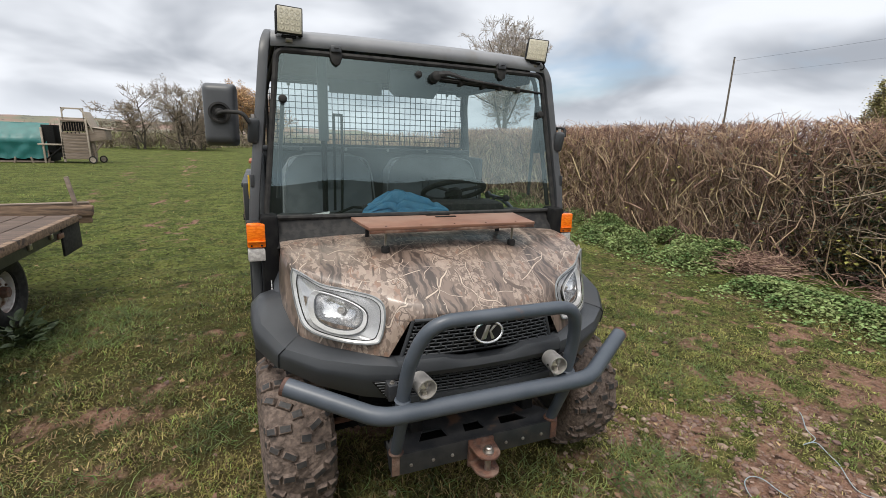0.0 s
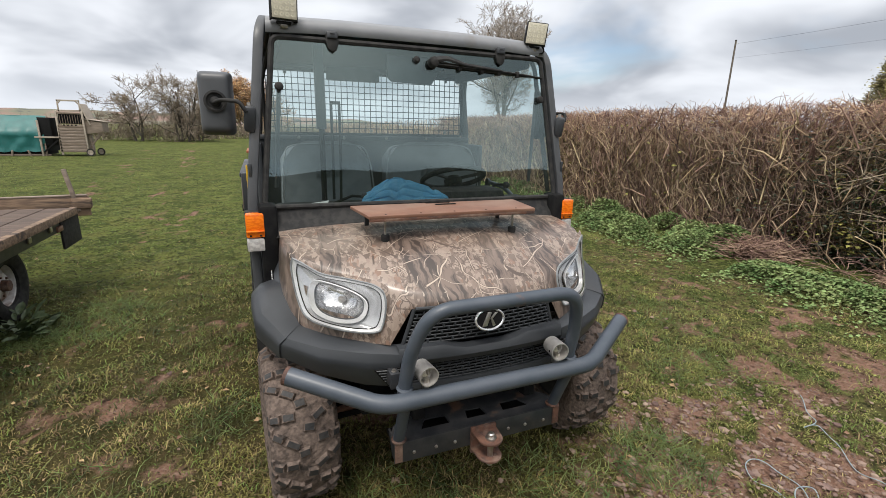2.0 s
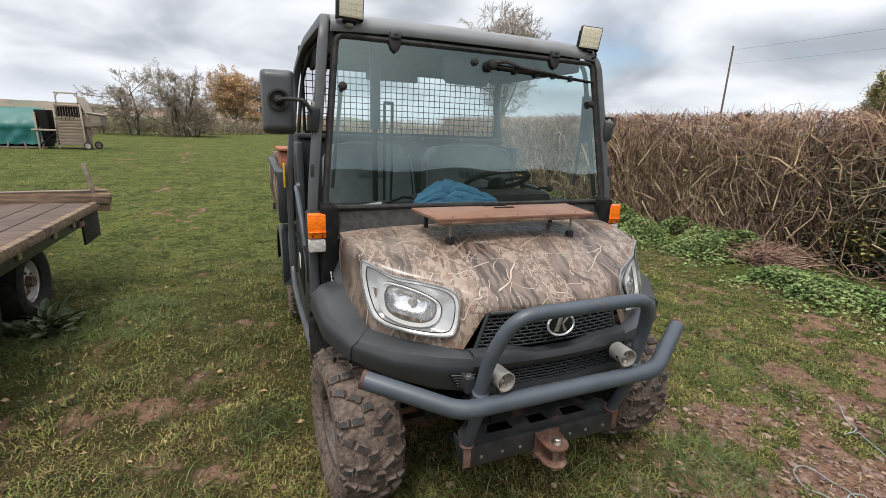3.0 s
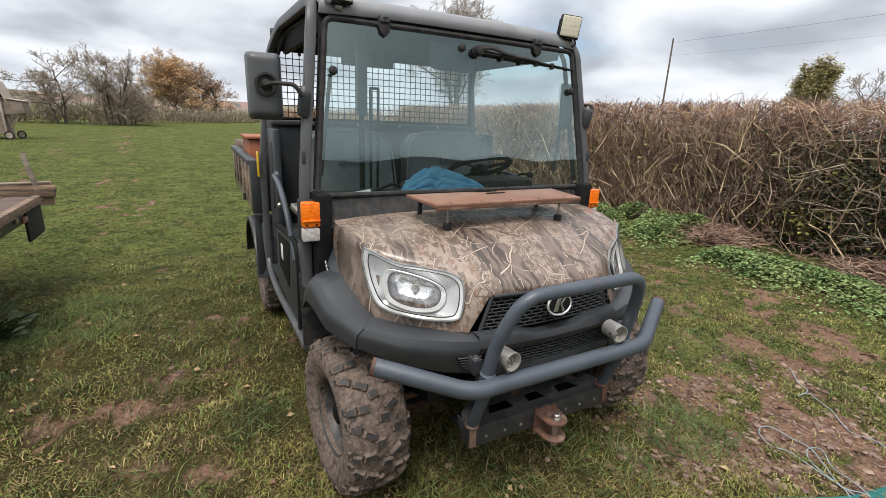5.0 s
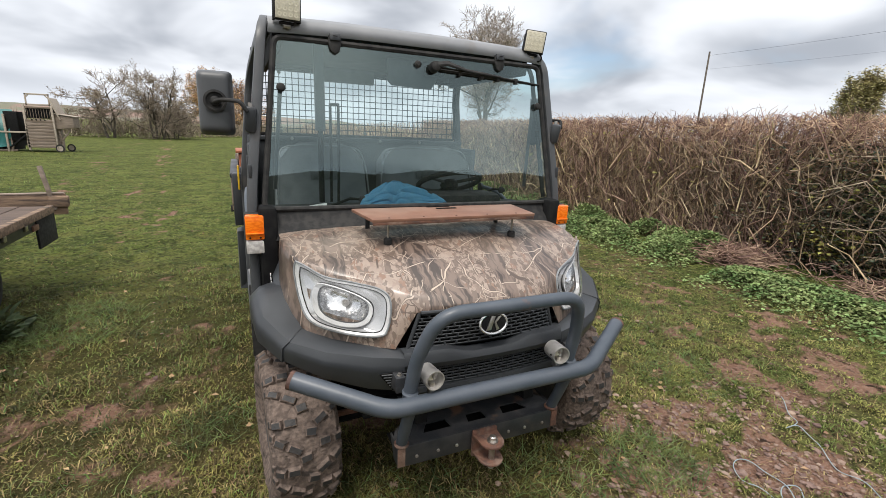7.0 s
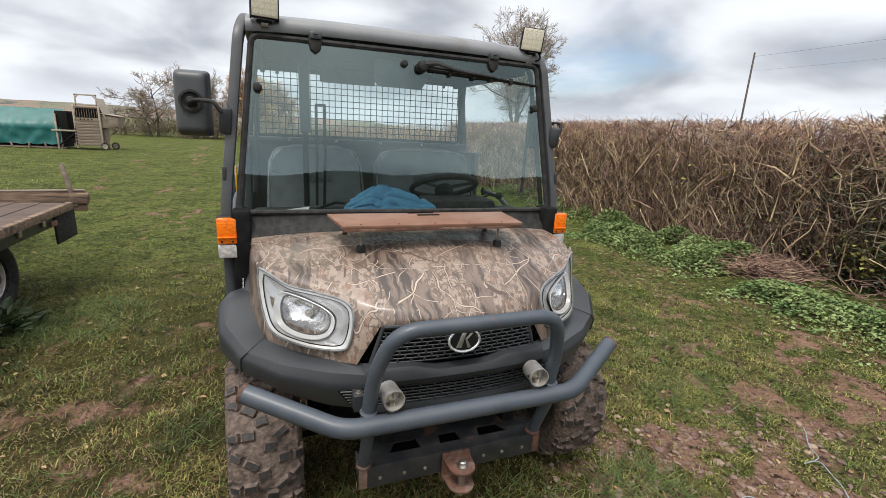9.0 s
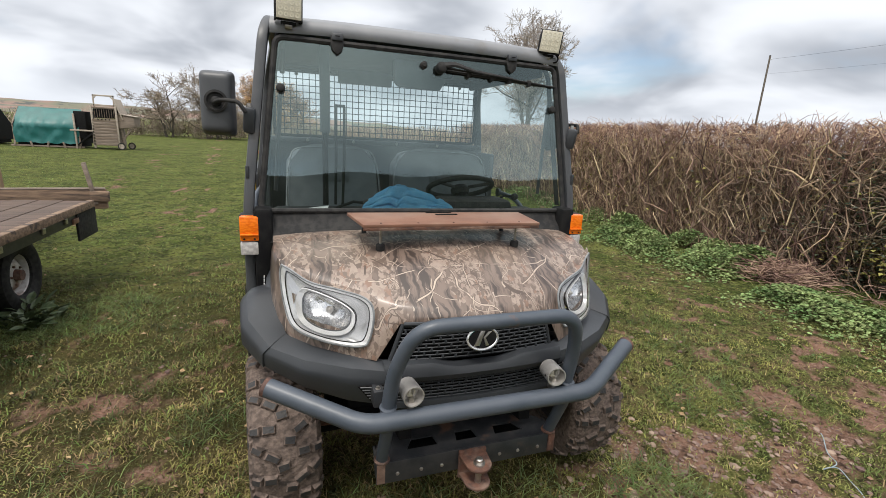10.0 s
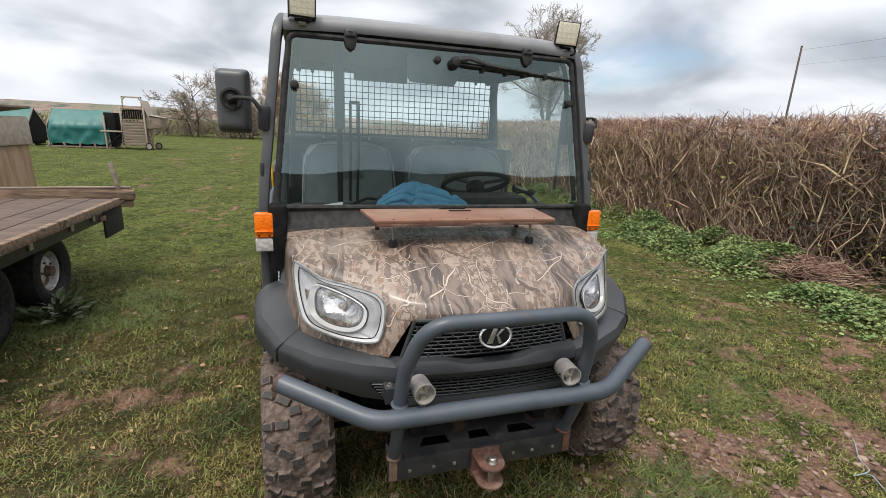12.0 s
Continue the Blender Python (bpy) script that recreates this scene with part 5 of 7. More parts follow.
    part("board_edge", box_bm((0.76, 0.012, 0.012), (0.01, -0.262, 1.190), 0.002, (2, 0, 0)), M_RUST, shelf)
    for k in range(5):
        part("board_rivet", lathe_bm([(0.005, 0), (0.003, 0.003)], pose(-0.30 + 0.15 * k, -0.252, 1.2095, 2), 8), M_RUST, shelf)
    part("hand_slot", box_bm((0.10, 0.016, 0.003), (0.02, -0.10, 1.2165), 0.001, (2, 0, 0)), M_DARK, shelf, "dark hand slot")
    for x in (-0.296, 0.300):
        part("pin_leg", tube_bm([(x, -0.226, 1.200), (x, -0.226, 1.10)], 0.0045, 8), M_STEEL, shelf)
        part("rubber_foot", lathe_bm([(0.016, 0), (0.018, 0.005), (0.018, 0.024), (0.014, 0.028)], pose(x, -0.226, 1.094), 16), M_RUBBER, shelf)
    for x in (-0.33, 0.33):
        part("strap", box_bm((0.03, 0.10, 0.006), (x, -0.07, 1.185), 0.002), M_PLASTIC, shelf)
        part("rear_leg", box_bm((0.02, 0.012, 0.09), (x, -0.03, 1.165), 0.003), M_PLASTIC, shelf)


def towel():
    """A crumpled towel on the dashboard."""
    nx, ny = 60, 30
    bm = bmesh.new()
    V = []
    for j in range(ny + 1):
        row = []
        for i in range(nx + 1):
            u, v = i / nx, j / ny
            # three soft rolls lie over one another towards the screen
            k = 3 * min(1, v / 0.6) + 0.45 * math.sin(4.2 * u + 0.6) * min(1, v * 6)
            roll = k - math.floor(k)
            step = (math.floor(k) + roll * roll * (3 - 2 * roll)) / 3
            x = -0.29 + 0.47 * u + 0.015 * math.sin(5 * v + 3)
            y = 0.150 + 0.17 * v - 0.016 * math.sin(math.pi * roll) * (v < 0.62) + 0.022 * math.sin(u * 4)
            top = (0.74 + 0.26 * math.exp(-((u - 0.36) / 0.24) ** 2) - 0.30 * max(0, u - 0.62)) * math.sin(math.pi * min(1, max(0, u))) ** 0.42
            z = 1.180 + 0.118 * top * max(0, min(1.05, step)) * math.cos(1.1 * max(0, v - 0.6)) + 0.014 * top * noise.noise(Vector((x * 11, y * 16, 3))) - 0.030 * top * max(0, 0.22 - abs(noise.noise(Vector((x * 6 + y * 5, y * 15 - x * 2, 7))))) / 0.22
            row.append(bm.verts.new((x, y, z)))
        V.append(row)
    for a, b in zip(V, V[1:]):
        for i in range(nx):
            bm.faces.new((a[i], a[i + 1], b[i + 1], b[i]))
    bmesh.ops.solidify(bm, geom=bm.faces[:], thickness=0.006)
    return tagged(part("towel", bm, M_TOWEL, smooth=80), "crumpled bright blue towel lying on the dashboard", "towel")


def bed_box():
    t = thing("wooden_box", "red-brown wooden box with a flat lid standing in the cargo bed", "box")
    part("box_body", box_bm((0.50, 0.44, 0.40), (-0.575, 2.18, 1.128), 0.006), M_ORANGEBOX, t)
    part("lid", box_bm((0.54, 0.48, 0.02), (-0.575, 2.18, 1.345), 0.004), M_ORANGEBOX, t)
    return t


def dash_paper():
    """A folded strip of paper left on the dashboard."""
    bm = sheet_bm([[(-0.60 + 0.14 * u + 0.01 * v, 0.20 + 0.05 * u + 0.030 * v, 1.180 + 0.008 * abs(v - 0.5) + 0.010 * u * v) for u in (i / 6 for i in range(7))] for v in (0, 0.25, 0.5, 0.75, 1)], 0.0015)
    return tagged(part("paper_strip", bm, M_WHITE, smooth=60), "folded white paper strip lying on the dashboard", "paper")


utility_vehicle()
dash_paper()
towel()
bed_box()


# ---- ground ----
def lumps(x, y, freq, seed):
    """Smooth random unevenness between -0.5 and 0.5, about 1 / freq metres across."""
    table = np.random.default_rng(seed).random((64, 64))
    c, s = math.cos(seed), math.sin(seed)
    u, v = (c * x - s * y) * freq + 900.3, (s * x + c * y) * freq + 900.7
    i, j = np.floor(u).astype(int), np.floor(v).astype(int)
    f, g = u - i, v - j
    f, g = f * f * (3 - 2 * f), g * g * (3 - 2 * g)
    i, j, k, m = i % 64, j % 64, (i + 1) % 64, (j + 1) % 64
    return table[i, j] * (1 - f) * (1 - g) + table[k, j] * f * (1 - g) + table[i, m] * (1 - f) * g + table[k, m] * f * g - 0.5


def worn_at(x, y):
    """1 on the driven-over turf by the vehicle, 0 out in the meadow."""
    return 1 / (1 + np.exp((y - 1.6 - 0.35 * x + 1.2 * lumps(x, y, 0.7, 9)) * 1.6)) * (x < 4.5)


BARE = ((2.74, -0.65, 0.50, 0.32, 0.55), (3.55, 0.45, 0.55, 0.25, 0.46), (1.25, -0.62, 0.60, 0.30, 0.40), (1.35, -1.10, 0.70, 0.45, 0.42), (2.00, -0.33, 0.70, 0.50, 0.28),
        (1.20, -0.30, 0.35, 0.25, 0.36), (2.40, 0.20, 0.50, 0.35, 0.26), (4.85, 1.55, 0.50, 0.28, 0.42), (5.10, -0.30, 0.50, 0.60, 0.42), (3.1, -0.2, 0.5, 0.5, 0.26),
        (-1.62, 0.76, 0.36, 0.15, 0.46), (-1.30, 0.14, 0.28, 0.16, 0.34), (-1.40, 1.02, 0.30, 0.12, 0.34), (-1.15, 1.7, 0.2, 0.3, 0.26), (0.55, -0.80, 0.3, 0.2, 0.26))


def soil_at(x, y):
    """0 where turf is dense, 1 where the ground is bare; arrays."""
    n = 0.50 * lumps(x, y, 0.9, 3) + 0.6 * lumps(x, y, 3.1, 4) + 0.85 * lumps(x, y, 8.0, 5) + 0.75 * lumps(x, y, 19.0, 6)
    p = 0.0
    for cx, cy, rx, ry, k in BARE:
        p = p + k * np.exp(-((x - cx) / rx) ** 2 - ((y - cy) / ry) ** 2)
    under = (np.abs(x) < 0.6) * np.exp(-((y - 0.9) / 1.5) ** 4) * 0.3
    rut = np.exp(-((x + 3.4 + 0.10 * y) / 0.5) ** 2) * np.where(y > 5, 0.25, 0.0) + np.exp(-((x + 1.6 + 0.10 * y) / 0.5) ** 2) * np.where(y > 5, 0.24, 0.0)
    calm = np.where((x < 0.8) | (y > 2.5), 0.70, 1.0)
    return np.clip(0.02 + np.minimum(p, 0.55) + under + rut + 0.85 * n * calm, 0, 1)


def fresh_at(x, y):
    """1 on the damp mossy side towards the hedge, 0 on the drier turf."""
    return 1 / (1 + np.exp(-(x - 0.85 + 0.5 * lumps(x, y, 1.2, 51)) * 4))


def gravel_at(x, y):
    return np.exp(-(((x - 1.45) / 0.55) ** 2 + ((y + 0.95) / 0.45) ** 2))


def ground_height(x, y):
    z = 0.012 * np.sin(1.7 * x + 0.6) * np.sin(1.9 * y) + 0.034 * lumps(x, y, 4.5, 21) + 0.024 * lumps(x, y, 10.0, 22)
    return z - 0.006 + 0.10 / (1 + np.exp(-(x - 5.2) * 3)) * (np.abs(y) < 60)


def ground():
    fine = np.arange(-5.0, 7.01, 0.05)
    far = np.array([0.4, 1, 2, 3.5, 6, 10, 16, 25, 40, 70, 120, 250, 500, 1000, 2000, 2900])
    xs = np.concatenate([(-5.0 - far)[::-1], fine, 7.0 + far])
    fy = np.arange(-3.2, 7.01, 0.05)
    ys = np.concatenate([(-3.2 - far)[::-1], fy, np.arange(7.3, 45, 0.40), 45.0 + far])
    X, Y = np.meshgrid(xs, ys)
    Z = ground_height(X, Y)
    verts = np.stack([X, Y, Z], -1).reshape(-1, 3)
    nx, ny = len(xs), len(ys)
    i = (np.arange(ny - 1)[:, None] * nx + np.arange(nx - 1)[None]).ravel()
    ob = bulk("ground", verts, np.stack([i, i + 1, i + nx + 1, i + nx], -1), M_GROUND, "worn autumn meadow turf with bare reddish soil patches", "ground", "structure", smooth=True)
    at = ob.data.attributes.new("bare", "FLOAT", "POINT")
    at.data.foreach_set("value", soil_at(X, Y).ravel().astype(np.float32))
    at = ob.data.attributes.new("worn", "FLOAT", "POINT")
    at.data.foreach_set("value", worn_at(X, Y).ravel().astype(np.float32))
    at = ob.data.attributes.new("damp", "FLOAT", "POINT")
    at.data.foreach_set("value", (fresh_at(X, Y) * worn_at(X, Y)).ravel().astype(np.float32))
    # thatch and the shade between blades, painted where single blades can be told apart
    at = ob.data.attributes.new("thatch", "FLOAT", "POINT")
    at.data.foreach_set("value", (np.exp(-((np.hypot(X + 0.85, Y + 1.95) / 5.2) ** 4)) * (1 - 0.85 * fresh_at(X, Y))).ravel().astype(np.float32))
    return ob


def ground_material():
    m = bpy.data.materials.new("meadow_turf_and_soil")
    m.use_nodes = True
    nt = m.node_tree
    N, L = nt.nodes.new, nt.links.new
    b = nt.nodes["Principled BSDF"]
    b.inputs["Roughness"].default_value = 0.95
    b.inputs["Specular IOR Level"].default_value = 0.1
    tc, at = N("ShaderNodeTexCoord"), N("ShaderNodeAttribute")
    at.attribute_name = "bare"

    def nz(scale, lo, hi, detail=6):
        n, r = N("ShaderNodeTexNoise"), N("ShaderNodeMapRange")
        n.inputs["Scale"].default_value, n.inputs["Detail"].default_value = scale, detail
        L(tc.outputs["Object"], n.inputs["Vector"])
        r.inputs["From Min"].default_value, r.inputs["From Max"].default_value = lo, hi
        L(n.outputs["Fac"], r.inputs["Value"])
        return r.outputs["Result"]

    def mixed(f, a, c):
        x = N("ShaderNodeMix")
        x.data_type = "RGBA"
        for sock, v in ((x.inputs["Factor"], f), (x.inputs["A"], a), (x.inputs["B"], c)):
            if isinstance(v, tuple):
                sock.default_value = (*v, 1.0)
            else:
                L(v, sock)
        return x.outputs["Result"]

    turf = mixed(nz(0.35, 0.35, 0.65), (0.094, 0.128, 0.030), (0.142, 0.168, 0.044))
    turf = mixed(nz(2.2, 0.44, 0.74), turf, (0.150, 0.138, 0.046))
    wear = N("ShaderNodeAttribute")
    wear.attribute_name = "worn"
    worn = mixed(nz(3.5, 0.35, 0.65), (0.086, 0.081, 0.027), (0.142, 0.114, 0.046))
    turf = mixed(wear.outputs["Fac"], turf, worn)
    damp = N("ShaderNodeAttribute")
    damp.attribute_name = "damp"
    turf = mixed(damp.outputs["Fac"], turf, mixed(nz(7.0, 0.40, 0.60), (0.160, 0.104, 0.070), (0.105, 0.095, 0.036)))
    turf = mixed(nz(1.6, 0.47, 0.60, 9), turf, (0.066, 0.088, 0.022))
    turf = mixed(nz(0.9, 0.56, 0.68, 9), turf, (0.175, 0.195, 0.055))
    turf = mixed(nz(5.0, 0.50, 0.62, 9), turf, (0.050, 0.066, 0.018))
    turf = mixed(nz(12.0, 0.50, 0.64), turf, (0.150, 0.165, 0.050))
    turf = mixed(nz(30, 0.50, 0.66), turf, (0.026, 0.028, 0.012))
    # thatch colour, darkened for the shade between the blades nearest the camera
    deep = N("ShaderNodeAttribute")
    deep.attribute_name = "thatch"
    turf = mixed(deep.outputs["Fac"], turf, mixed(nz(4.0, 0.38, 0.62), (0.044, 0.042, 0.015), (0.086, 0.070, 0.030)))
    soil = mixed(nz(6, 0.35, 0.65), (0.265, 0.152, 0.108), (0.160, 0.094, 0.068))
    soil = mixed(nz(45, 0.45, 0.7), soil, (0.31, 0.205, 0.160))
    soil = mixed(nz(18, 0.55, 0.68), soil, (0.045, 0.029, 0.021))
    r = N("ShaderNodeMapRange")
    r.inputs["From Min"].default_value, r.inputs["From Max"].default_value = 0.34, 0.52
    L(at.outputs["Fac"], r.inputs["Value"])
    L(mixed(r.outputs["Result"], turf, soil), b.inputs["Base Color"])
    n, bp = N("ShaderNodeTexNoise"), N("ShaderNodeBump")
    n.inputs["Scale"].default_value, n.inputs["Detail"].default_value = 9, 9
    n.inputs["Roughness"].default_value = 0.62
    L(tc.outputs["Object"], n.inputs["Vector"])
    L(n.outputs["Fac"], bp.inputs["Height"])
    bp.inputs["Strength"].default_value, bp.inputs["Distance"].default_value = 1.0, 0.14
    L(bp.outputs["Normal"], b.inputs["Normal"])
    return m


M_GROUND = ground_material()
M_GRASS = material("green_grass_blade", (0.042, 0.050, 0.012), 0.6, color2=(0.150, 0.128, 0.037), scale=2.4, mix=(0.36, 0.62), dirt=(0.245, 0.185, 0.075), dirt_scale=7, dirt_mix=(0.54, 0.68), island=0.65, spec=0.3)
M_FRESH = material("fresh_grass_blade", (0.094, 0.116, 0.027), 0.6, color2=(0.220, 0.208, 0.058), scale=3.0, mix=(0.38, 0.62), dirt=(0.26, 0.225, 0.085), dirt_scale=6, dirt_mix=(0.54, 0.68), island=0.6, spec=0.3)
M_MEADOW = material("meadow_blade", (0.044, 0.070, 0.015), 0.6, color2=(0.150, 0.176, 0.043), scale=2.4, mix=(0.38, 0.62), dirt=(0.21, 0.20, 0.065), dirt_scale=7, dirt_mix=(0.57, 0.70), island=0.75, spec=0.3)
M_TUFT = material("dark_green_tuft_blade", (0.072, 0.118, 0.032), 0.55, color2=(0.165, 0.205, 0.065), scale=6, island=0.5)
M_STRAW = material("dry_grass_blade", (0.29, 0.21, 0.10), 0.8, color2=(0.17, 0.112, 0.058), scale=5, island=0.5)
M_LEAFY = material("nettle_leaf", (0.110, 0.165, 0.058), 0.65, spec=0.2, color2=(0.215, 0.265, 0.105), scale=3, island=0.55)
M_CLOVER = material("mossy_clover_leaf", (0.090, 0.112, 0.028), 0.7, spec=0.25, color2=(0.185, 0.180, 0.055), scale=3, dirt=(0.20, 0.15, 0.075), dirt_scale=6, dirt_mix=(0.55, 0.7), island=0.5)
M_DOCK = material("dull_dock_leaf", (0.050, 0.078, 0.036), 0.5, color2=(0.088, 0.118, 0.056), scale=30)
M_STONE = material("reddish_gravel", (0.245, 0.168, 0.138), 0.9, color2=(0.165, 0.110, 0.090), scale=20, bump=0.3, bump_scale=80, dirt=(0.25, 0.18, 0.145), dirt_scale=9, dirt_mix=(0.58, 0.66), island=0.4)
M_DEADLEAF = material("fallen_leaf", (0.34, 0.215, 0.125), 0.8, color2=(0.24, 0.15, 0.09), scale=9, island=0.45)
M_TWINE = material("pale_blue_twine", (0.24, 0.31, 0.35), 0.8, color2=(0.32, 0.36, 0.37), scale=60, bump=0.4, bump_scale=500)
M_TARP = material("teal_tarpaulin", (0.008, 0.105, 0.100), 0.45, color2=(0.012, 0.128, 0.122), scale=3, bump=0.25, bump_scale=9)
M_TWIG = material("brown_hedge_stem", (0.47, 0.320, 0.235), 0.8, color2=(0.175, 0.105, 0.075), scale=4, dirt=(0.44, 0.285, 0.205), dirt_scale=2, island=0.8)
M_TWIGTOP = material("reddish_hedge_twig", (0.44, 0.275, 0.205), 0.85, color2=(0.21, 0.122, 0.092), scale=4, island=0.7)
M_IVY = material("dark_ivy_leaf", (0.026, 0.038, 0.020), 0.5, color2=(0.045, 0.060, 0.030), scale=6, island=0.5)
M_YLEAF = material("yellowing_leaf", (0.30, 0.27, 0.07), 0.65, color2=(0.22, 0.20, 0.06), scale=6, island=0.4)
M_BARK = material("grey_brown_bark", (0.13, 0.112, 0.092), 0.9, color2=(0.085, 0.072, 0.06), scale=6, stretch=(1, 1, 0.3), bump=0.4, bump_scale=40)
M_FARTWIG = material("fine_bare_twigs", (0.33, 0.275, 0.225), 0.9, color2=(0.24, 0.20, 0.165), scale=3, island=0.3)
M_FINETWIG = material("pale_fine_twigs", (0.40, 0.345, 0.30), 0.9, color2=(0.30, 0.255, 0.22), scale=3, island=0.3)
M_CANE = material("pale_hedge_cane", (0.52, 0.385, 0.285), 0.8, color2=(0.28, 0.19, 0.14), scale=5, island=0.45)
M_BOUGH = material("pale_grey_bough", (0.40, 0.32, 0.24), 0.8, color2=(0.24, 0.18, 0.13), scale=7, island=0.3)
M_BRASH = material("cut_red_brown_brash", (0.36, 0.235, 0.18), 0.85, color2=(0.19, 0.115, 0.088), scale=5, island=0.5)
M_SCRUB = material("grey_brown_scrub", (0.26, 0.205, 0.145), 0.9, color2=(0.18, 0.155, 0.10), scale=0.4, island=0.45)
M_THORN = material("dark_thorn_twigs", (0.34, 0.275, 0.215), 0.9, color2=(0.23, 0.185, 0.145), scale=2, island=0.35)
M_ORLEAF = material("orange_autumn_leaf", (0.58, 0.37, 0.20), 0.8, color2=(0.46, 0.31, 0.18), scale=0.5, island=0.4)
M_OLIVE = material("olive_autumn_leaf", (0.27, 0.235, 0.095), 0.8, color2=(0.33, 0.26, 0.12), scale=0.6, island=0.45)
M_YOLIVE = material("yellow_olive_leaf", (0.46, 0.40, 0.22), 0.8, color2=(0.35, 0.31, 0.16), scale=0.6, island=0.45)
M_DARKLEAF = material("dark_evergreen_leaf", (0.035, 0.048, 0.022), 0.8, color2=(0.05, 0.06, 0.03), scale=0.5, island=0.4)
M_TIMBER = material("weathered_grey_timber", (0.27, 0.215, 0.175), 0.8, color2=(0.19, 0.15, 0.12), scale=10, stretch=(0.3, 3, 3), bump=0.3, bump_scale=40, dirt=(0.15, 0.11, 0.08), dirt_scale=2)
M_PLANK = material("worn_brown_plank", (0.135, 0.094, 0.074), 0.8, color2=(0.075, 0.053, 0.043), scale=14, stretch=(0.25, 3, 3), bump=0.3, bump_scale=60, dirt=(0.10, 0.07, 0.05), dirt_scale=3)
M_ENDBOARD = material("weathered_brown_end_plank", (0.26, 0.175, 0.115), 0.8, color2=(0.15, 0.10, 0.07), scale=12, stretch=(0.3, 3, 4), bump=0.4, bump_scale=50, dirt=(0.07, 0.05, 0.04), dirt_scale=5, dirt_mix=(0.55, 0.65))
M_PLY = material("stained_plywood", (0.36, 0.245, 0.15), 0.75, color2=(0.26, 0.165, 0.095), scale=6, stretch=(2, 2, 0.4), bump=0.1, bump_scale=60)
M_PALE = material("pale_timber", (0.42, 0.36, 0.30), 0.8, color2=(0.33, 0.28, 0.23), scale=8, stretch=(0.4, 2, 2), bump=0.15, bump_scale=50)
M_WHEEL = material("galvanised_wheel", (0.66, 0.64, 0.63), 0.5, 0.2, color2=(0.50, 0.47, 0.45), scale=14, dirt=(0.25, 0.15, 0.11), dirt_scale=10)
M_POLE = material("wooden_pole", (0.16, 0.135, 0.115), 0.9, color2=(0.11, 0.09, 0.08), scale=6, stretch=(2, 2, 0.2))
M_HILL = material("far_hill_fields", (0.225, 0.148, 0.120), 0.95, color2=(0.145, 0.145, 0.10), scale=0.006, mix=(0.46, 0.54), dirt=(0.07, 0.078, 0.07), dirt_scale=0.02, dirt_mix=(0.56, 0.62))
ground()
rng = np.random.default_rng(7)


def scatter(n, reach=30.0, power=1.25):
    """Places on the turf, thicker near where the camera stands; with their distances."""
    d = 0.55 + reach * rng.random(n) ** (2.0 * power)
    a = np.radians(rng.uniform(-48, 112, n))
    x, y = -0.85 + d * np.sin(a), -1.95 + d * np.cos(a)
    return x, y, d


def blades(name, n, mat, length, width, label, keep, reach=30.0, lean=0.9, power=1.25):
    x, y, d = scatter(n, reach, power)
    k = keep(x, y)
    x, y, d = x[k], y[k], d[k]
    n = len(x)
    clump = np.clip(0.5 + 1.0 * lumps(x, y, 4.5, 21) + 0.9 * lumps(x, y, 10.0, 22), 0, 1)
    k = rng.random(n) < 0.66 + 0.45 * clump
    x, y, d, clump = x[k], y[k], d[k], clump[k]
    n = len(x)
    z = ground_height(x, y) - 0.004
    L = length * rng.uniform(0.40, 1.1, n) * (1 + 0.02 * d) * (0.60 + 0.75 * clump)
    w = width * rng.uniform(0.6, 1.3, n) * (1 + 0.11 * d)
    az, tilt = rng.uniform(0, 2 * np.pi, n), lean * rng.uniform(0.45, 1.1, n)
    dx, dy = np.cos(az), np.sin(az)
    P = np.zeros((n, 5, 3), np.float32)
    base = np.stack([x, y, z], -1)
    sidev = np.stack([-dy * w, dx * w, np.zeros(n)], -1) / 2
    mid = base + np.stack([dx * np.sin(tilt * 0.6) * L * 0.5, dy * np.sin(tilt * 0.6) * L * 0.5, np.cos(tilt * 0.6) * L * 0.5], -1)
    tip = mid + np.stack([dx * np.sin(tilt * 1.5) * L * 0.5, dy * np.sin(tilt * 1.5) * L * 0.5, np.cos(tilt * 1.5) * L * 0.5], -1)
    P[:, 0], P[:, 1], P[:, 2], P[:, 3], P[:, 4] = base - sidev, base + sidev, mid + sidev * 0.8, mid - sidev * 0.8, tip
    o = np.arange(n)[:, None] * 5
    far = d > 5.5
    tri = np.concatenate([o[~far] + np.array([[0, 1, 2]]), o[~far] + np.array([[0, 2, 3]]), o[~far] + np.array([[3, 2, 4]]), o[far] + np.array([[0, 1, 4]])])
    return bulk(name, P.reshape(-1, 3), tri, mat, label, "grass")


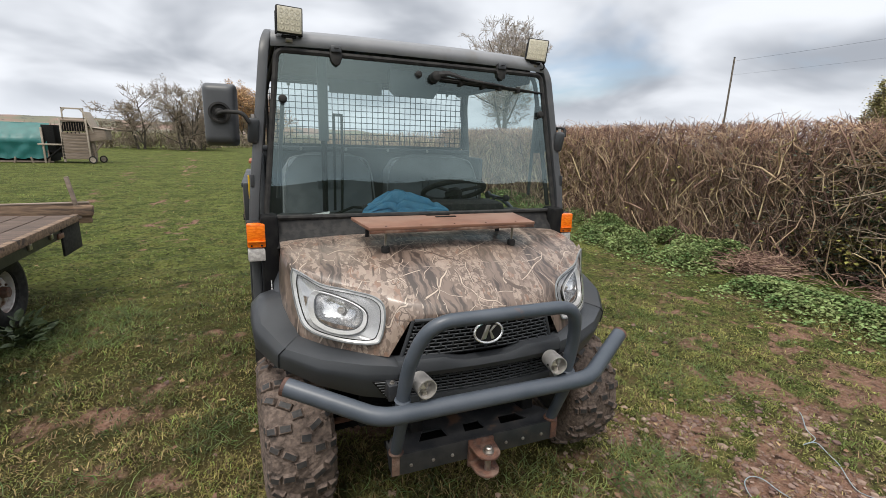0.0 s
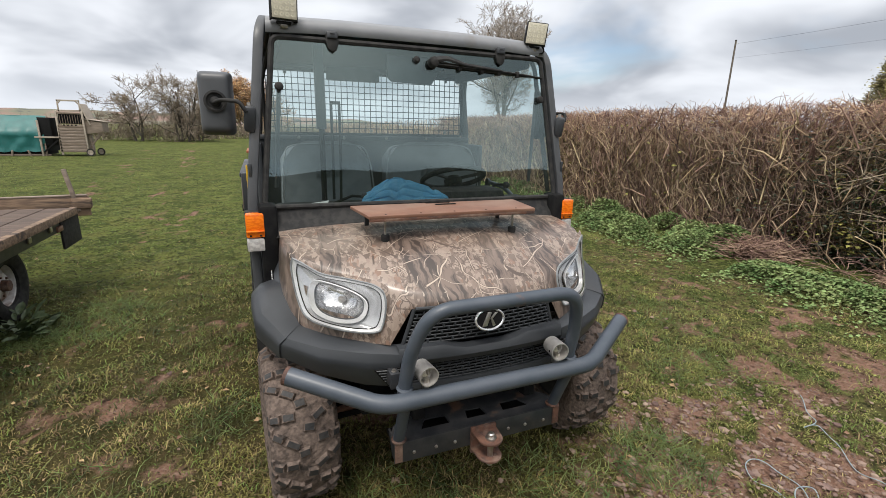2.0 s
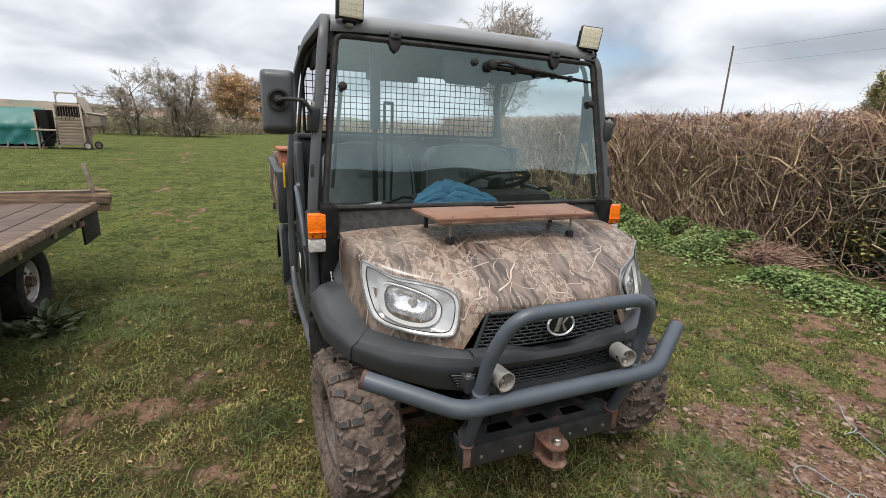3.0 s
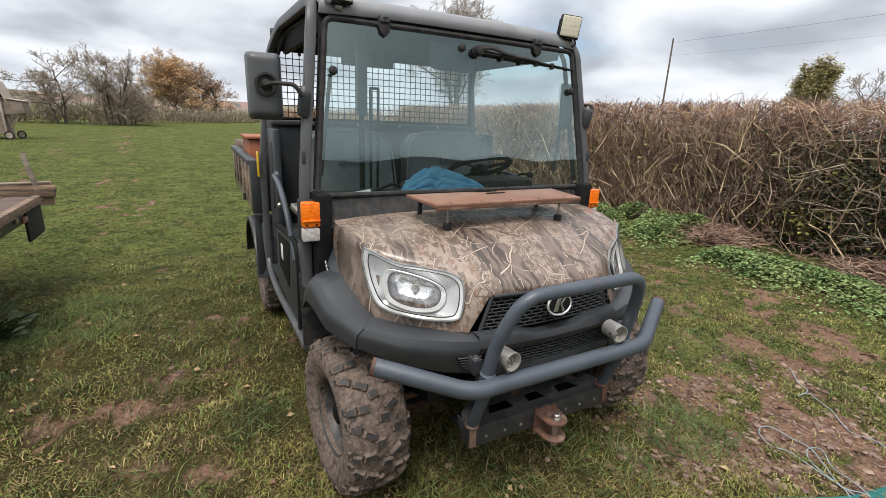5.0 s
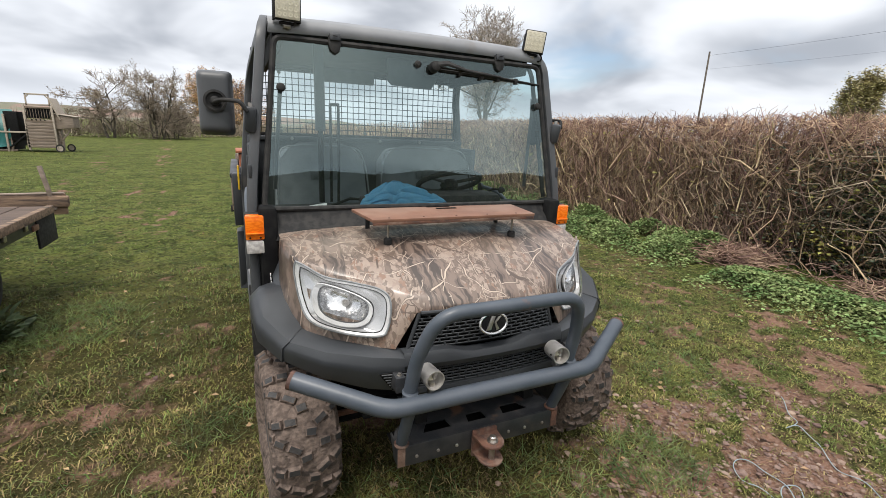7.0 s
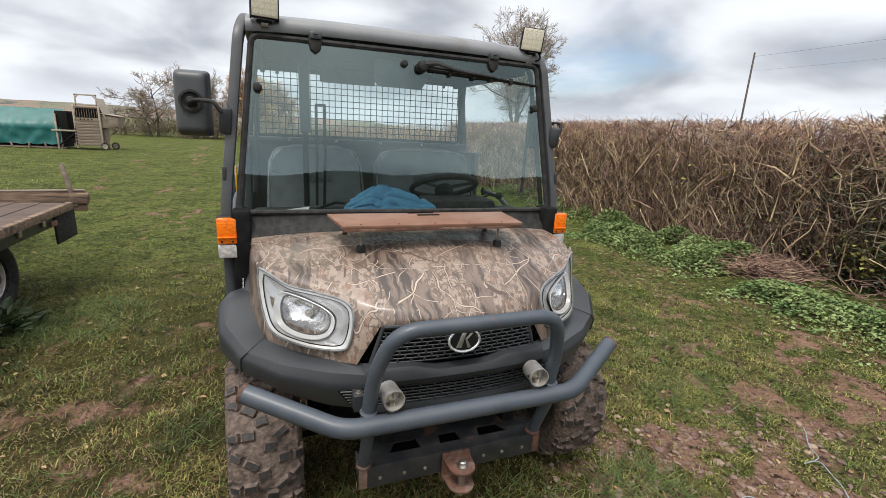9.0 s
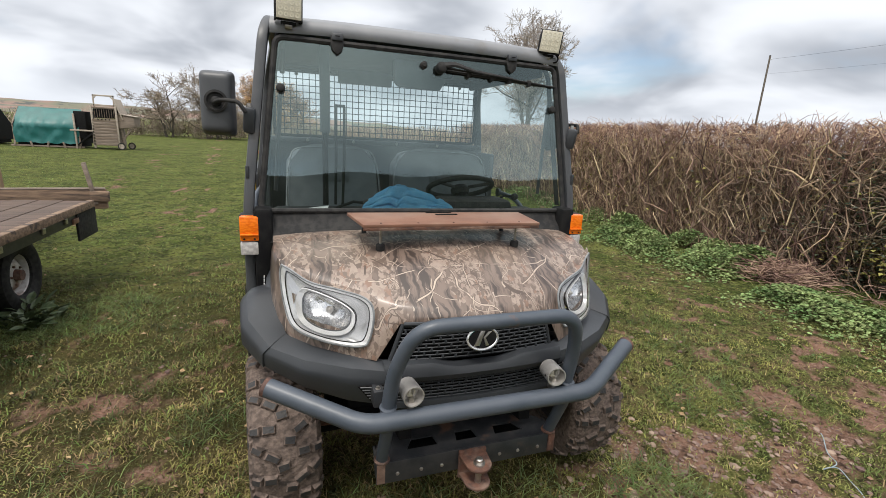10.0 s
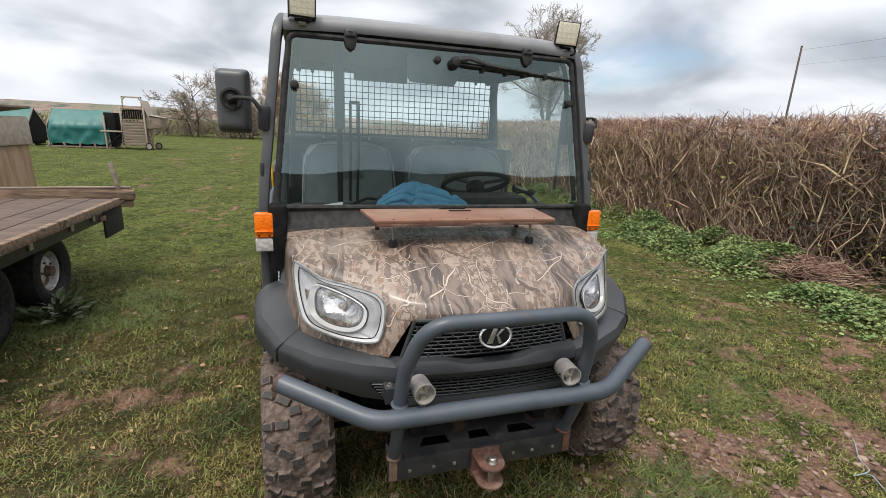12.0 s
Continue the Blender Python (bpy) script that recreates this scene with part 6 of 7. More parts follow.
def leaves(name, centres, size, mat, label="", category="foliage", droop=0.5, parent=None, kind="stuff"):
    """Pointed leaves, each bent along its midrib, facing all ways."""
    n = len(centres)
    s = size * rng.uniform(0.6, 1.3, n)
    az, el, roll = rng.uniform(0, 2 * np.pi, n), rng.uniform(-0.3, 1.0, n) * droop, rng.uniform(-0.8, 0.8, n)
    f = np.stack([np.cos(az) * np.cos(el), np.sin(az) * np.cos(el), np.sin(el)], -1)
    sv = np.stack([-np.sin(az), np.cos(az), np.zeros(n)], -1)
    up = np.cross(f, sv)
    sd = sv * np.cos(roll)[:, None] + up * np.sin(roll)[:, None]
    up = np.cross(f, sd)
    s = s[:, None]
    P = np.stack([centres - f * s * 0.5, centres + sd * s * 0.33 + up * s * 0.10, centres + f * s * 0.5 - up * s * 0.08, centres - sd * s * 0.33 + up * s * 0.10], 1)
    o = np.arange(n)[:, None] * 4
    tri = np.concatenate([o + np.array([[0, 1, 2]]), o + np.array([[0, 2, 3]])])
    return bulk(name, P.reshape(-1, 3), tri, mat, label, category, kind, parent)


def stems(name, start, end, r0, r1, mat, label="", category="hedge", seg=5, wob=0.05, parent=None, kind="stuff", sides=3, rough=0.5):
    """Many thin wavering stems, from start to end places, as one mesh."""
    n = len(start)
    t = np.linspace(0, 1, seg + 1)
    mid = start[:, None] * (1 - t)[None, :, None] + end[:, None] * t[None, :, None]
    ln = np.linalg.norm(end - start, axis=1)[:, None, None]
    env = np.sin(np.pi * np.minimum(1, t * 0.9 + 0.05))[None, :, None]
    mid = mid + rng.normal(0, 1, (n, seg + 1, 3)) * wob * ln * env * rough + rng.normal(0, 1, (n, 1, 3)) * wob * ln * env
    d = np.gradient(mid, axis=1)
    d /= np.linalg.norm(d, axis=2, keepdims=True) + 1e-9
    ref = np.where(np.abs(d[..., 2:3]) > 0.9, np.array([1.0, 0, 0]), np.array([0, 0, 1.0]))
    u = np.cross(d, ref)
    u /= np.linalg.norm(u, axis=2, keepdims=True) + 1e-9
    v = np.cross(d, u)
    R = (r0[:, None] * (1 - t) + r1[:, None] * t)[..., None]
    ring = [mid + R * (np.cos(a) * u + np.sin(a) * v) for a in np.arange(sides) * 2 * np.pi / sides]
    P = np.stack(ring, 2)
    idx = np.arange(n * (seg + 1) * sides).reshape(n, seg + 1, sides)
    q = [np.stack([idx[:, :-1, k], idx[:, :-1, (k + 1) % sides], idx[:, 1:, (k + 1) % sides], idx[:, 1:, k]], -1).reshape(-1, 4) for k in range(sides)]
    return bulk(name, P.reshape(-1, 3), np.concatenate(q), mat, label, category, kind, parent, smooth=True)


def under_wheel(x, y):
    return (np.abs(np.abs(x) - 0.69) < 0.11) & ((np.abs(y + 0.17) < 0.10) | (np.abs(y - 1.86) < 0.10))


def on_turf(x, y):
    """True where blades may stand: not on bare soil, gravel, the hedge foot or under a tyre."""
    return (rng.random(len(x)) > soil_at(x, y) * 1.75 - 0.30) & (rng.random(len(x)) > gravel_at(x, y) * 0.6) & (x < 5.6) & ~under_wheel(x, y)


blades("worn_grass", 460000, M_GRASS, 0.062, 0.0042, "worn yellowish grass on the driven-over turf", lambda x, y: (rng.random(len(x)) < worn_at(x, y) * (1 - fresh_at(x, y))) & on_turf(x, y), lean=1.75)
blades("turf_mat", 180000, M_GRASS, 0.050, 0.0046, "matted short grass lying over the worn turf", lambda x, y: (rng.random(len(x)) < 1.2 * (1 - fresh_at(x, y))) & on_turf(x, y), reach=6.5, lean=2.1, power=0.75)
blades("damp_grass", 1150000, M_FRESH, 0.046, 0.0040, "short bright green grass between bare patches", lambda x, y: (rng.random(len(x)) < fresh_at(x, y) * worn_at(x, y)) & on_turf(x, y), lean=1.75)
blades("turf_grass", 360000, M_MEADOW, 0.064, 0.0044, "short green meadow grass around the vehicle", lambda x, y: (rng.random(len(x)) > worn_at(x, y)) & on_turf(x, y), lean=1.6)
blades("dry_grass", 200000, M_STRAW, 0.085, 0.0034, "dry straw-coloured grass in the turf", lambda x, y: (rng.random(len(x)) < (0.05 + 0.50 * worn_at(x, y)) * (0.6 + 1.6 * lumps(x, y, 2.2, 31)) * (1 - 0.5 * fresh_at(x, y)) + 0.7 * np.exp(-(((x + 1.85) / 0.45) ** 2 + ((y - 0.50) / 0.35) ** 2))) & (x < 5.6) & ~under_wheel(x, y), lean=1.9)


def tufts():
    """Longer tufts of grass, in clumps."""
    C = []
    for cx, cy, r, k in ((0.95, -0.66, 0.24, 560), (0.42, -0.62, 0.26, 260), (-0.25, -0.50, 0.30, 260), (-1.05, 0.45, 0.22, 130), (-2.1, 2.1, 0.5, 800), (-2.6, 1.9, 0.35, 700), (1.9, -0.1, 0.35, 260), (2.4, 0.6, 0.5, 260), (-1.7, -0.1, 0.4, 200)):
        a, q = rng.uniform(0, 2 * np.pi, k), r * np.sqrt(rng.random(k))
        C.append(np.stack([cx + q * np.cos(a), cy + q * np.sin(a)], -1))
    C = np.concatenate(C)
    n = len(C)
    z = ground_height(C[:, 0], C[:, 1])
    s = np.column_stack([C, z - 0.005])
    az, L = rng.uniform(0, 2 * np.pi, n), rng.uniform(0.05, 0.15, n)
    e = s + np.column_stack([np.cos(az) * L * 0.8, np.sin(az) * L * 0.8, L * 0.55])
    stems("grass_tufts", s, e, np.full(n, 0.0026), np.full(n, 0.0006), M_TUFT, "longer tufts of green grass", "grass", 3, 0.10)


tufts()


def dock_plant():
    """Broad dull leaves of a dock by the trailer wheel."""
    d = thing("dock_plant", "broad-leaved dock growing beside the trailer wheel", "weed", (-2.50, 2.02, 0))
    g = random.Random(4)
    leaf = None
    for k in range(64):
        a, r, t, s = g.uniform(0, 360), 0.20 * g.random() ** 0.7, g.uniform(-10, 75), g.uniform(0.45, 0.95)
        m = pose(r * math.cos(radians(a)), r * math.sin(radians(a)), g.uniform(0.02, 0.13), g.uniform(-25, 25), 0, a + g.uniform(-70, 70)) @ pose(0, 0, 0, 0, -t * 0.6, 0) @ Matrix.Scale(s, 4)
        if leaf is None:
            rows = [[(0.15 * v, w * 0.034 * math.sin(math.pi * min(1, 0.12 + 0.86 * v)), 0.014 * math.sin(2.6 * v) - 0.012 * (1 - abs(w))) for w in (-1, -0.5, 0, 0.5, 1)] for v in (i / 7 for i in range(8))]
            leaf = part("leaf", sheet_bm(rows), M_DOCK, d, smooth=70)
            leaf.matrix_basis = m
        else:
            shared("leaf", leaf, d, m)


def stones():
    """Loose reddish stones on the track: lumps of six to eight faces."""
    n = 1900
    a, q = rng.uniform(0, 2 * np.pi, n), np.sqrt(rng.random(n))
    x, y = 1.50 + 1.0 * q * np.cos(a) - 0.15 * q * np.sin(a), -0.80 + 0.72 * q * np.sin(a)
    k = rng.random(n) < 0.12 + 1.7 * soil_at(x, y)
    x, y = x[k], y[k]
    n, extra = len(x), 420
    x = np.concatenate([x, rng.uniform(-2.6, 3.4, extra)])
    y = np.concatenate([y, rng.uniform(-1.2, 2.5, extra)])
    n += extra
    bm = bmesh.new()
    bmesh.ops.create_icosphere(bm, subdivisions=1, radius=1.0)
    base = np.array([v.co[:] for v in bm.verts])
    tri = np.array([[v.index for v in f.verts] for f in bm.faces])
    bm.free()
    s = np.minimum(rng.gamma(1.8, 0.0036, n) + 0.0035, 0.024)
    P = base[None] * (1 + rng.uniform(-0.28, 0.28, (n, len(base), 1))) * s[:, None, None] * np.stack([rng.uniform(0.85, 1.25, n), rng.uniform(0.75, 1.1, n), rng.uniform(0.35, 0.7, n)], -1)[:, None]
    c, sn = np.cos(a := rng.uniform(0, 6.28, n)), np.sin(a)
    P = np.stack([P[..., 0] * c[:, None] - P[..., 1] * sn[:, None], P[..., 0] * sn[:, None] + P[..., 1] * c[:, None], P[..., 2]], -1)
    P += np.stack([x, y, ground_height(x, y) + 0.003], -1)[:, None]
    F = (np.arange(n)[:, None, None] * len(base) + tri[None]).reshape(-1, 3)
    bulk("gravel_stones", P.reshape(-1, 3), F, M_STONE, "loose reddish stones on the bare track", "gravel")


stones()
dock_plant()
x, y, d = scatter(700, 7)
leaves("fallen_leaves", np.stack([x, y, ground_height(x, y) + 0.02], -1)[(x < 5) & ~((np.abs(x) < 0.85) & (y > -0.4) & (y < 2.6))], 0.035, M_DEADLEAF, "brown fallen leaves scattered on the turf", "leaf litter", 0.2)


def twine():
    t = [smooth_path([(2.20, -0.55, 0), (2.07, -0.66, 0), (2.00, -0.75, 0), (1.90, -0.75, 0), (1.98, -0.78, 0), (1.90, -0.90, 0), (1.81, -1.04, 0), (1.78, -1.20, 0), (1.60, -1.33, 0), (1.45, -1.36, 0)], 8),
         smooth_path([(1.29, -1.30, 0), (1.26, -1.21, 0), (1.40, -1.04, 0), (1.42, -0.90, 0), (1.385, -0.815, 0), (1.32, -0.835, 0), (1.25, -0.93, 0), (1.27, -1.02, 0), (1.25, -1.21, 0), (1.20, -1.28, 0)], 8),
         smooth_path([(1.285, -1.31, 0), (1.36, -1.16, 0), (1.45, -1.06, 0), (1.40, -1.02, 0), (1.30, -1.08, 0), (1.24, -1.27, 0)], 8)]
    tw = thing("baler_twine", "pale blue baler twine lying in loops on the gravel", "twine")
    for p in t:
        q = [Vector((v.x, v.y, float(ground_height(v.x, v.y)) + 0.016 + 0.004 * math.sin(0.5 * i))) for i, v in enumerate(p)]
        part("strand", tube_bm(q, 0.0026, 6), M_TWINE, tw)


twine()


def ground_tarp():
    """Edge of a tarpaulin that lies on the ground by the gravel."""
    rows = []
    for j in range(9):
        v = j / 8
        rows.append([(0.74 + 0.95 * u + 0.05 * v, -1.075 - 0.33 * u - 0.9 * v + 0.012 * math.sin(9 * u + 5 * v), 0.022 + 0.012 * math.sin(7 * u + 2) * math.sin(6 * v + 1) + (0.0 if j else -0.012)) for u in (i / 12 for i in range(13))])
    tagged(part("tarpaulin", sheet_bm(rows, 0.003), M_TARP, smooth=70), "teal tarpaulin spread flat on the ground beside the gravel", "tarpaulin")


ground_tarp()


# ---- nettle strip and hedge ----
def nettles():
    """Mounds at the hedge foot, a low carpet beside the bare ground, single sprigs between."""
    spots = []
    for n, y0, y1, c, sd, top, seed in ((36000, 1.85, 4.6, 5.00, 0.40, 0.36, 41), (12000, 4.2, 9.5, 5.45, 0.26, 0.26, 43), (24000, -2.5, 1.40, 4.48, 0.30, 0.14, 45), (700, -2.5, 2.6, 3.9, 0.35, 0.04, 47)):
        y = rng.uniform(y0, y1, n)
        x = c + 0.12 * np.sin(1.9 * y + seed) + rng.normal(0, sd, n)
        thick = np.clip(0.74 + 1.7 * lumps(x, y, 1.6, seed) + 1.3 * lumps(x, y, 4.5, seed + 1), 0.0, 1)
        fall = np.exp(-((x - c) / (1.5 * sd)) ** 2) * np.clip((y - y0) * 4, 0.2, 1)
        keep = (rng.random(n) < thick) & (x < 5.95) & (soil_at(x, y) < 0.50)
        h = top * (0.35 + 0.65 * thick) * fall
        z = ground_height(x, y) + 0.01 + np.maximum(0.025, h) * rng.random(n) ** 0.45
        spots.append(np.stack([x, y, z], -1)[keep])
    leaves("nettles", np.concatenate(spots), 0.041, M_LEAFY, "low green nettles and weeds along the hedge foot", "weeds", 0.5)
    n = 34000
    x, y = rng.uniform(0.9, 4.4, n), rng.uniform(-1.7, 4.5, n)
    keep = (0.35 + 1.2 * lumps(x, y, 2.6, 61) + 1.0 * lumps(x, y, 7.0, 62) > rng.random(n)) & (soil_at(x, y) < 0.46)
    x, y = x[keep], y[keep]
    leaves("low_weeds", np.stack([x, y, ground_height(x, y) + 0.010 + 0.022 * rng.random(len(x))], -1), 0.015, M_CLOVER, "small clover-like weeds in the turf", "weeds", 0.3)


nettles()


def hedge_x(y):
    return 6.0 + 0.12 * np.sin(0.9 * y) + 0.05 * np.sin(2.3 * y)


def hedge():
    h = thing("hedge", "tall dry brown laid hedge with bare stems and few leaves", "hedge", (6, 3, 0))
    h.matrix_world = Matrix()
    n = 15000
    y = rng.uniform(-6, 15, n)
    x = hedge_x(y) + rng.normal(0, 0.30, n)
    s = np.stack([x, y, np.where(rng.random(n) < 0.4, 0.02, rng.uniform(0.1, 1.5, n))], -1)
    lean, turn, ln = rng.normal(0.05, 0.48, n), rng.normal(0, 0.22, n), rng.uniform(0.25, 0.85, n)
    keep = (y > 1.2) | (rng.random(n) < 0.55)
    s, lean, turn, ln = s[keep], lean[keep], turn[keep], ln[keep]
    n = len(s)
    e = s + np.stack([np.sin(turn), np.sin(lean), np.cos(lean)], -1) * ln[:, None]
    e[:, 2] = np.minimum(e[:, 2], 1.96 + 0.10 * rng.random(n) ** 3)
    r = np.minimum(rng.gamma(2.2, 0.0028, n) + 0.0038, 0.016)
    stems("stem_tangle", s, e, r, r * 0.45, M_TWIG, "brown woody stems", seg=3, wob=0.11, rough=0.75, category="", parent=h)
    n = 15500
    y = rng.uniform(-6, 15, n)
    x = hedge_x(y) + rng.normal(0, 0.28, n)
    z = 1.92 - rng.gamma(1.5, 0.19, n)
    s = np.stack([x, y, z], -1)
    L = rng.uniform(0.12, 0.42, n)
    az, el = rng.uniform(0, 2 * np.pi, n), rng.normal(0.5, 0.55, n)
    e = s + np.stack([np.cos(az) * np.cos(el), np.sin(az) * np.cos(el), np.sin(el)], -1) * L[:, None]
    e[:, 2] = np.minimum(e[:, 2], 1.97 + 0.16 * rng.random(n) ** 5)
    stems("top_growth", s, e, np.full(n, 0.0050), np.full(n, 0.0022), M_TWIGTOP, "reddish trimmed top twigs", seg=2, wob=0.09, rough=0.9, category="", parent=h)
    n = 8500
    y = rng.uniform(-5, 13, n)
    x = hedge_x(y) - 0.25 + rng.normal(0, 0.15, n)
    s = np.stack([x, y, rng.uniform(0.02, 1.45, n)], -1)
    keep = (y > 1.3) | (rng.random(n) < 0.35) | (s[:, 2] > 1.15)
    s, n = s[keep], int(keep.sum())
    az, el, L = rng.uniform(0, 2 * np.pi, n), rng.normal(1.05, 0.45, n), rng.uniform(0.2, 0.65, n)
    e = s + np.stack([0.35 * np.cos(az) * np.cos(el), np.sin(az) * np.cos(el), np.sin(el)], -1) * L[:, None]
    e[:, 2] = np.clip(e[:, 2], 0.03, 1.95)
    stems("bramble_tangle", s, e, rng.uniform(0.004, 0.010, n), np.full(n, 0.003), M_CANE, "pale arching bramble canes", seg=3, wob=0.10, rough=0.8, category="", parent=h)
    n = 9000
    y = rng.uniform(-6, 13, n)
    x = hedge_x(y) + rng.normal(-0.12, 0.26, n)
    s = np.stack([x, y, rng.uniform(0.15, 1.85, n)], -1)
    az, el, L = rng.uniform(0, 2 * np.pi, n), rng.normal(0.35, 0.7, n), rng.uniform(0.08, 0.30, n)
    e = s + np.stack([np.cos(az) * np.cos(el), np.sin(az) * np.cos(el), np.sin(el)], -1) * L[:, None]
    e[:, 2] = np.minimum(e[:, 2], 1.97)
    stems("side_growth", s, e, rng.uniform(0.0025, 0.006, n), np.full(n, 0.002), M_TWIG, "short crooked side twigs", seg=2, wob=0.10, rough=0.9, category="", parent=h)
    n = 4800
    y = rng.uniform(15, 50, n)
    x = hedge_x(y) + rng.normal(0, 0.30, n)
    s = np.stack([x, y, rng.uniform(0, 1.2, n)], -1)
    e = s + np.stack([rng.normal(0, 0.2, n), rng.normal(0, 0.4, n), rng.uniform(0.4, 1.1, n)], -1)
    e[:, 2] = np.minimum(e[:, 2], 1.95)
    stems("far_growth", s, e, np.full(n, 0.012), np.full(n, 0.006), M_TWIG, seg=2, wob=0.08, category="", parent=h)
    # pale crooked boughs across the near end, where the growth behind is ivy
    n = 260
    y = rng.normal(-0.8, 1.5, n)
    s = np.stack([hedge_x(y) - 0.46 + rng.normal(0, 0.08, n), y, rng.uniform(0.1, 1.5, n)], -1)
    az, el, L = rng.choice([0.5, -0.5], n) * np.pi + rng.normal(0, 0.3, n), rng.normal(0.3, 0.6, n), rng.uniform(0.3, 1.1, n)
    e = s + np.stack([0.25 * np.cos(az) * np.cos(el), np.sin(az) * np.cos(el), np.sin(el)], -1) * L[:, None]
    e[:, 2] = np.clip(e[:, 2], 0.05, 1.9)
    stems("crooked_growth", s, e, rng.uniform(0.006, 0.013, n), np.full(n, 0.004), M_BOUGH, "pale crooked boughs", seg=6, wob=0.09, rough=0.9, category="", parent=h)
    # added leaf layer behind the stems, blocks light so the gaps stay dark
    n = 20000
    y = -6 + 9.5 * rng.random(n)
    leaves("ivy_backing", np.stack([hedge_x(y) + 0.30 + rng.normal(0, 0.13, n), y, 0.05 + 1.65 * rng.random(n)], -1), 0.07, M_IVY, "added dark leaf layer that keeps the hedge gaps dark", category="", parent=h)
    # ivy low down, thicker towards the near end; evenly spread leaves darken the gaps
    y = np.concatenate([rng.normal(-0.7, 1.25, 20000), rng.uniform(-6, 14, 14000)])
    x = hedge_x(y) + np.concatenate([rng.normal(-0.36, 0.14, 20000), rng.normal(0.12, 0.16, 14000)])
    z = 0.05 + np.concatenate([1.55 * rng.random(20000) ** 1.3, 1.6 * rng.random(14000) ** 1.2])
    leaves("ivy_leaves", np.stack([x, y, z], -1), 0.055, M_IVY, "dark ivy in the hedge foot, leaves added to darken gaps", category="", parent=h)
    n = 6000
    y = rng.uniform(-6, 16, n)
    x = hedge_x(y) + 0.02 + rng.normal(0, 0.24, n)
    leaves("inner_leaves", np.stack([x, y, 0.05 + 1.55 * rng.random(n)], -1), 0.05, M_DEADLEAF, "withered brown leaves", category="", parent=h)
    # last group stands for meadow green seen through the thin stretch
    n = 5300
    y = np.concatenate([rng.normal(1.0, 0.22, 300), rng.normal(-0.6, 1.3, 950), rng.uniform(-5, 11, 850), rng.normal(6.4, 1.1, 3200)])
    x = hedge_x(y) - np.where(np.arange(n) < 2100, 0.42, 0.15) + rng.normal(0, 0.13, n)
    z = np.concatenate([0.22 + 0.42 * rng.random(300), 0.15 + 1.4 * rng.random(950), 0.3 + 1.5 * rng.random(850), 0.4 + 1.3 * rng.random(3200)])
    leaves("yellow_leaves", np.stack([x, y, z], -1), 0.06, M_YLEAF, "pale yellow-green leaves, partly standing for meadow green behind", category="", parent=h)
    n = 3400
    y = np.concatenate([rng.normal(1.78, 0.19, 1500), rng.normal(-0.40, 0.45, 1900)])
    x = np.concatenate([rng.normal(5.25, 0.22, 1500), rng.normal(5.35, 0.2, 1900)])
    s = np.stack([x, y, 0.03 + 0.17 * rng.random(n) ** 1.5], -1)
    az = rng.uniform(0, 6.28, n)
    e = s + np.stack([np.cos(az) * 0.2, np.sin(az) * 0.2, rng.uniform(-0.03, 0.10, n)], -1)
    e[:, 2] = np.maximum(e[:, 2], 0.02)
    stems("cut_brash", s, e, np.full(n, 0.0065), np.full(n, 0.004), M_BRASH, "cut reddish brash at the hedge foot", seg=3, wob=0.1, category="", parent=h)


hedge()


# ---- trees ----
def branches(height, levels, seed, spread=0.55, first=0.28, r0=0.02, kids=(5, 4, 4, 3), trunks=1):
    """Start, end and radii of a bare tree's limbs, level by level."""
    g = np.random.default_rng(seed)
    out = []
    S, E, R = [], [], []
    for k in range(trunks):
        b = g.normal(0, 0.12 * height * (trunks > 1), 2)
        S.append([b[0] * 0.4, b[1] * 0.4, -0.1])
        E.append([b[0] + g.normal(0, 0.04) * height, b[1] + g.normal(0, 0.04) * height, height * g.uniform(0.5, 0.62)])
        R.append(height * r0)
    S, E, R = np.array(S), np.array(E), np.array(R)
    out.append((S, E, R, R * 0.45))
    for lv in range(levels):
        k = kids[min(lv, len(kids) - 1)]
        t = g.uniform(first if lv == 0 else 0.25, 1.0, (len(S), k))
        st = S[:, None] + (E - S)[:, None] * t[..., None]
        d = (E - S) / np.linalg.norm(E - S, axis=1, keepdims=True)
        nd = d[:, None] * 0.75 + g.normal(0, spread, (len(S), k, 3)) + np.array([0, 0, 0.28])
        nd /= np.linalg.norm(nd, axis=2, keepdims=True)
        ln = np.linalg.norm(E - S, axis=1)[:, None] * g.uniform(0.45, 0.78, (len(S), k)) * (1.05 - 0.35 * t)
        rr = R[:, None] * (1 - 0.5 * t) * 0.55
        S, E, R = st.reshape(-1, 3), (st + nd * ln[..., None]).reshape(-1, 3), rr.ravel()
        out.append((S, E, R, R * 0.45))
    return out


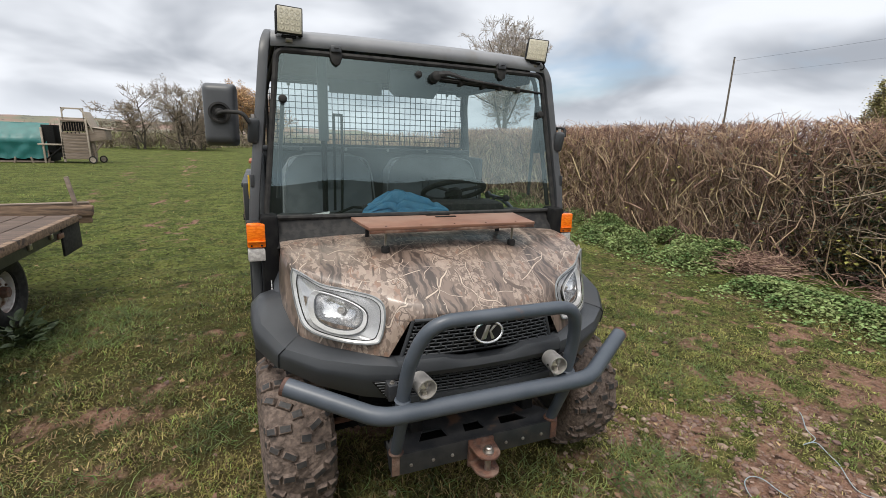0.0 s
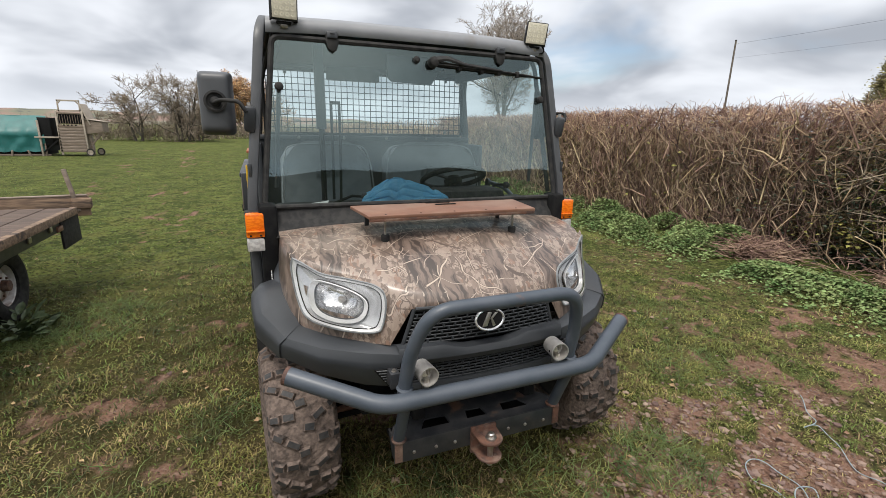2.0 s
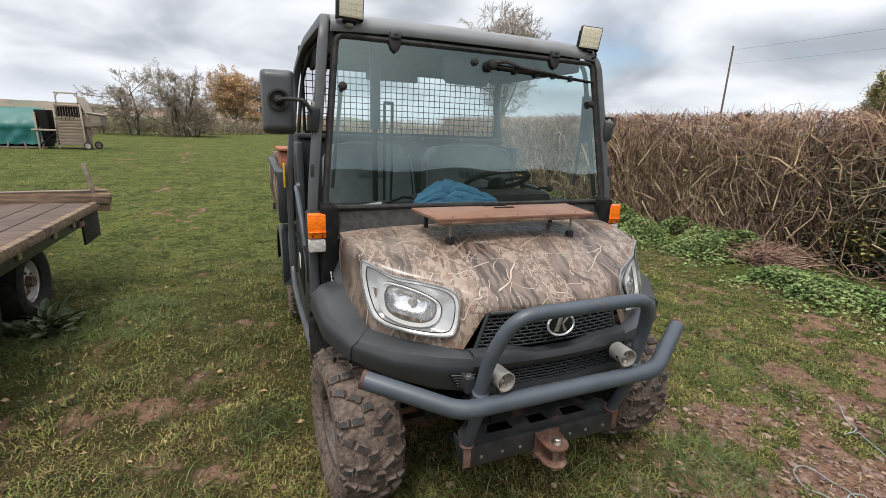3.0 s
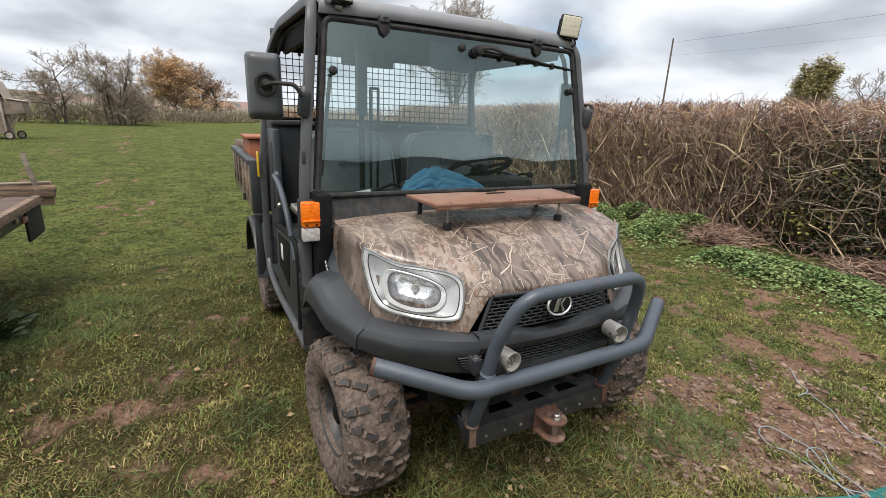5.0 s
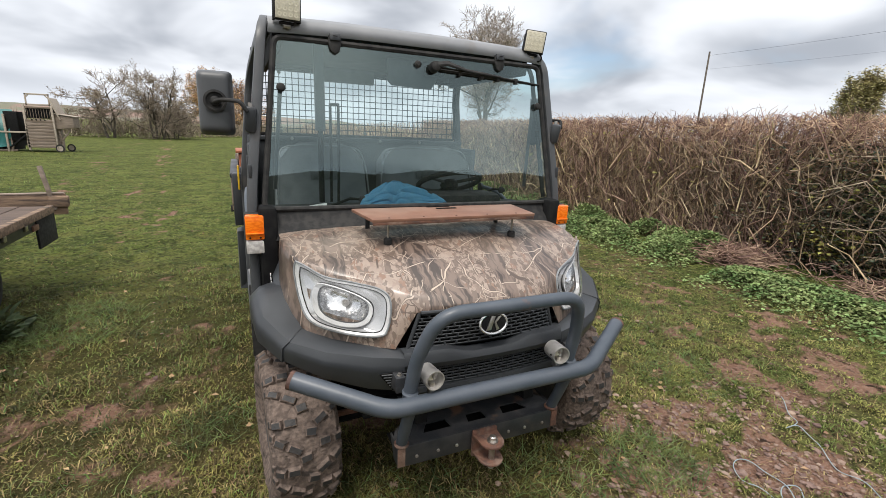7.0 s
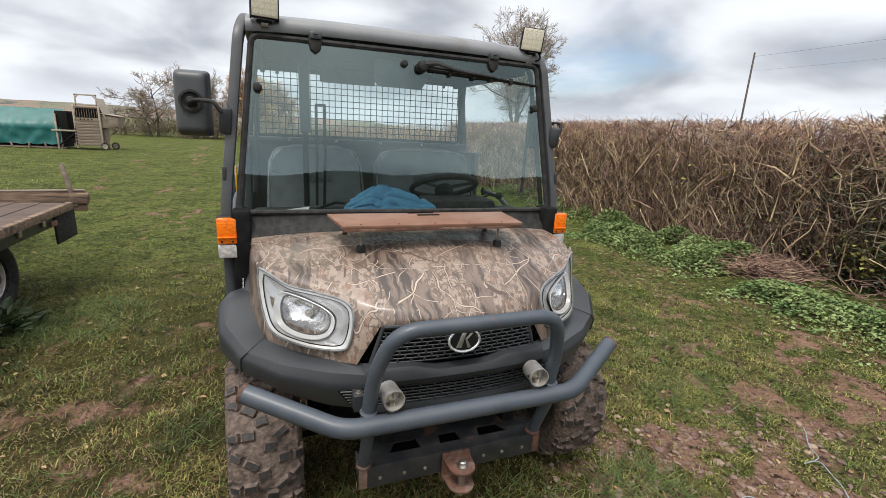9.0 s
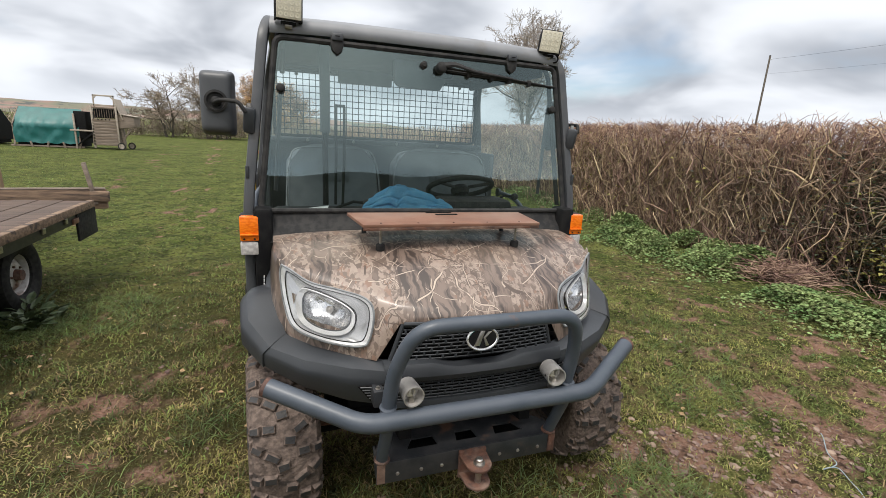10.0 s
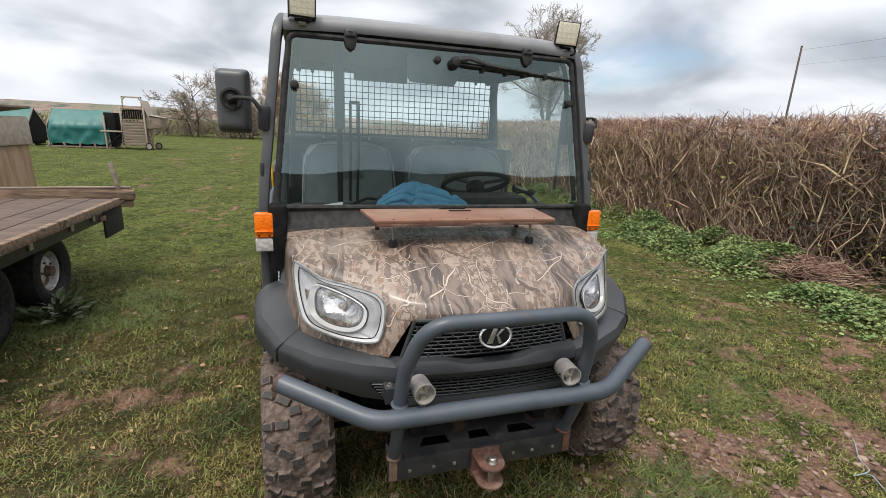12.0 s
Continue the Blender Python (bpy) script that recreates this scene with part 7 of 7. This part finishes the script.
def tree(name, at, height, seed, label, levels=5, kids=(6, 4, 4, 3, 3), spread=0.5, thin=0.006, leaf=None, leaf_n=0, leaf_size=0.2, trunks=1, widen=1.0, first=0.28, category="tree", twig=None, radius=None):
    t = thing(name, label, category, at)
    B = branches(height, levels, seed, spread, first, 0.02, kids, trunks)
    tall = height / np.quantile(B[-1][1][:, 2], 0.992)
    wide = np.quantile(np.abs(B[-1][1][:, :2]), 0.985)
    wide = radius / wide if radius else widen * tall
    for b in B:
        for q in b[:2]:
            q[:, :2] *= wide
            q[:, 2] *= tall
    def pack(a):
        return [np.concatenate([b[i] for b in a]) for i in range(4)]
    s, e, r0, r1 = pack(B[:2])
    stems("trunk", s, e, np.maximum(r0, thin), np.maximum(r1, thin), M_BARK, category="", seg=6, wob=0.03, parent=t, kind="", sides=6)
    s, e, r0, r1 = pack(B[2:])
    stems("crown", s, e, np.maximum(r0, thin), np.maximum(r1, thin * 0.6), twig or M_FARTWIG, category="", seg=2, wob=0.06, parent=t, kind="")
    if leaf:
        e = B[-1][1]
        pick = rng.integers(0, len(e), leaf_n)
        c = e[pick] + rng.normal(0, leaf_size * 0.9, (leaf_n, 3))
        c[:, 2] = np.maximum(c[:, 2], 0.15)
        leaves("leaves", c, leaf_size, leaf, category="", parent=t, kind="")
    return t


def polar(az, d, eye=(-1.0, -1.9)):
    return (eye[0] + d * math.sin(radians(az)), eye[1] + d * math.cos(radians(az)), 0)


tree("bare_ash_tree", polar(28.2, 45, (-0.61, -1.94)), 12.6, 11, "tall bare grey tree standing beyond the hedge line", 5, (21, 7, 5, 4, 3), 0.50, 0.015, first=0.2, radius=5.2, twig=M_FINETWIG)
tree("thorn_bush", polar(-7.4, 50), 5.9, 3, "tangled thorn bush with few olive leaves at the field edge", 4, (9, 6, 5, 4), 0.9, 0.016, M_SCRUB, 2200, 0.11, 3, 1.5, 0.1, "bush", twig=M_THORN, radius=3.5)
tree("thorn_bush", polar(-11.0, 51), 5.8, 5, "bare leaning thorn bush at the field edge", 4, (9, 6, 5, 4), 0.85, 0.017, M_SCRUB, 500, 0.12, 2, 1.4, 0.1, "bush", twig=M_THORN, radius=3.2)
tree("thorn_bush", polar(-5.6, 52), 3.6, 8, "dense dark thorn bush with olive leaves at the field edge", 4, (9, 7, 5, 4), 0.9, 0.016, M_SCRUB, 3800, 0.12, 3, 1.4, 0.1, "bush", twig=M_THORN, radius=2.5)
tree("oak_tree", polar(-0.9, 78), 8.8, 21, "round oak in orange autumn leaf beyond the field gate", 4, (14, 7, 5, 3), 0.85, 0.03, M_ORLEAF, 42000, 0.21, 2, 1.5, 0.1, radius=5.6)
tree("brown_tree", polar(2.0, 80), 7.4, 23, "purplish-brown bare tree beside the oak", 5, (8, 5, 4, 3, 3), 0.6, 0.022, M_FARTWIG, 6000, 0.16, 3, 1.5, 0.12, twig=M_TWIGTOP, radius=4.0)
tree("ivy_tree", polar(65.6, 42), 6.5, 34, "narrow ivy-clad tree in yellow-green leaf beyond the hedge", 4, (12, 6, 4, 3), 0.42, 0.02, M_YOLIVE, 14000, 0.16, 1, 1.0, 0.1, radius=1.35)
tree("olive_bush", polar(65.3, 43), 5.2, 33, "rounded olive-yellow bush beyond the hedge", 4, (7, 5, 4, 3), 0.6, 0.02, M_YOLIVE, 11000, 0.16, 3, 1.3, 0.1, "bush", radius=1.6)
tree("far_bare_tree", polar(69.5, 60), 8.0, 35, "pale bare tree far behind the hedge", 5, (7, 5, 4, 3, 3), 0.5, 0.014)
tree("russet_tree", polar(73, 50), 5.6, 37, "russet autumn tree far behind the hedge", 4, (7, 5, 4, 3), 0.6, 0.02, M_ORLEAF, 6000, 0.2, 2, 1.3, 0.1)
tree("conifer", polar(55, 70), 5.0, 39, "small dark pointed evergreen behind the hedge", 4, (10, 5, 4, 3), 0.35, 0.02, M_DARKLEAF, 3000, 0.22, 1, 0.5, 0.1)
# dense evergreen screen across the yard, which the windscreen mirrors
def yard_screen():
    h = thing("conifer_screen", "dense dark evergreen screen across the yard", "hedge")
    n = 26000
    x = rng.uniform(-14, 18, n)
    top = 4.95 + 0.10 * np.sin(1.1 * x) + 0.04 * np.sin(4.3 * x + 1)
    z = (top - 0.06) * rng.random(n) ** 0.8
    leaves("leaves", np.stack([x, -16 + rng.normal(0, 0.35, n), z + 0.05], -1), 0.09, M_DARKLEAF, category="", parent=h, kind="stuff")
    u = np.linspace(-22, 26, 49)
    h2 = 4.92 + 0.10 * np.sin(1.1 * u)
    part("inner_growth", sheet_bm([[(a, -16.6, -0.05) for a in u], [(a, -16.3, b) for a, b in zip(u, h2)], [(a, -17.0, b) for a, b in zip(u, h2)], [(a, -17.3, -0.05) for a in u]]), M_DARKLEAF, h)
    n = 260
    x = np.linspace(-22, 26, n)
    s = np.stack([x, np.full(n, -16.3), np.full(n, -0.05)], -1)
    e = s + np.stack([rng.normal(0, 0.2, n), rng.normal(0, 0.1, n), rng.uniform(3.2, 4.2, n)], -1)
    stems("woody_growth", s, e, np.full(n, 0.07), np.full(n, 0.02), M_BARK, category="", seg=4, wob=0.02, parent=h)


yard_screen()


def field_hedge():
    h = thing("field_hedge", "low scrubby hedge along the far edge of the meadow", "hedge")
    n = 5000
    x = rng.uniform(-45, 40, n)
    yy = 50 + 0.35 * (x + 14) + rng.normal(0, 0.8, n)
    yy = np.where(x > -8, 50 + 0.35 * 6 + 1.6 * (x + 8) + rng.normal(0, 1, n), yy)
    yy = np.minimum(yy, 76 + rng.normal(0, 1, n))
    s = np.stack([x, yy, rng.uniform(0, 0.8, n)], -1)
    e = s + np.stack([rng.normal(0, 0.4, n), rng.normal(0, 0.4, n), rng.uniform(0.4, 1.5, n)], -1)
    stems("woody_growth", s, e, np.full(n, 0.03), np.full(n, 0.014), M_THORN, category="", seg=2, wob=0.1, parent=h, kind="")
    n = 16000
    x = rng.uniform(-45, 40, n)
    yy = np.where(x > -8, 52.1 + 1.6 * (x + 8), 50 + 0.35 * (x + 14)) + rng.normal(0, 0.8, n)
    yy = np.minimum(yy, 76 + rng.normal(0, 1, n))
    leaves("leaves", np.stack([x, yy, 1.7 * rng.random(n) ** 1.2], -1), 0.20, M_SCRUB, category="", parent=h, kind="")


field_hedge()


def field_gate():
    x0, x1, y = -4.4, 2.4, 75
    g = thing("field_gate", "weathered timber rail fence with a gate at the far field edge", "gate")
    for k in range(4):
        part("post", box_bm((0.2, 0.2, 1.4), (x0 + (x1 - x0) * k / 3, y, 0.7), 0.02), M_TIMBER, g)
    for z in (0.45, 0.8, 1.2):
        part("rail", box_bm((x1 - x0, 0.06, 0.12), ((x0 + x1) / 2, y - 0.1, z), 0.01), M_TIMBER, g)
    part("brace", box_bm((3.2, 0.06, 0.12), (x1 - 1.7, y - 0.16, 0.95), 0.01, (0, -9, 0)), M_PALE, g)


field_gate()


# ---- pole and wires ----
def pole():
    px, py, _ = polar(52.8, 60, (-1.14, -1.83))
    t = thing("utility_pole", "slender dark wooden utility pole behind the hedge", "pole", (px, py, 0))
    part("shaft", tube_bm([(0, 0, -0.2), (0, 0, 11.25)], [0.115, 0.085], 12), M_POLE, t)
    part("cap", lathe_bm([(0.10, 0), (0.09, 0.05), (0.03, 0.07)], pose(0, 0, 11.23), 12), M_DARK, t)
    part("insulator", lathe_bm([(0.03, 0), (0.05, 0.03), (0.03, 0.08), (0.045, 0.1)], pose(0.0, -0.14, 10.9, 90), 10), M_WHITE, t)
    for nm, dz in (("wire", 0.0), ("wire", -1.4)):
        w = [(px - 6 * s, py - 0.15 - 62 * s, 10.9 + dz + 2.2 * (s * s - s) * (1 if dz == 0 else 1.15)) for s in (i / 24 for i in range(25))]
        tagged(part("overhead_wire", tube_bm(w, 0.008 if dz == 0 else 0.005, 5), M_DARK), "thin overhead wire strung from the pole", "wire")


pole()


# ---- hills ----
def hills():
    for nm, dist, base, amp, a0, a1, seed in (("hill_ridge", 1900, 44, 9, -75, 20, 1.0), ("hill_slope", 1300, 14, 7, -80, 60, 5.0), ("plain_ridge", 1500, 12, 6, 20, 285, 9.0)):
        rows = [[], [], []]
        for k in range(121):
            a = radians(a0 + (a1 - a0) * k / 120)
            z = base + amp * noise.noise(Vector((k * 0.09, seed, 0))) + amp * 0.4 * noise.noise(Vector((k * 0.4, seed, 3)))
            edge = min(1, k / 12, (120 - k) / 12)
            for r, f, d in zip(rows, (0, 0.75, 1.0), (0, 160, 300)):
                r.append((math.sin(a) * (dist + d), math.cos(a) * (dist + d), -1 + (z * edge + 1) * f))
        tagged(part(nm, sheet_bm(rows), M_HILL, smooth=80), "far low hills with brown and green fields", "hill", "", "structure")


hills()


# ---- trailer ----
def trailer():
    t = thing("flatbed_trailer", "old flatbed farm trailer with worn timber deck", "trailer")
    z = 0.735
    for k in range(9):
        part("deck_board", box_bm((0.190, 2.9, 0.035), (-2.555 - 0.195 * k, 1.82, z + 0.003 * (k % 3)), 0.004), M_PLANK, t)
    part("edge_rail", box_bm((0.055, 3.0, 0.07), (-2.445, 1.80, z - 0.012), 0.008), M_ENDBOARD, t, "weathered side rail")
    part("end_board", box_bm((2.2, 0.045, 0.20), (-3.46, 3.34, z + 0.005), 0.008, (0, 0, 8)), M_ENDBOARD, t, "weathered end plank")
    part("end_board_lip", box_bm((2.18, 0.06, 0.016), (-3.46, 3.345, z + 0.108), 0.005, (0, 0, 8)), M_TIMBER, t)
    part("corner_stub", box_bm((0.16, 0.10, 0.11), (-2.43, 3.49, z + 0.03), 0.02, (0, 4, 12)), M_ENDBOARD, t, "splintered dark corner block")
    part("corner_post", box_bm((0.036, 0.035, 0.42), (-2.49, 3.46, z + 0.16), 0.006, (0, -9, 5)), M_TIMBER, t, "leaning short timber stake")
    part("side_chassis", box_bm((0.06, 3.0, 0.12), (-2.50, 1.80, z - 0.09), 0.01), M_PLATE, t)
    part("end_chassis", box_bm((1.7, 0.06, 0.16), (-3.35, 3.22, z - 0.12), 0.01), M_PLATE, t)
    part("tail_panel", box_bm((0.02, 0.44, 0.26), (-2.47, 3.20, z - 0.19), 0.006), M_RUBBER, t)
    for y in (2.75, 2.35, 1.75, 1.15, 0.6):
        part("rope_hook", box_bm((0.02, 0.05, 0.05), (-2.462, y, z - 0.085), 0.006), M_STEEL, t)
    part("tail_lamp", box_bm((0.03, 0.12, 0.05), (-2.47, 2.95, z - 0.12), 0.008), M_BOARD, t)
    part("axle", tube_bm([(-2.71, 2.33, 0.31), (-4.0, 2.33, 0.31)], 0.04, 10), M_PLATE, t)
    part("axle", tube_bm([(-2.71, 1.50, 0.31), (-4.0, 1.50, 0.31)], 0.04, 10), M_PLATE, t)
    first = None
    for x, y in ((-2.71, 2.33), (-2.71, 1.50), (-4.0, 2.33), (-4.0, 1.50)):
        w = thing_part("trailer_wheel", t, "small black trailer wheel with pale rusty rim")
        w.matrix_basis = pose(x, y, 0.305, 0, 0, 180)
        if first is None:
            first = w
            part("tyre", tyre_bm(0.305, 0.20, 0.165), M_RUBBER, w)
            part("rim", lathe_bm([(0.166, 0.065), (0.174, 0.074), (0.176, 0.062), (0.156, 0.045), (0.150, 0.0), (0.12, 0.015), (0.10, 0.035), (0.05, 0.04), (0.048, 0.0), (0.14, -0.03), (0.166, -0.06)], pose(0, 0, 0, 0, -90), 36, True), M_WHEEL, w, "galvanised rim with rust")
            part("hub", lathe_bm([(0.045, 0), (0.042, 0.05), (0.02, 0.06)], pose(-0.03, 0, 0, 0, -90), 16), M_RUST, w)
            for k in range(5):
                a = 2 * math.pi * k / 5
                part("wheel_nut", lathe_bm([(0.011, 0), (0.009, 0.018)], pose(-0.032, 0.075 * math.cos(a), 0.075 * math.sin(a), 0, -90), 6), M_RUST, w)
        else:
            for c in first.children:
                shared(c.name.split(".")[0], c, w, Matrix())
    b = thing("plywood_crate", "tall stained plywood crate with sloping grey lid beyond the trailer", "crate")
    part("crate_side", box_bm((0.9, 0.8, 1.20), (-4.22, 4.35, 0.60), 0.01, (0, -1.5, 0)), M_PLY, b)
    part("crate_top", box_bm((0.98, 0.86, 0.32), (-4.24, 4.35, 1.33), 0.02, (0, -1.5, 0)), M_PALE, b)
    part("crate_lid", box_bm((1.05, 0.95, 0.03), (-4.25, 4.35, 1.52), 0.008, (0, -10, 0)), M_TIMBER, b)


trailer()


# ---- hen houses on the meadow ----
def hen_house():
    """Timber coop on wheels with slatted front, dark netted window, a rail on top, and a sloping nest box."""
    h = thing("hen_house", "weathered timber hen house on small wheels standing on the meadow", "hen house", (-8.78, 25.0, 0))
    for k in range(9):
        part("cladding_board", box_bm((1.20 - 0.012 * k, 1.3, 0.135), (0.02 + 0.004 * k, 0, 0.27 + 0.142 * k), 0.012), M_TIMBER, h)
    # solid black box drawn for the dark inside behind the bars
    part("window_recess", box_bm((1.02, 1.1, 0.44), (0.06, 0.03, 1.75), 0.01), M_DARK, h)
    for k in range(9):
        part("window_bar", box_bm((0.018, 0.02, 0.40), (-0.38 + 0.11 * k, -0.55, 1.75), 0.002), M_TIMBER, h)
    for x in (-0.50, 0.62):
        part("corner_board", box_bm((0.09, 0.1, 2.05), (x, -0.60, 1.10), 0.01, (0, 0, 0)), M_PALE, h)
    part("top_board", box_bm((1.2, 1.25, 0.07), (0.06, 0, 2.02), 0.01), M_TIMBER, h)
    for x in (-0.40, 0.52):
        part("rail_post", box_bm((0.06, 0.06, 0.62), (x, -0.45, 2.32), 0.006), M_PALE, h)
        part("rail_brace", box_bm((0.05, 0.05, 0.24), (x * 0.82, -0.45, 2.52), 0.005, (0, 42 if x < 0 else -42, 0)), M_PALE, h)
    for z in (2.14, 2.60):
        part("rail", box_bm((0.98, 0.06, 0.07), (0.06, -0.45, z), 0.006), M_PALE, h)
    part("roof_slope", box_bm((0.05, 1.25, 1.05), (0.72, 0, 1.98), 0.01, (0, -20, 0)), M_PALE, h)
    part("nest_box", prism_bm([(0.62, 1.05), (1.42, 1.15), (1.42, 1.62), (0.62, 1.72)], 1.1, pose(0, 0.55, 0, 90), 0.01), M_TIMBER, h)
    part("nest_lid", box_bm((0.95, 1.2, 0.03), (1.04, 0, 1.72), 0.006, (0, 7, 0)), M_PALE, h)
    part("strut", box_bm((0.07, 0.07, 0.85), (0.95, -0.4, 0.72), 0.008, (0, 38, 0)), M_TIMBER, h)
    part("leg", box_bm((0.09, 0.09, 1.1), (0.78, -0.4, 0.62), 0.008, (0, -6, 0)), M_TIMBER, h)
    for k in range(4):
        part("vent_hole", lathe_bm([(0.035, 0), (0.03, 0.01)], pose(-0.22 + 0.17 * k, -0.66, 1.46, 90), 12), M_DARK, h)
    for x, y in ((0.72, -0.62), (0.95, 0.35)):
        w = thing_part("coop_wheel", h)
        w.matrix_basis = pose(x, y, 0.18)
        part("tyre", lathe_bm([(0.13, -0.03), (0.18, -0.035), (0.18, 0.035), (0.13, 0.03)], pose(0, 0, 0, 90), 24, True), M_RUBBER, w)
        part("wheel_disc", lathe_bm([(0.13, -0.012), (0.13, 0.012)], pose(0, 0, 0, 90), 24), M_PALE, w)
    h.scale = (0.88, 0.88, 0.96)


hen_house()


def tarp_run(x0, x1, y, seed, label):
    """Frame with a ridge roof of tarpaulin that hangs down its near side."""
    t = thing("covered_run", label, "animal shelter", ((x0 + x1) / 2, y, 0), "tarpaulin covered runs")
    w = (x1 - x0) / 2
    rows = []
    for j in range(13):
        v = j / 12
        rows.append([])
        for i in range(25):
            u = i / 24
            if v < 0.4:
                yy, zz = 0.0 - 0.75 * v / 0.4, 1.80 - 0.78 * (v / 0.4) ** 1.1
            else:
                q = (v - 0.4) / 0.6
                yy, zz = -0.75 - 0.03 * q, 1.02 - 0.82 * q
            rows[-1].append((-w + 2 * w * u + 0.03 * v, yy + ((0.07 * noise.noise(Vector((u * 7, v * 4, seed))) + 0.08 * noise.noise(Vector((u * 16 + v * 5, v * 2, seed)))) if v > 0.3 else 0), zz + 0.03 * noise.noise(Vector((u * 3, v * 3, seed + 4))) + (0.05 * noise.noise(Vector((u * 9, 1, seed))) if j == 12 else 0)))
    part("tarpaulin_cover", sheet_bm(rows, 0.01), M_TARP, t, "teal tarpaulin, creased and hanging", 60)
    part("back_slope", sheet_bm([[(-w, 0, 1.80), (w, 0, 1.80)], [(-w, 0.9, 0.95), (w, 0.9, 0.95)], [(-w, 0.92, 0.2), (w, 0.92, 0.2)]], 0.01), M_TARP, t)
    for sx in (-1, 1):
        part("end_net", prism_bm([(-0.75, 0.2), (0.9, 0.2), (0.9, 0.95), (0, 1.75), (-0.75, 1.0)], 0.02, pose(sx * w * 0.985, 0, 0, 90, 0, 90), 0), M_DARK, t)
        part("end_pole", tube_bm([(sx * w, -0.75, 0.0), (sx * w, -0.72, 1.02), (sx * w, 0, 1.80)], 0.03, 8), M_TIMBER, t)
    for k in range(5):
        part("leg", box_bm((0.07, 0.07, 0.30), (-w + 2 * w * k / 4, -0.76, 0.12), 0.006, (0, 12 * (-1) ** k, 0)), M_TIMBER, t)
    part("ground_rail", box_bm((2 * w + 0.3, 0.07, 0.07), (0, -0.72, 0.06), 0.006), M_TIMBER, t)
    # black block put under the cover in place of the shade inside
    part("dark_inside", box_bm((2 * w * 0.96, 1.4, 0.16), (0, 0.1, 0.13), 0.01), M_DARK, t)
    return t


tarp_run(-12.35, -9.85, 25.3, 2.0, "netted run under a teal tarpaulin on the meadow")
tarp_run(-16.1, -13.5, 26.2, 6.0, "second netted run under a faded teal tarpaulin")
r = thing("run_porch", "dark netted porch between the covered run and the hen house", "animal shelter", (-9.75, 25.0, 0))
part("netting", box_bm((0.46, 1.1, 1.25), (0, 0.1, 1.10), 0.01), M_DARK, r)
part("rail", box_bm((0.9, 0.06, 0.07), (0.05, -0.55, 0.85), 0.006), M_PALE, r)
part("brace", box_bm((0.06, 0.06, 0.8), (0.15, -0.55, 0.45), 0.006, (0, 48, 0)), M_DARK, r)
part("leg", box_bm((0.07, 0.07, 1.6), (-0.22, -0.5, 0.80), 0.006), M_PALE, r)
